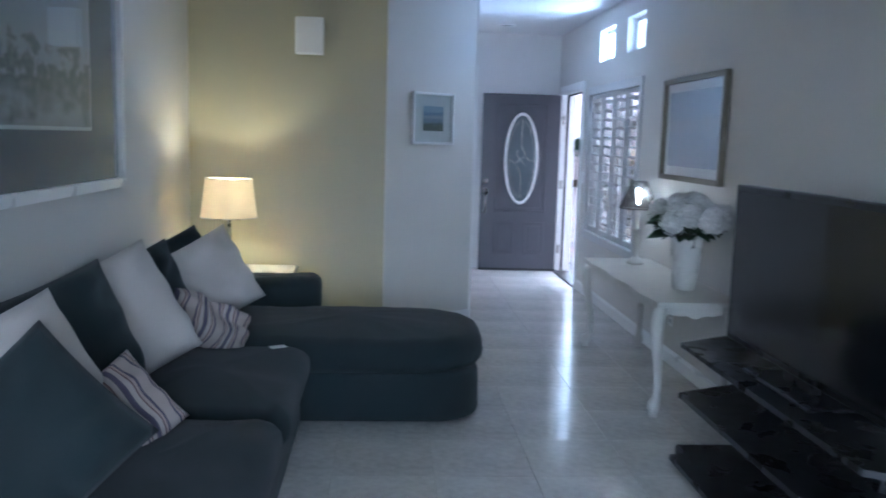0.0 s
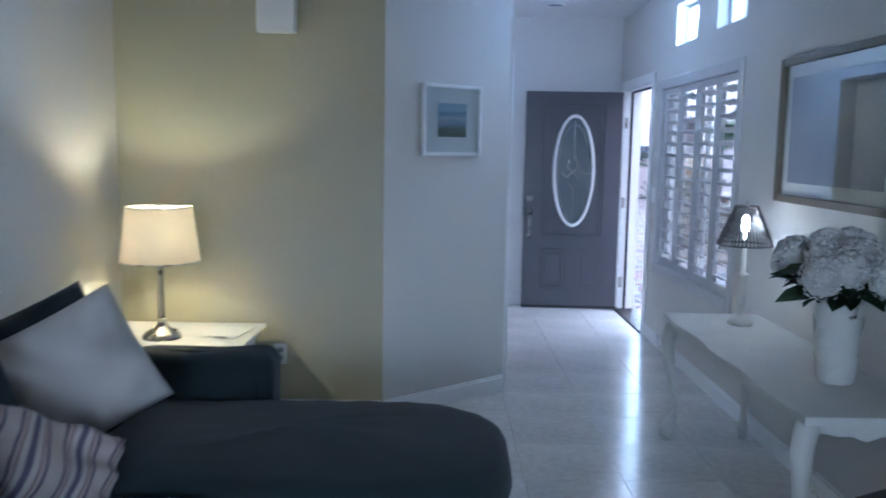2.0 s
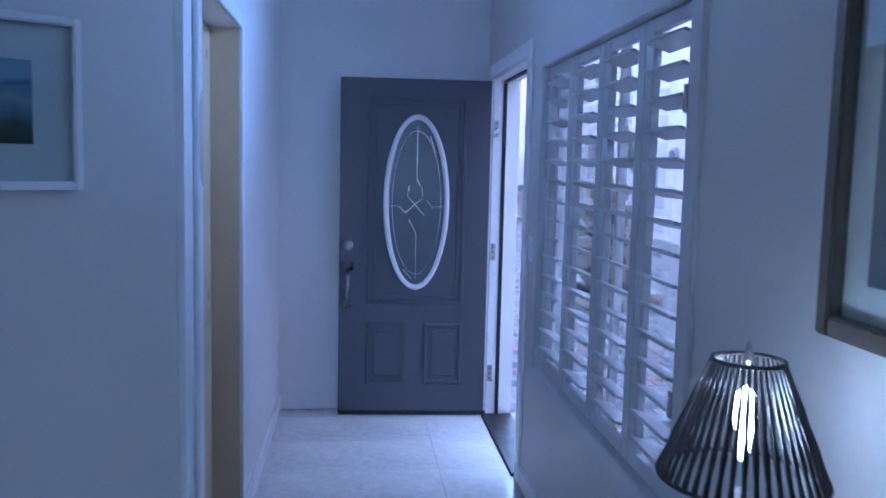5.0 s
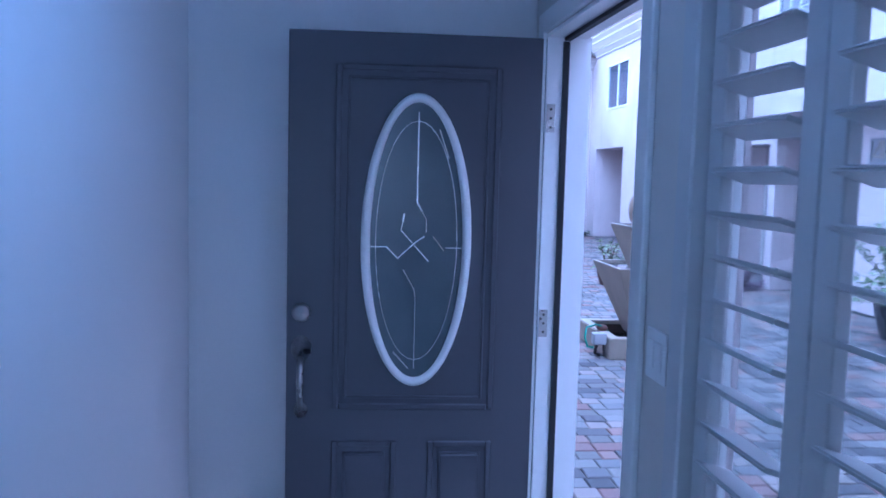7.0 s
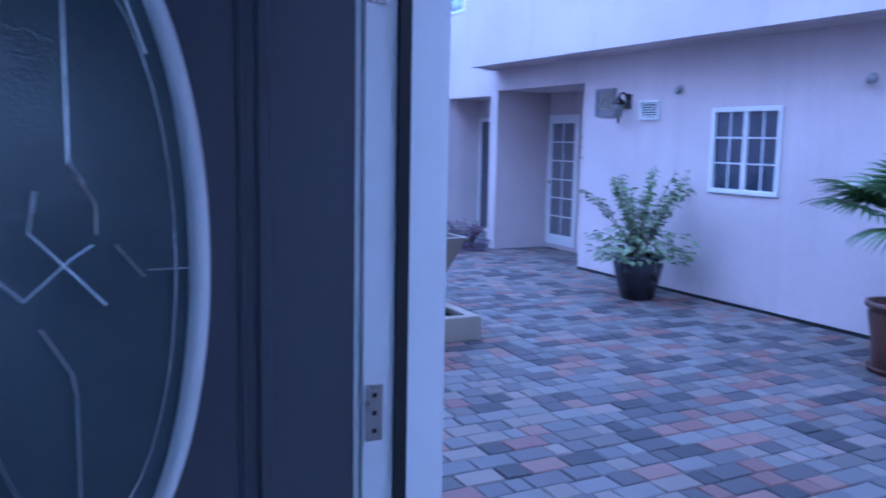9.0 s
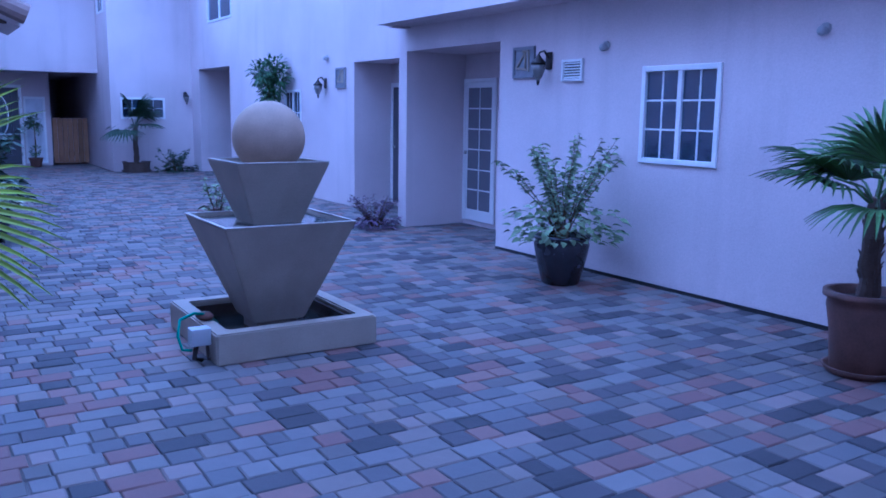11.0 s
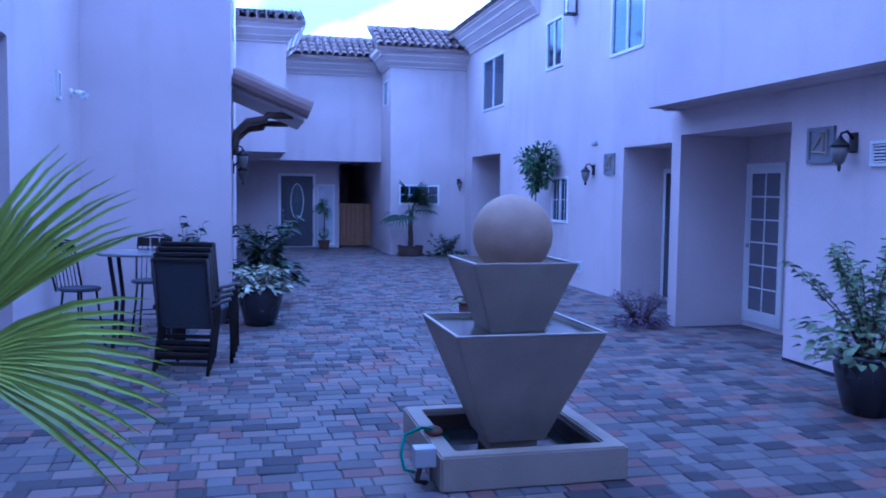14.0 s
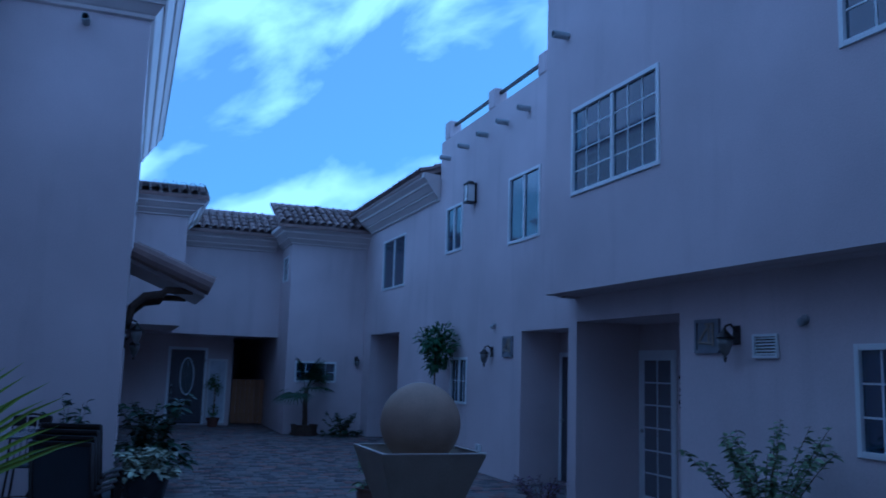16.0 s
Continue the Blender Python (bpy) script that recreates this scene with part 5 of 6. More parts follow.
def tv():
    t = thing("television", "black flat screen television on the media stand", "television", -0.25, -6.3, 0.512)
    part("screen_body", boxes((-0.03, 0.03, -0.72, 0.72, 0.055, 0.82), bevel=0.006), M_BLACKWOOD, t)
    part("screen", boxes((-0.033, -0.028, -0.69, 0.69, 0.085, 0.79)), M_TV, t, "dark glossy screen")
    part("neck", boxes((-0.02, 0.02, -0.12, 0.12, 0.012, 0.09)), M_BLACKWOOD, t)
    part("foot", boxes((-0.13, 0.13, -0.3, 0.3, 0.0, 0.016), bevel=0.005), M_BLACKWOOD, t)
    s = thing("media_stand", "black three-tier media stand with angled shelves", "stand", -0.25, -6.3)
    for z, x0, y1 in ((0.495, -0.22, 0.85), (0.30, -0.30, 0.62), (0.06, -0.40, 0.42)):
        bm = bmesh.new()
        pts = [(x0, y1 - 0.02), (0.2, y1 + 0.2), (0.2, -y1 - 0.2), (x0, -y1 + 0.02)]
        lo = [bm.verts.new((x, y, z - 0.012)) for x, y in pts]
        hi = [bm.verts.new((x, y, z + 0.012)) for x, y in pts]
        bm.faces.new(hi[::-1])
        bm.faces.new(lo)
        for i in range(4):
            j = (i + 1) % 4
            bm.faces.new((lo[i], hi[i], hi[j], lo[j]))
        bmesh.ops.recalc_face_normals(bm, faces=bm.faces[:])
        part("shelf", bm, M_BLACKWOOD, s)
    for y in (-0.45, 0.45):
        bm = bmesh.new()
        tube(bm, [(0.1, y, 0.0), (0.1, y, 0.5)], 0.028, 10)
        part("post", bm, M_BLACKWOOD, s)
    part("base", boxes((-0.30, 0.2, -0.6, 0.6, 0.0, 0.048), bevel=0.006), M_BLACKWOOD, s)


tv()

# small fixtures inside
sp = thing("wall_speaker", "small white wall speaker high on the cream wall", "speaker", -2.57, -3.29, 2.09)
part("body", boxes((-0.10, 0.10, -0.13, -0.03, 0.0, 0.26), bevel=0.012, segs=2), M_TRIM, sp)
part("bracket", boxes((-0.03, 0.03, -0.03, -0.001, 0.07, 0.19)), M_TRIM, sp)


def outlet(x, y, z, rz):
    t = thing("wall_outlet", "white electrical outlet plate on the wall", "outlet", x, y, z, rz)
    part("plate", boxes((-0.036, 0.036, -0.006, -0.0005, -0.058, 0.058), bevel=0.002), M_TRIM, t)
    for dz in (-0.022, 0.022):
        part("socket", boxes((-0.016, 0.016, -0.008, -0.005, dz - 0.013, dz + 0.013), bevel=0.002), M_PLASTIC, t)


sw = thing("light_switch", "white double rocker switch plate beside the entry door", "switch", 0.0, -1.19, 1.16, -90)
part("plate", boxes((-0.058, 0.058, -0.006, -0.0005, -0.058, 0.058), bevel=0.002), M_TRIM, sw)
for dx in (-0.024, 0.024):
    part("rocker", boxes((dx - 0.016, dx + 0.016, -0.010, -0.005, -0.033, 0.033), bevel=0.002), M_TRIM, sw)
tag = thing("cushion_tag", "small white paper tag beside the striped cushion", "tag", -2.52, -5.50, 0.468, 30)
part("paper", boxes((-0.04, 0.04, -0.025, 0.025, 0.0, 0.002)), M_MAT, tag)
for px, py, rz in ((-2.84, -3.86, 12), (-2.80, -3.62, -8)):
    pl = thing("paper_leaflet", "white printed leaflet lying on the side table", "paper", px, py, 0.5505, rz)
    part("sheet", boxes((-0.105, 0.105, -0.14, 0.14, 0.0, 0.0015)), M_MAT, pl)
outlet(-2.58, -3.29, 0.36, 0)
outlet(0.0, -4.0, 0.32, -90)
lt = thing("ceiling_downlight", "white round recessed ceiling light in the hall", "light", -0.75, -0.55, CEIL_Z)
bm = bmesh.new()
tube(bm, [(0.085 * math.cos(2 * math.pi * i / 32), 0.085 * math.sin(2 * math.pi * i / 32), -0.006) for i in range(33)], 0.009, 6)
part("trim_ring", bm, M_TRIM, lt)
part("lens", turned(((0.08, -0.004), (0.08, -0.001)), 32), M_FROST, lt)


# ---- the courtyard's things ----
def taper(half0, z0, half1, z1, wall=0.03, floor_z=None):
    """A square bowl that widens upward, open above, with a rim."""
    bm = bmesh.new()
    def ring(h, z):
        return [bm.verts.new((sx * h, sy * h, z)) for sx, sy in ((-1, -1), (1, -1), (1, 1), (-1, 1))]
    fz = floor_z if floor_z is not None else z1 - 0.1
    k = (fz - z0) / (z1 - z0)
    rs = [ring(half0, z0), ring(half1, z1), ring(half1 - wall, z1), ring(half0 + (half1 - half0) * k - wall, fz)]
    for a, b in zip(rs, rs[1:]):
        for i in range(4):
            j = (i + 1) % 4
            bm.faces.new((a[i], a[j], b[j], b[i]))
    bm.faces.new(rs[0][::-1])
    bm.faces.new(rs[-1])
    bmesh.ops.bevel(bm, geom=bm.edges[:], offset=0.007, segments=2, affect='EDGES')
    return bm


def fountain():
    f = thing("fountain", "tiered concrete fountain with stone ball over a square basin", "fountain", 2.345, 5.19, GROUND)
    h = 0.565
    bm = bmesh.new()
    o = [(-h, -h), (h, -h), (h, h), (-h, h)]
    i_ = [(x * 0.80, y * 0.80) for x, y in o]
    def ring(pts, z):
        return [bm.verts.new((x, y, z)) for x, y in pts]
    rs = [ring(o, 0.0), ring(o, 0.205), ring(i_, 0.205), ring(i_, 0.03)]
    for a, b in zip(rs, rs[1:]):
        for k in range(4):
            j = (k + 1) % 4
            bm.faces.new((a[k], a[j], b[j], b[k]))
    bm.faces.new(rs[0][::-1])
    bm.faces.new(rs[-1])
    bmesh.ops.bevel(bm, geom=bm.edges[:], offset=0.01, segments=2, affect='EDGES')
    part("basin", bm, M_CONC, f, "square concrete basin")
    # thin dark boxes added over the basin's inner sides, in the soil material
    part("basin_lining", boxes((-0.451, -0.435, -0.451, 0.451, 0.035, 0.165), (0.435, 0.451, -0.451, 0.451, 0.035, 0.165), (-0.435, 0.435, -0.451, -0.435, 0.035, 0.165), (-0.435, 0.435, 0.435, 0.451, 0.035, 0.165)), M_SOIL, f, "dark inner sides of the basin")
    part("basin_water", boxes((-0.434, 0.434, -0.434, 0.434, 0.035, 0.075)), M_POOL, f, "dark water in the basin")
    part("plinth", boxes((-0.15, 0.15, -0.15, 0.15, 0.05, 0.17), bevel=0.008), M_CONC, f)
    part("lower_bowl", taper(0.185, 0.15, 0.462, 0.855, 0.022, 0.78), M_CONC, f, "large tapered concrete bowl")
    part("lower_water", boxes((-0.422, 0.422, -0.422, 0.422, 0.79, 0.835)), M_WATER, f, "water in the bowl")
    part("upper_bowl", taper(0.160, 0.79, 0.328, 1.255, 0.02, 1.20), M_CONC, f, "small tapered concrete bowl")
    bm = bmesh.new()
    bmesh.ops.create_uvsphere(bm, u_segments=48, v_segments=32, radius=0.25)
    for v in bm.verts:
        v.co *= 1 + 0.004 * noise.noise(v.co * 9)
    ob = part("stone_ball", bm, M_BALL, f, "round tan stone ball", True)
    ob.location = (0.012, 0, 1.415)
    # thin rim strips whose pale colour carries the sky light from above
    for nm, hf, zz in (("lower_rim", 0.462, 0.856), ("upper_rim", 0.325, 1.256)):
        bm = bmesh.new()
        for d in ((-hf, hf, -hf, -hf + 0.02), (-hf, hf, hf - 0.02, hf), (-hf, -hf + 0.02, -hf + 0.02, hf - 0.02), (hf - 0.02, hf, -hf + 0.02, hf - 0.02)):
            box(bm, d[0], d[1], d[2], d[3], zz, zz + 0.006)
        part(nm, bm, M_RIM, f, "bowl rim coloured pale for sky light")
    # pump box with pipe and hose
    pb = part("pump_box", boxes((-0.70, -0.575, -0.50, -0.40, 0.13, 0.24), bevel=0.012, segs=2), M_PLASTIC, f, "grey pump box on the basin")
    bm = bmesh.new()
    tube(bm, [(-0.66, -0.46, 0.13), (-0.68, -0.47, 0.05), (-0.62, -0.42, 0.02)], 0.016, 8)
    tube(bm, [(-0.60, -0.48, 0.14), (-0.60, -0.50, 0.06), (-0.58, -0.44, 0.03)], 0.012, 8)
    part("pipe", bm, M_METALDARK, pb)
    bm = bmesh.new()
    tube(bm, [(-0.69, -0.46, 0.10), (-0.74, -0.42, 0.10), (-0.755, -0.38, 0.18), (-0.72, -0.30, 0.265), (-0.60, -0.20, 0.275), (-0.50, -0.15, 0.245), (-0.42, -0.12, 0.17)], 0.010, 8)
    part("hose", bm, M_HOSE, f, "green garden hose", True)
    bm = bmesh.new()
    bmesh.ops.create_icosphere(bm, subdivisions=2, radius=0.06)
    for v in bm.verts:
        v.co = Vector((v.co.x, v.co.y * 0.8, v.co.z * 0.55)) * (1 + 0.25 * noise.noise(v.co * 20))
    ob = part("rim_stone", bm, M_TERRA, f, "reddish stone on the basin rim", True)
    ob.location = (-0.51, -0.14, 0.235)
    return f


fountain()


def pot_body(r_top, r_base, h, rim=0.02, belly=0.0):
    return turned(((r_base, 0.0), (r_base + 0.01, 0.015), (r_base + (r_top - r_base) * 0.5 + belly, h * 0.5), (r_top + belly * 0.6, h * 0.82), (r_top - 0.005, h * 0.90), (r_top + rim, h * 0.93), (r_top + rim, h), (r_top - 0.02, h), (r_top - 0.03, h * 0.88), (0.0, h * 0.87)), 32)


def shrub(name, label, x, y, height, pot, m_leaf, stems, spread, leaf_len, seed, m_pot=None, leaf_n=26, low=0.25, base=GROUND, bare=0.3, leaf_w=0.5):
    """A potted shrub: many thin stems, each with leaves along it."""
    r = random.Random(seed)
    t = thing(name, label, "plant", x, y, base)
    z0 = 0.0
    if pot:
        rt, rb, ph = pot
        part("pot", pot_body(rt, rb, ph, belly=0.03), m_pot, t, "glazed dark pot" if m_pot is M_DARKPOT else "terracotta pot", True)
        part("soil", turned(((rt - 0.03, ph * 0.87), (rt - 0.03, ph * 0.885)), 24), M_SOIL, t)
        z0 = ph * 0.88
    bm_l = bmesh.new()
    for k in range(stems):
        th = 2 * math.pi * k / stems + r.uniform(-0.4, 0.4)
        h = height * r.uniform(0.65, 1.0)
        out = spread * r.uniform(0.35, 1.0)
        pts = []
        for q in range(6):
            u = q / 5
            pts.append(Vector((0.04 * math.cos(th) + out * math.cos(th) * u ** 1.4 + r.uniform(-1, 1) * 0.025 * u, 0.04 * math.sin(th) + out * math.sin(th) * u ** 1.4 + r.uniform(-1, 1) * 0.025 * u, z0 + h * u)))
        bm_s = bmesh.new()
        tube(bm_s, pts, [0.008 * (1 - 0.75 * q / 5) for q in range(6)], 5)
        part("stem", bm_s, M_STEM, t)
        for q in range(leaf_n):
            u = bare + (1 - bare) * r.random() ** 0.8
            i = min(4, int(u * 5))
            c = pts[i].lerp(pts[i + 1], u * 5 - i)
            a = r.uniform(0, 6.28)
            leaf(bm_l, c, (math.cos(a), math.sin(a), r.uniform(-0.2, 0.7)), leaf_len * r.uniform(0.6, 1.15), leaf_len * leaf_w * r.uniform(0.7, 1.1), r)
    for q in range(int(leaf_n * stems * low)):
        a, rad = r.uniform(0, 6.28), spread * r.uniform(0.2, 0.95)
        leaf(bm_l, Vector((rad * math.cos(a), rad * math.sin(a), z0 + r.uniform(-0.02, height * 0.3))), (math.cos(a), math.sin(a), r.uniform(-0.3, 0.4)), leaf_len * r.uniform(0.8, 1.4), leaf_len * leaf_w * 1.3, r)
    lv = part("leaves", bm_l, m_leaf, t)
    tagged(lv, kind="stuff")
    return t


shrub("potted_shrub", "leafy green shrub in a dark glazed pot by the wall", 5.44, 5.66, 1.02, (0.25, 0.17, 0.47), M_LEAF_PALE, 22, 0.60, 0.082, 11, M_DARKPOT, 46, 0.3, leaf_w=0.6, bare=0.2)
shrub("potted_shrub", "pale variegated plant in a dark glazed pot", 0.92, 10.75, 0.28, (0.27, 0.18, 0.50), M_VARIEGATED, 16, 0.34, 0.11, 12, M_DARKPOT, 20, 0.5, bare=0.1)
shrub("flower_bush", "low purple flowering bush beside the pillar", 5.62, 9.85, 0.46, None, M_PURPLE, 34, 0.38, 0.055, 13, None, 22, 0.5, bare=0.15)
shrub("potted_shrub", "dark leafy shrub by the tall stucco block", 1.02, 12.6, 0.95, (0.24, 0.16, 0.40), M_LEAF_DARK, 18, 0.55, 0.15, 14, M_DARKPOT, 30, 0.4, bare=0.15)
shrub("potted_shrub", "sparse leafy plant behind the patio table", 0.03, 11.1, 1.02, (0.2, 0.14, 0.36), M_LEAF_DARK, 9, 0.28, 0.15, 15, M_TERRA, 12, 0.0, bare=0.3)
shrub("potted_shrub", "small leafy shrub in a terracotta pot behind the fountain", 3.50, 10.15, 0.55, (0.17, 0.12, 0.32), M_LEAF_PALE, 9, 0.24, 0.10, 17, M_TERRA, 14, 0.2, bare=0.2)
shrub("potted_shrub", "small leafy shrub in a terracotta pot behind the fountain", 3.66, 9.55, 0.45, (0.17, 0.12, 0.32), M_LEAF_PALE, 9, 0.22, 0.10, 18, M_TERRA, 14, 0.2, bare=0.2)
shrub("garden_bush", "small green bush at the far wall", 5.9, 21.4, 0.6, None, M_LEAF_DARK, 14, 0.5, 0.12, 16, None, 20, 0.4, bare=0.2)


def topiary(x, y, height, crown_r, seed, label, pot, m_pot, base=GROUND, trunk_r=0.018, leaf_len=0.08, count=420, lower=0.0, clumps=7):
    """A small standard tree: a bare stem and an uneven leafy crown made of clumps."""
    r = random.Random(seed)
    t = thing("small_tree", label, "tree", x, y, base)
    rt, rb, ph = pot
    part("pot", pot_body(rt, rb, ph), m_pot, t, smooth=True)
    bm = bmesh.new()
    top = height - crown_r
    tube(bm, [(0, 0, ph * 0.8), (0.015, 0.01, (ph + top) / 2), (0, 0, top + crown_r * 0.3)], (trunk_r * 1.3, trunk_r, trunk_r * 0.6), 8)
    bl = bmesh.new()
    for c in range(clumps):
        d = Vector((r.gauss(0, 1), r.gauss(0, 1), r.gauss(0, 1))).normalized()
        cc = Vector((0, 0, top + crown_r * 0.15)) + Vector((d.x, d.y, d.z * 1.15)) * crown_r * r.uniform(0.35, 0.75)
        tube(bm, [(0, 0, top - crown_r * 0.3), cc], (trunk_r * 0.5, trunk_r * 0.25), 5)
        for q in range(count // clumps):
            e = Vector((r.gauss(0, 1), r.gauss(0, 1), r.gauss(0, 1))).normalized()
            leaf(bl, cc + e * crown_r * 0.5 * r.uniform(0.3, 1.0), e + Vector((0, 0, 0.2)), leaf_len * r.uniform(0.7, 1.2), leaf_len * 0.45, r)
    if lower:
        for q in range(int(count * 0.25)):
            e = Vector((r.gauss(0, 1), r.gauss(0, 1), r.gauss(0, 1))).normalized()
            leaf(bl, Vector((0, 0, lower)) + e * crown_r * 0.55 * r.uniform(0.5, 1), e, leaf_len, leaf_len * 0.45, r)
    part("trunk", bm, M_STEM, t, "slender bare trunk", True)
    lv = part("crown", bl, M_LEAF, t, "uneven leafy crown")
    tagged(lv, kind="stuff")
    return t


topiary(6.15, 15.35, 2.50, 0.42, 21, "small standard tree with bushy green crown by the wall", (0.22, 0.16, 0.4), M_TERRA, leaf_len=0.11, count=1100, clumps=12)
topiary(2.97, 24.3, 1.38, 0.25, 22, "double-ball topiary in a terracotta pot by the door", (0.17, 0.12, 0.25), M_TERRA, leaf_len=0.07, count=420, lower=0.45)


def fan_leaf(bm, hub, way, radius, r, blades=26, spread=200, face=None, width=0.27):
    """A fan palm leaf: narrow folded blades that radiate from a hub and droop at the tips."""
    way = Vector(way).normalized()
    side = way.cross(Vector((0, 0, 1)))
    side = side.normalized() if side.length > 0.05 else Vector((1, 0, 0))
    nrm = side.cross(way).normalized()
    if face is not None:
        nrm = (Vector(face) - way * Vector(face).dot(way)).normalized()
        side = way.cross(nrm)
    for k in range(blades):
        th = radians(-spread / 2 + spread * k / (blades - 1))
        d = way * math.cos(th) + side * math.sin(th)
        L = radius * (0.78 + 0.22 * math.cos(th)) * r.uniform(0.92, 1.05)
        w = radius * 0.9 * math.sin(radians(spread / blades)) * width
        pr = d.cross(nrm).normalized()
        prev = None
        for u, ww in ((0.04, 0.3), (0.35, 1.0), (0.62, 0.9), (0.85, 0.5), (1.0, 0.04)):
            c = hub + d * L * u + nrm * 0.10 * L * math.sin(math.pi * u) - Vector((0, 0, 1)) * L * 0.16 * u ** 3
            row = [bm.verts.new(c + pr * w * ww + nrm * w * 0.35 * ww), bm.verts.new(c - nrm * w * 0.2), bm.verts.new(c - pr * w * ww + nrm * w * 0.35 * ww)]
            if prev:
                bm.faces.new((prev[0], prev[1], row[1], row[0]))
                bm.faces.new((prev[1], prev[2], row[2], row[1]))
            prev = row


def fan_palm(x, y, trunk_h, leaf_r, n, seed, label, pot, m_pot, ways=None, faces=None, spread=190, stalk=0.45, base=GROUND, blades=26, fans=None, m_leaf=M_PALM):
    r = random.Random(seed)
    t = thing("fan_palm", label, "palm", x, y, base)
    rt, rb, ph = pot
    part("pot", pot_body(rt, rb, ph, rim=0.025), m_pot, t, "terracotta pot", True)
    part("saucer", turned(((rb + 0.03, 0.0), (rb + 0.06, 0.045), (rb + 0.045, 0.045), (rb + 0.02, 0.012)), 28), m_pot, t, smooth=True)
    part("soil", turned(((rt - 0.03, ph * 0.87), (rt - 0.03, ph * 0.89)), 24), M_SOIL, t)
    top = ph * 0.88 + trunk_h
    bm = bmesh.new()
    zs = [ph * 0.85 + (trunk_h + 0.05) * k / 8 for k in range(9)]
    tube(bm, [(0.01 * math.sin(k), 0.01 * math.cos(2 * k), z) for k, z in enumerate(zs)], [0.066 - 0.016 * k / 8 + 0.008 * (k % 2) for k in range(9)], 12)
    for k in range(60):
        a, z = r.uniform(0, 6.28), r.uniform(zs[0] + 0.03, zs[-1])
        d = Vector((math.cos(a), math.sin(a), 0))
        tube(bm, [d * 0.042 + Vector((0, 0, z)), d * 0.075 + Vector((0, 0, z + 0.06))], (0.012, 0.003), 4)
    part("trunk", bm, M_BARK, t, "shaggy fibrous trunk")
    for k in range(n):
        if ways:
            d = Vector(ways[k]).normalized()
        else:
            a = 2 * math.pi * k / n * 2.4 + r.uniform(-0.3, 0.3)
            el = r.uniform(-0.15, 1.15) if k % 3 else r.uniform(0.5, 1.3)
            d = Vector((math.cos(a) * math.cos(el), math.sin(a) * math.cos(el), math.sin(el)))
        hub = Vector((0, 0, top)) + d * stalk - Vector((0, 0, 0.06 * (1 - d.z)))
        bm = bmesh.new()
        tube(bm, [Vector((0, 0, top - 0.03)), Vector((0, 0, top)) + d * stalk * 0.5 + Vector((0, 0, 0.02)), hub], (0.011, 0.008, 0.006), 6)
        fr = part("leaf_stalk", bm, m_leaf, t)
        bm = bmesh.new()
        fan_leaf(bm, hub, Vector(fans[k]) if fans else d + Vector((0, 0, -0.22 * (1 - max(0, d.z)))), leaf_r * (0.8 if fans and k == 1 else 1.0), r, blades, spread[k] if fans else spread, faces[k] if faces else None, 0.36 if fans else 0.27)
        part("palm_leaf", bm, m_leaf, fr, "green fan leaf with narrow blades")
    return t


fan_palm(5.30, 2.53, 0.62, 0.50, 11, 31, "fan palm in a terracotta pot beside the courtyard wall", (0.235, 0.175, 0.53), M_TERRA, stalk=0.31, spread=165, blades=22,
         ways=((-0.35, -0.35, 0.75), (0.1, -0.5, 0.8), (-0.85, 0.1, 0.55), (0.55, -0.7, 0.55), (-0.75, -0.5, 0.1), (0.3, -0.9, 0.12), (-0.45, 0.75, 0.6), (0.3, 0.7, 0.6), (-0.15, -0.9, 0.5), (0.4, 0.2, 0.9), (-0.75, 0.5, 0.4)))
fan_palm(5.0, 21.75, 0.9, 0.58, 15, 32, "far fan palm in a pot below the window", (0.33, 0.31, 0.26), M_BARK, stalk=0.4, blades=18, m_leaf=M_LEAF_DARK)
fan_palm(-0.25, 2.05, 0.755, 0.50, 6, 33, "bright green fan palm beside the entry", (0.25, 0.18, 0.5), M_TERRA,
         ways=((0.90, -0.10, 0.44), (0.91, -0.14, 0.38), (-0.5, 0.5, 0.7), (-0.1, 0.8, 0.6), (-0.8, -0.2, 0.5), (-0.5, -0.6, 0.3)),
         fans=((0.60, -0.06, 0.80), (0.99, -0.10, -0.03), (-0.5, 0.5, 0.5), (-0.1, 0.9, 0.4), (-0.8, -0.2, 0.2), (-0.5, -0.6, 0.1)),
         faces=((0.15, -0.9, 0.3), (0.1, -0.85, 0.35), (0, 0, 1), (0, 0, 1), (0, 0, 1), (0, 0, 1)), spread=(31, 60, 90, 90, 90, 90), stalk=0.47, blades=15, m_leaf=M_PALM_LIGHT)



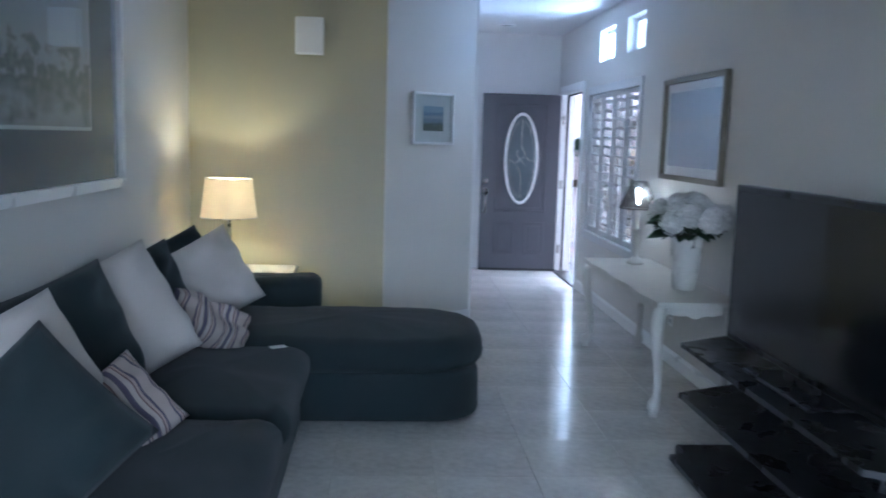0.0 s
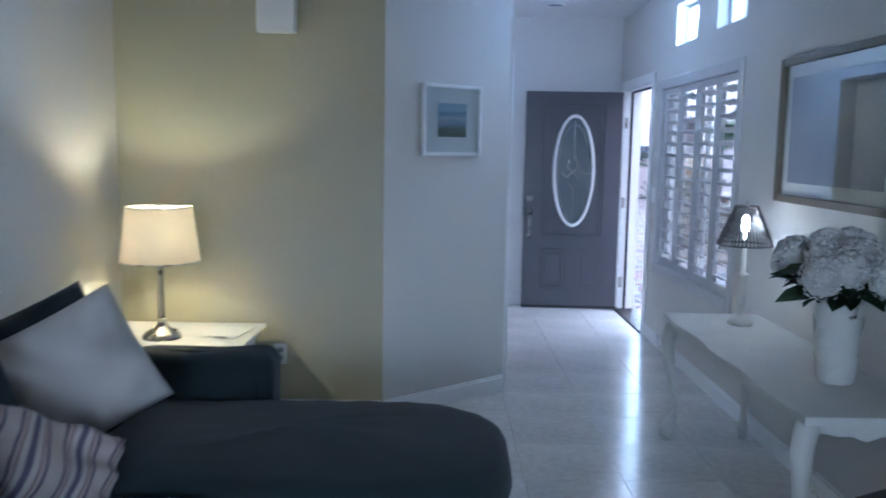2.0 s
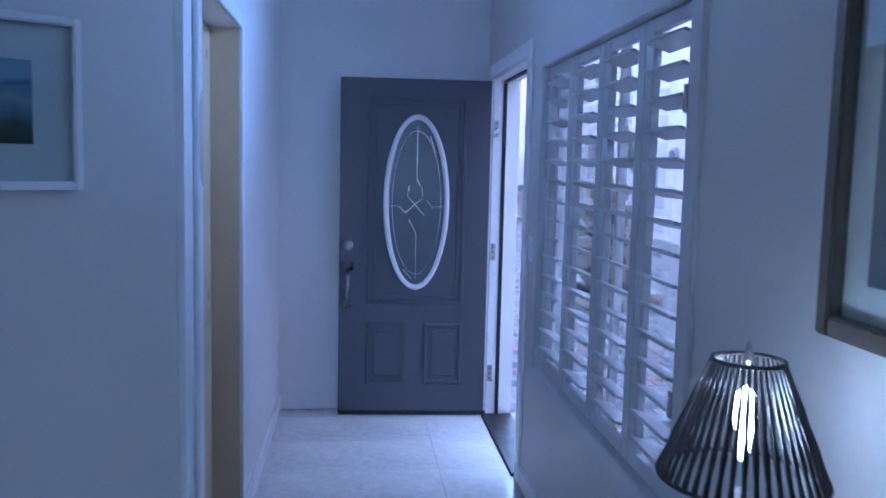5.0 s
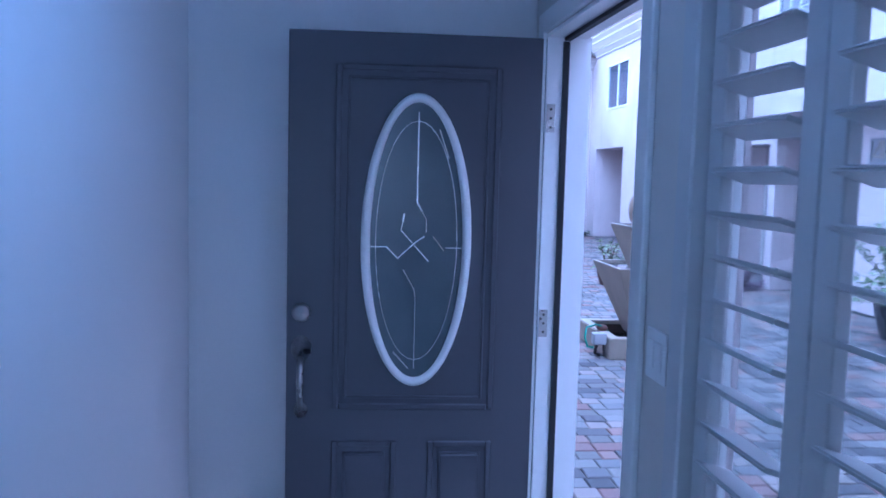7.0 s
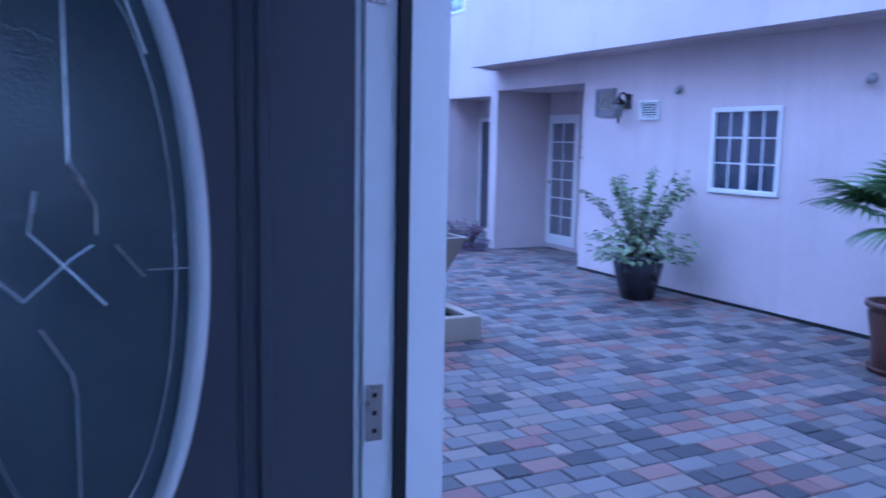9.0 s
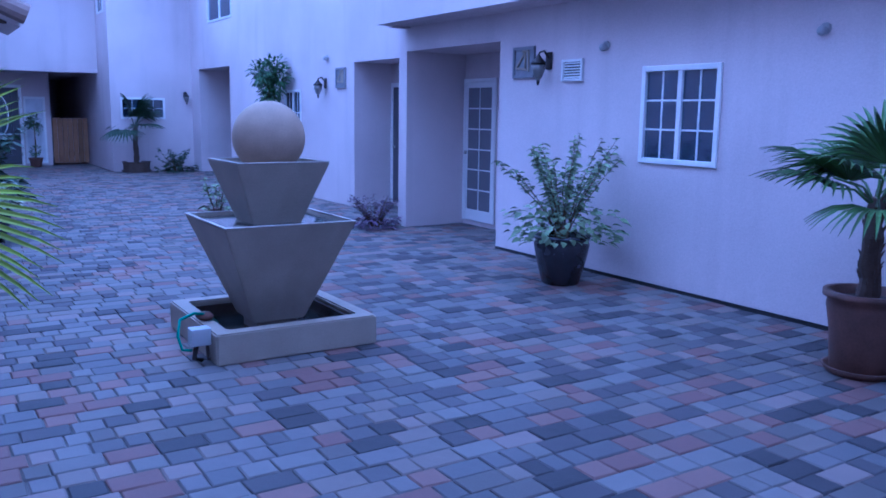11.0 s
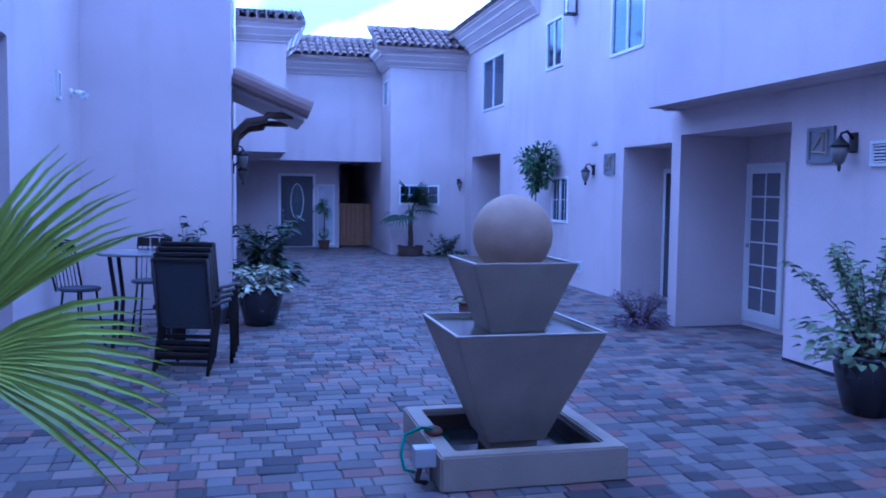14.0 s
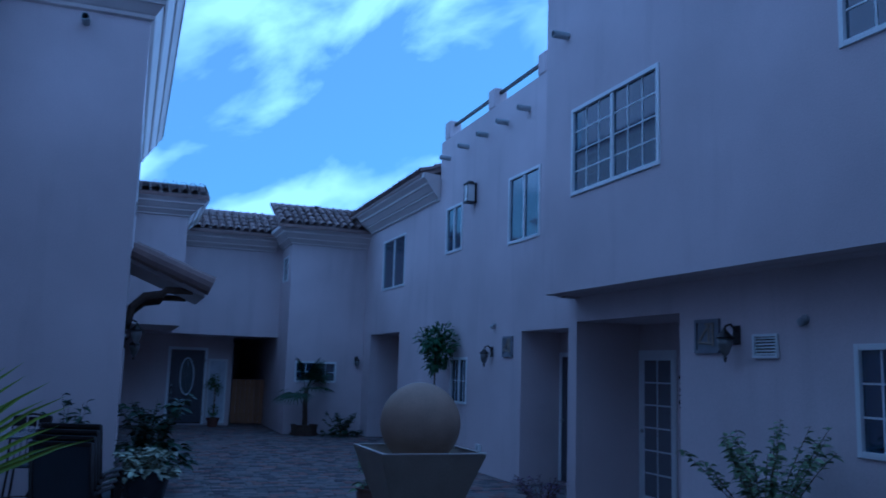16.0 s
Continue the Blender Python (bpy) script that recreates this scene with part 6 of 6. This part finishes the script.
# patio furniture
def sling_chair(label, m, group=""):
    c = thing("patio_chair", label, "chair", group=group)
    for s in (-1, 1):
        bm = bmesh.new()
        tube(bm, [(s * 0.27, -0.26, 0.0), (s * 0.27, -0.24, 0.40), (s * 0.27, -0.22, 0.62), (s * 0.27, 0.20, 0.63), (s * 0.27, 0.26, 0.60)], 0.018, 8)
        part("front_leg", bm, M_METALDARK, c, smooth=True)
        bm = bmesh.new()
        tube(bm, [(s * 0.25, 0.34, 0.0), (s * 0.25, 0.20, 0.40), (s * 0.25, 0.34, 1.05)], 0.018, 8)
        part("back_leg", bm, M_METALDARK, c, smooth=True)
    bm = bmesh.new()
    pts = [(-0.28, 0.42), (-0.1, 0.40), (0.1, 0.385), (0.19, 0.42), (0.26, 0.70), (0.335, 1.03)]
    lo = [[bm.verts.new((sx * 0.235, y, z)) for sx in (-1, 1)] for y, z in pts]
    hi = [[bm.verts.new((sx * 0.235, y - 0.006, z + 0.012)) for sx in (-1, 1)] for y, z in pts]
    for a, b in zip(lo, lo[1:]):
        bm.faces.new((a[0], a[1], b[1], b[0]))
    for a, b in zip(hi, hi[1:]):
        bm.faces.new((a[0], b[0], b[1], a[1]))
    part("sling", bm, M_SLING, c, "dark woven sling seat and back")
    for y, z in ((0.34, 1.04), (-0.24, 0.40), (0.28, 0.18), (0.31, 0.10)):
        part("crossbar", boxes((-0.25, 0.25, y - 0.012, y + 0.012, z - 0.018, z + 0.018), bevel=0.004), M_METALDARK, c)
    c.matrix_world = m
    return c


first = sling_chair("stacked dark metal sling patio chair", pose(0.27, 8.28, GROUND, 0, 0, 162), "stacked patio chairs")
for k in range(1, 4):
    copy_thing(first, pose(0.27 + 0.018 * k, 8.28 + 0.05 * k, GROUND + 0.046 * k, 0, 0, 162))


def bistro_chair(label, m, group=""):
    """A tall iron chair: round seat, four legs, a back of thin upright bars under a pierced panel."""
    c = thing("bar_chair", label, "chair", group=group)
    part("seat", turned(((0.0, 0.60), (0.20, 0.60), (0.215, 0.615), (0.20, 0.632), (0.0, 0.625)), 24), M_SLING, c)
    for k in range(4):
        e = math.pi / 4 + k * math.pi / 2
        bm = bmesh.new()
        tube(bm, [(0.24 * math.cos(e), 0.24 * math.sin(e), 0.0), (0.19 * math.cos(e), 0.19 * math.sin(e), 0.35), (0.16 * math.cos(e), 0.16 * math.sin(e), 0.60)], 0.012, 8)
        part("leg", bm, M_METALDARK, c, smooth=True)
    bm = bmesh.new()
    tube(bm, [(0.195 * math.cos(2 * math.pi * i / 24), 0.195 * math.sin(2 * math.pi * i / 24), 0.26) for i in range(25)], 0.008, 6)
    part("foot_ring", bm, M_METALDARK, c)
    bm = bmesh.new()
    tube(bm, [(-0.19, 0.13, 0.60), (-0.20, 0.19, 0.85), (-0.19, 0.24, 1.10), (0.0, 0.25, 1.13), (0.19, 0.24, 1.10), (0.20, 0.19, 0.85), (0.19, 0.13, 0.60)], 0.012, 8)
    part("back_frame", bm, M_METALDARK, c, smooth=True)
    for k in range(6):
        x = -0.14 + 0.056 * k
        bm = bmesh.new()
        tube(bm, [(x, 0.155, 0.62), (x, 0.19, 0.82), (x, 0.225, 1.00)], 0.006, 6)
        part("back_bar", bm, M_METALDARK, c)
    part("back_panel", boxes((-0.185, -0.06, 0.222, 0.234, 1.0, 1.10), (-0.045, 0.045, 0.222, 0.234, 1.0, 1.10), (0.06, 0.185, 0.222, 0.234, 1.0, 1.10), bevel=0.003), M_METALDARK, c, "pierced metal back panel")
    c.matrix_world = m
    return c


chair = bistro_chair("tall dark iron chair with barred back at the patio table", pose(-0.95, 9.55, GROUND, 0, 0, 60), "bar chairs at the patio table")
copy_thing(chair, pose(-0.32, 10.25, GROUND, 0, 0, -8))
table = thing("patio_table", "tall round patio table with smooth grey top and dark legs", "table", -0.30, 9.45, GROUND)
part("tabletop", turned(((0.0, 0.985), (0.46, 0.985), (0.47, 0.995), (0.47, 1.01), (0.46, 1.015), (0.0, 1.015)), 40), M_TABLETOP, table, "smooth grey tabletop")
for k in range(4):
    a = math.pi / 4 + k * math.pi / 2
    bm = bmesh.new()
    tube(bm, [(0.40 * math.cos(a), 0.40 * math.sin(a), 0.0), (0.34 * math.cos(a), 0.34 * math.sin(a), 0.5), (0.42 * math.cos(a), 0.42 * math.sin(a), 0.985)], 0.022, 8)
    part("leg", bm, M_METALDARK, table)


# fixtures on the walls
def wall_lantern(x, y, z, rz, label="dark bronze wall lantern with frosted glass", s=1.0):
    t = thing("wall_lantern", label, "lamp", x, y, z, rz)
    part("backplate", boxes((-0.05 * s, 0.05 * s, -0.02, -0.001, -0.02, 0.16 * s), bevel=0.006), M_METALDARK, t)
    bm = bmesh.new()
    tube(bm, [(0, -0.015, 0.10 * s), (0, -0.08 * s, 0.17 * s), (0, -0.14 * s, 0.15 * s), (0, -0.15 * s, 0.11 * s)], 0.012, 8)
    part("arm", bm, M_METALDARK, t)
    ob = part("cap", turned(((0.085 * s, 0.03 * s), (0.08 * s, 0.05 * s), (0.03 * s, 0.10 * s), (0.012 * s, 0.13 * s), (0.0, 0.14 * s)), 16), M_METALDARK, t, smooth=True)
    ob.location = (0, -0.15 * s, 0)
    ob = part("glass", turned(((0.01 * s, -0.14 * s), (0.04 * s, -0.11 * s), (0.068 * s, -0.04 * s), (0.075 * s, 0.03 * s)), 16), M_FROST, t, "frosted glass shade", True)
    ob.location = (0, -0.15 * s, 0)
    ob = part("finial", turned(((0.0, -0.20 * s), (0.014 * s, -0.18 * s), (0.02 * s, -0.14 * s)), 10), M_METALDARK, t, smooth=True)
    ob.location = (0, -0.15 * s, 0)
    return t


wall_lantern(XR, 6.72, 1.93, -90)
wall_lantern(XA, 13.5, 1.85, -90)
wall_lantern(6.35, FY, 1.72, 0, s=0.9)
wall_lantern(BX, 12.25, 1.95, 90)
wall_lantern(BX, 13.9, 1.78, 90)


def twin_spot(x, y, z, rz):
    t = thing("wall_spotlight", "small pale twin-headed spotlight on the stucco wall", "lamp", x, y, z, rz)
    ob = part("base", turned(((0.055, 0.0), (0.05, 0.03), (0.0, 0.034)), 18), M_WHITEFRAME, t)
    ob.matrix_local = pose(0, 0, 0, 90)
    for s in (-1, 1):
        bm = bmesh.new()
        tube(bm, [(0, -0.03, 0), (s * 0.05, -0.07, 0.01), (s * 0.075, -0.09, 0.0)], 0.011, 8)
        arm = part("arm", bm, M_PLASTIC, t)
        ob = part("head", turned(((0.02, -0.01), (0.03, 0.02), (0.046, 0.10), (0.04, 0.10), (0.0, 0.06)), 16), M_WHITEFRAME, arm, smooth=True)
        ob.matrix_local = pose(s * 0.075, -0.08, 0.01, 115, 0, s * 25)
    return t


twin_spot(LW, 10.9, 2.62, 90)


def plaque(x, y, z, rz):
    t = thing("wall_plaque", "grey square relief plaque with a raised angular figure", "plaque", x, y, z, rz)
    bm = bmesh.new()
    rect_frame(bm, -0.19, 0.19, -0.17, 0.17, -0.03, -0.001, 0.035)
    box(bm, -0.155, 0.155, -0.014, -0.001, -0.135, 0.135)
    part("plate", bm, M_RELIEF, t)
    bm = bmesh.new()
    for a, b in (((-0.13, -0.06), (0.03, 0.11)), ((-0.13, -0.06), (0.09, -0.08)), ((0.03, 0.11), (0.03, -0.07)), ((0.09, 0.12), (0.09, -0.10)), ((-0.02, 0.12), (0.09, 0.12))):
        tube(bm, [(a[0], -0.02, a[1]), (b[0], -0.02, b[1])], 0.014, 5)
    part("relief_figure", bm, M_CONC, t, "raised pale figure")
    return t


plaque(XR, 7.15, 2.0, -90)
plaque(XA, 12.85, 2.0, -90)


def vent(x, y, z, rz, w=0.32, h=0.22):
    t = thing("wall_vent", "white louvred vent grille on the stucco wall", "vent", x, y, z, rz)
    bm = bmesh.new()
    rect_frame(bm, -w / 2, w / 2, -h / 2, h / 2, -0.03, -0.001, 0.025)
    part("frame", bm, M_WHITEFRAME, t)
    part("backing", boxes((-w / 2 + 0.02, w / 2 - 0.02, -0.004, -0.001, -h / 2 + 0.02, h / 2 - 0.02)), M_BLACK, t)
    n = 6
    for k in range(n):
        z0 = -h / 2 + 0.025 + (h - 0.05) * (k + 0.5) / n
        bm = bmesh.new()
        box(bm, -w / 2 + 0.025, w / 2 - 0.025, -0.012, 0.012, -0.0025, 0.0025, Matrix.Translation((0, -0.014, z0)) @ Matrix.Rotation(radians(35), 4, 'X'))
        part("slat", bm, M_WHITEFRAME, t)
    return t


vent(XR, 6.33, 1.89, -90)
vent(XA, 13.98, 0.21, -90, 0.2, 0.2)
vent(LW, 10.19, 2.63, 90, 0.18, 0.3)


def spot(x, y, z, rz):
    t = thing("wall_sensor", "small round grey motion sensor on the wall", "sensor", x, y, z, rz)
    ob = part("base", turned(((0.045, 0.0), (0.04, 0.02), (0.0, 0.022)), 16), M_PLASTIC, t)
    ob.matrix_local = pose(0, 0, 0, 90)
    bm = bmesh.new()
    bmesh.ops.create_uvsphere(bm, u_segments=12, v_segments=8, radius=0.038)
    ob = part("head", bm, M_PLASTIC, t, smooth=True)
    ob.location = (0, -0.05, -0.02)


spot(XR, 5.85, 2.11, -90)
spot(XA, 13.42, 2.37, -90)
spot(XR, 3.5, 2.1, -90)


def scupper(x, y, z, rz):
    t = thing("roof_scupper", "short round drain spout through the parapet wall", "drain", x, y, z, rz)
    bm = turned(((0.05, 0.0), (0.05, 0.22), (0.042, 0.22), (0.042, 0.05), (0.0, 0.05)), 14)
    ob = part("spout", bm, M_PLASTIC, t)
    ob.matrix_local = pose(0, 0, 0, 90)


for y in (15.85, 14.85, 13.93, 13.05, 12.2):
    scupper(XA, y, 5.9, -90)
scupper(XU, 9.29, 5.9, -90)
scupper(XU, 6.2, 5.9, -90)
scupper(-0.22, BF, 5.9, 0)
box_lamp = thing("wall_light", "white box wall light high on the stucco", "lamp", XA, 14.45, 4.9, -90)
part("backplate", boxes((-0.07, 0.07, -0.015, -0.001, -0.20, 0.20), bevel=0.004), M_METALDARK, box_lamp)
part("diffuser", boxes((-0.075, 0.075, -0.19, -0.04, -0.17, 0.15), bevel=0.006), M_VASE, box_lamp, "white glass box")
for z0, z1 in ((0.15, 0.18), (-0.20, -0.17)):
    part("cap", boxes((-0.095, 0.095, -0.21, -0.012, z0, z1), bevel=0.004), M_METALDARK, box_lamp)
for dx in (-0.088, 0.078):
    for dy in (-0.20, -0.04):
        part("corner_bar", boxes((dx, dx + 0.01, dy, dy + 0.01, -0.17, 0.15)), M_METALDARK, box_lamp)
part("roof_cap", boxes((-0.06, 0.06, -0.17, -0.05, 0.18, 0.22), bevel=0.012), M_METALDARK, box_lamp)


# doors across the courtyard
def french_door(x, y0, y1, z0, z1):
    t = thing("glazed_door", "white glazed door with ten panes in the alcove", "door", x, y0, z0)
    w, h = y1 - y0, z1 - z0
    part("door_frame", boxes((-0.03, -0.001, -0.05, 0.0, 0, h + 0.05), (-0.03, -0.001, w, w + 0.05, 0, h + 0.05), (-0.03, -0.001, 0, w, h, h + 0.05), bevel=0.004), M_WHITEFRAME, t)
    part("stiles", boxes((-0.02, -0.001, 0.002, 0.055, 0, h - 0.002), (-0.02, -0.001, w - 0.055, w - 0.002, 0, h - 0.002), (-0.02, -0.001, 0.055, w - 0.055, 0, 0.16), (-0.02, -0.001, 0.055, w - 0.055, h - 0.08, h - 0.002), bevel=0.003), M_WHITEFRAME, t)
    part("pane", boxes((-0.010, -0.004, 0.05, w - 0.05, 0.16, h - 0.08)), M_SHEER, t, "glass with a pale sheer curtain behind")
    gh = (h - 0.24) / 6
    for k in range(1, 6):
        part("muntin", boxes((-0.018, -0.009, 0.055, w - 0.055, 0.16 + gh * k - 0.009, 0.16 + gh * k + 0.009)), M_WHITEFRAME, t)
    part("muntin", boxes((-0.0185, -0.0085, w / 2 - 0.009, w / 2 + 0.009, 0.16, h - 0.08)), M_WHITEFRAME, t)
    part("handle", boxes((-0.06, -0.02, w - 0.052, w - 0.012, 0.95, 1.0), bevel=0.01), M_NICKEL, t)
    return t


french_door(7.05, 9.05, 9.74, -0.10, 1.87)
door_b = thing("house_door", "grey house door with white frame in the second alcove", "door", 7.25, 11.4, -0.1)
part("door_frame", boxes((-0.04, -0.001, 0.0, 0.07, 0, 2.02), (-0.04, -0.001, 0.87, 0.94, 0, 2.02), (-0.04, -0.001, 0.07, 0.87, 1.95, 2.02), bevel=0.004), M_WHITEFRAME, door_b)
part("door_leaf", boxes((-0.025, -0.001, 0.072, 0.868, 0.0, 1.948)), M_DOOR, door_b)
part("knob", turned(((0.02, 0.0), (0.03, 0.03), (0.0, 0.05)), 12), M_NICKEL, door_b).matrix_local = pose(-0.03, 0.80, 0.95, 0, -90)
far_door = entry_door("entry_door", "closed grey door with white oval glass at the far end")
far_door.matrix_world = pose(2.70, 24.98, -0.12)
casing("trim_far_door", "y", 25.0, 1.78, 2.71, 1.93, -1, z0=-0.14)
sl = thing("sidelight", "white-framed sidelight window beside the far door", "window", 3.08, 25.0, -0.1)
bm = bmesh.new()
rect_frame(bm, -0.27, 0.27, 0, 1.8, -0.04, -0.001, 0.06)
part("frame", bm, M_WHITEFRAME, sl)
part("curtained_pane", boxes((-0.21, 0.21, -0.02, -0.012, 0.06, 1.74)), M_CURTAIN, sl)
gate = thing("wooden_gate", "low cedar board gate in the dark far passage", "gate", 4.0, 25.3, GROUND)
for k in range(7):
    part("board", boxes((-0.46 + k * 0.133, -0.46 + k * 0.133 + 0.125, -0.02, 0.0, 0.04, 1.30), bevel=0.004), M_WOODGATE, gate)
for z in (0.25, 1.08):
    part("rail", boxes((-0.46, 0.47, 0.001, 0.03, z, z + 0.09)), M_WOODGATE, gate)
# tiled canopy on brackets over the west door
can = thing("tiled_canopy", "small tiled canopy on curved brackets over a door", "canopy", BX, 13.1, 0)
bm = bmesh.new()
n = 12
for i in range(n):
    yy = -0.85 + 1.7 * (i + 0.5) / n
    for k in range(4):
        u0, u1 = k / 4, (k + 1.12) / 4
        ring = []
        for u, rr in ((u0, 0.075), (u1, 0.085)):
            ring.append([bm.verts.new((0.02 + 0.98 * u, yy + rr * math.cos(math.pi * j / 5), 3.12 - 0.42 * u + rr * math.sin(math.pi * j / 5))) for j in range(6)])
        for j in range(5):
            bm.faces.new((ring[0][j], ring[0][j + 1], ring[1][j + 1], ring[1][j]))
for yy in (-0.92, 0.92):
    for k in range(3):
        u0, u1 = k / 3, (k + 1.1) / 3
        tube(bm, [(0.02 + 1.03 * u0, yy, 3.07 - 0.42 * u0), (0.02 + 1.03 * u1, yy, 3.07 - 0.42 * u1)], (0.125, 0.14), 12)
tagged(part("canopy_tiles", bm, M_TILE, can, "curved clay tiles"), kind="stuff")
bm = bmesh.new()
vs = box(bm, 0.001, 1.0, -0.85, 0.85, 2.90, 3.10)
for v in vs:
    if v.co.x > 0.5:
        v.co.z -= 0.42
part("canopy_deck", bm, M_STUCCO_DARK, can)
# brackets coloured dark brown, with the canopy's shade put into that colour
for yy in (-0.75, 0.75):
    bm = bmesh.new()
    tube(bm, [(0.02, yy, 2.05), (0.06, yy, 2.30), (0.22, yy, 2.46), (0.45, yy, 2.50), (0.50, yy, 2.56), (0.85, yy, 2.56)], (0.045, 0.05, 0.055, 0.055, 0.05, 0.045), 8)
    part("bracket", bm, M_BARK, can, "curved bracket, dark brown for the shade below the canopy")
west_door = thing("house_door", "white glazed door below the tiled canopy", "door", BX - 0.1, 12.6, -0.1)
part("door_leaf", boxes((0.0, 0.04, 0.0, 1.0, 0.0, 2.1)), M_WHITEFRAME, west_door)
part("pane", boxes((0.041, 0.046, 0.15, 0.85, 0.2, 1.95)), M_PANE, west_door)

# house numbers
for k, ch in enumerate("1959"):
    cu = bpy.data.curves.new("house_number", 'FONT')
    cu.body, cu.size, cu.extrude, cu.align_x, cu.align_y = ch, 0.16, 0.008, 'CENTER', 'CENTER'
    tmp = new("house_number", cu)
    me = bpy.data.meshes.new_from_object(tmp.evaluated_get(bpy.context.evaluated_depsgraph_get()))
    bpy.data.objects.remove(tmp)
    me.materials.clear()
    me.materials.append(M_METALDARK)
    ob = new("house_number", me)
    ob.matrix_world = Matrix.Translation((7.035, 8.90, 1.70 - k * 0.15)) @ pose(0, 0, 0, 90, 0, -90)
    tagged(ob, "dark metal house number on the alcove wall", "sign", "house numbers")

# ---- floor tiles and pavers ----
floor = structure("floor", bmesh.new(), M_FLOOR, "polished pale travertine tile floor")
TS = 0.46
tile_data = None
for i in range(8):
    for j in range(26):
        x0, y0 = -3.6 + i * TS, -11.5 + j * TS
        x1, y1 = min(x0 + TS, -0.002), min(y0 + TS, 0.178)
        if x1 - x0 < 0.02 or y1 - y0 < 0.02:
            continue
        full = x1 - x0 > TS - 0.001 and y1 - y0 > TS - 0.001
        if full and tile_data:
            me = tile_data
        else:
            bm = boxes((0.0012, x1 - x0 - 0.0012, 0.0012, y1 - y0 - 0.0012, -0.012, 0.0))
            me = finish("tile", bm, M_FLOOR)
            if full:
                tile_data = me
        ob = new("tile", me)
        ob.parent = floor
        ob.location = (x0, y0, 0)

paving = structure("pavement", boxes((0.1, 9.6, -14.0, 26.5, GROUND - 0.09, GROUND - 0.012)), M_SAND, "courtyard of mixed grey, tan and red concrete pavers")
rng = random.Random(7)
PW = 0.155
LENGTHS = (0.155, 0.235, 0.115, 0.155, 0.235)


def paver_mesh(L, k):
    bm = boxes((0.003, L - 0.003, 0.003, PW - 0.003, -0.05, 0.0))
    top = [e for e in bm.edges if all(abs(v.co.z) < 1e-6 for v in e.verts)]
    bmesh.ops.bevel(bm, geom=top, offset=0.007, segments=1, affect='EDGES')
    for v in bm.verts:
        if v.co.z > -0.02:
            v.co.z += rng.uniform(-0.0015, 0.0015)
            v.co.x += rng.uniform(-0.002, 0.002)
            v.co.y += rng.uniform(-0.002, 0.002)
    return finish("paver", bm, M_PAVER)


PAVERS = {L: [paver_mesh(L, k) for k in range(3)] for L in set(LENGTHS)}
template = {L: [([tuple(v.co) for v in me.vertices], [tuple(f.vertices) for f in me.polygons]) for me in PAVERS[L]] for L in PAVERS}
verts, faces = [], []
made = 0
y = -4.0
row = 0
while y < 26.3:
    x_end = 9.4 if y > 18.8 else (7.3 if y > 7.4 else 6.3)
    x = (0.172 if y < 0.5 else -2.8) - rng.random() * 0.2
    if y > 11.4:
        x = 0.3 - rng.random() * 0.2
    while x < x_end:
        L = rng.choice(LENGTHS)
        dz = rng.uniform(-0.003, 0.003)
        k = rng.randrange(3)
        if 1.1 < x < 3.4 and 2.3 < y < 4.62 and made < 300 and not (1.75 < x < 2.92 and y > 4.4):
            ob = new("paver", PAVERS[L][k])
            ob.parent = paving
            ob.location = (x, y, GROUND + dz)
            made += 1
        else:
            base = len(verts)
            vs, fs = template[L][k]
            verts.extend((a + x, b + y, c + GROUND + dz) for a, b, c in vs)
            faces.extend(tuple(i + base for i in f) for f in fs)
        x += L
    y += PW
    row += 1
me = bpy.data.meshes.new("pavers")
me.from_pydata(verts, [], faces)
me.materials.append(M_PAVERS)
rest = new("pavers", me)
rest.parent = paving
tagged(rest, "field of concrete pavers", kind="stuff")
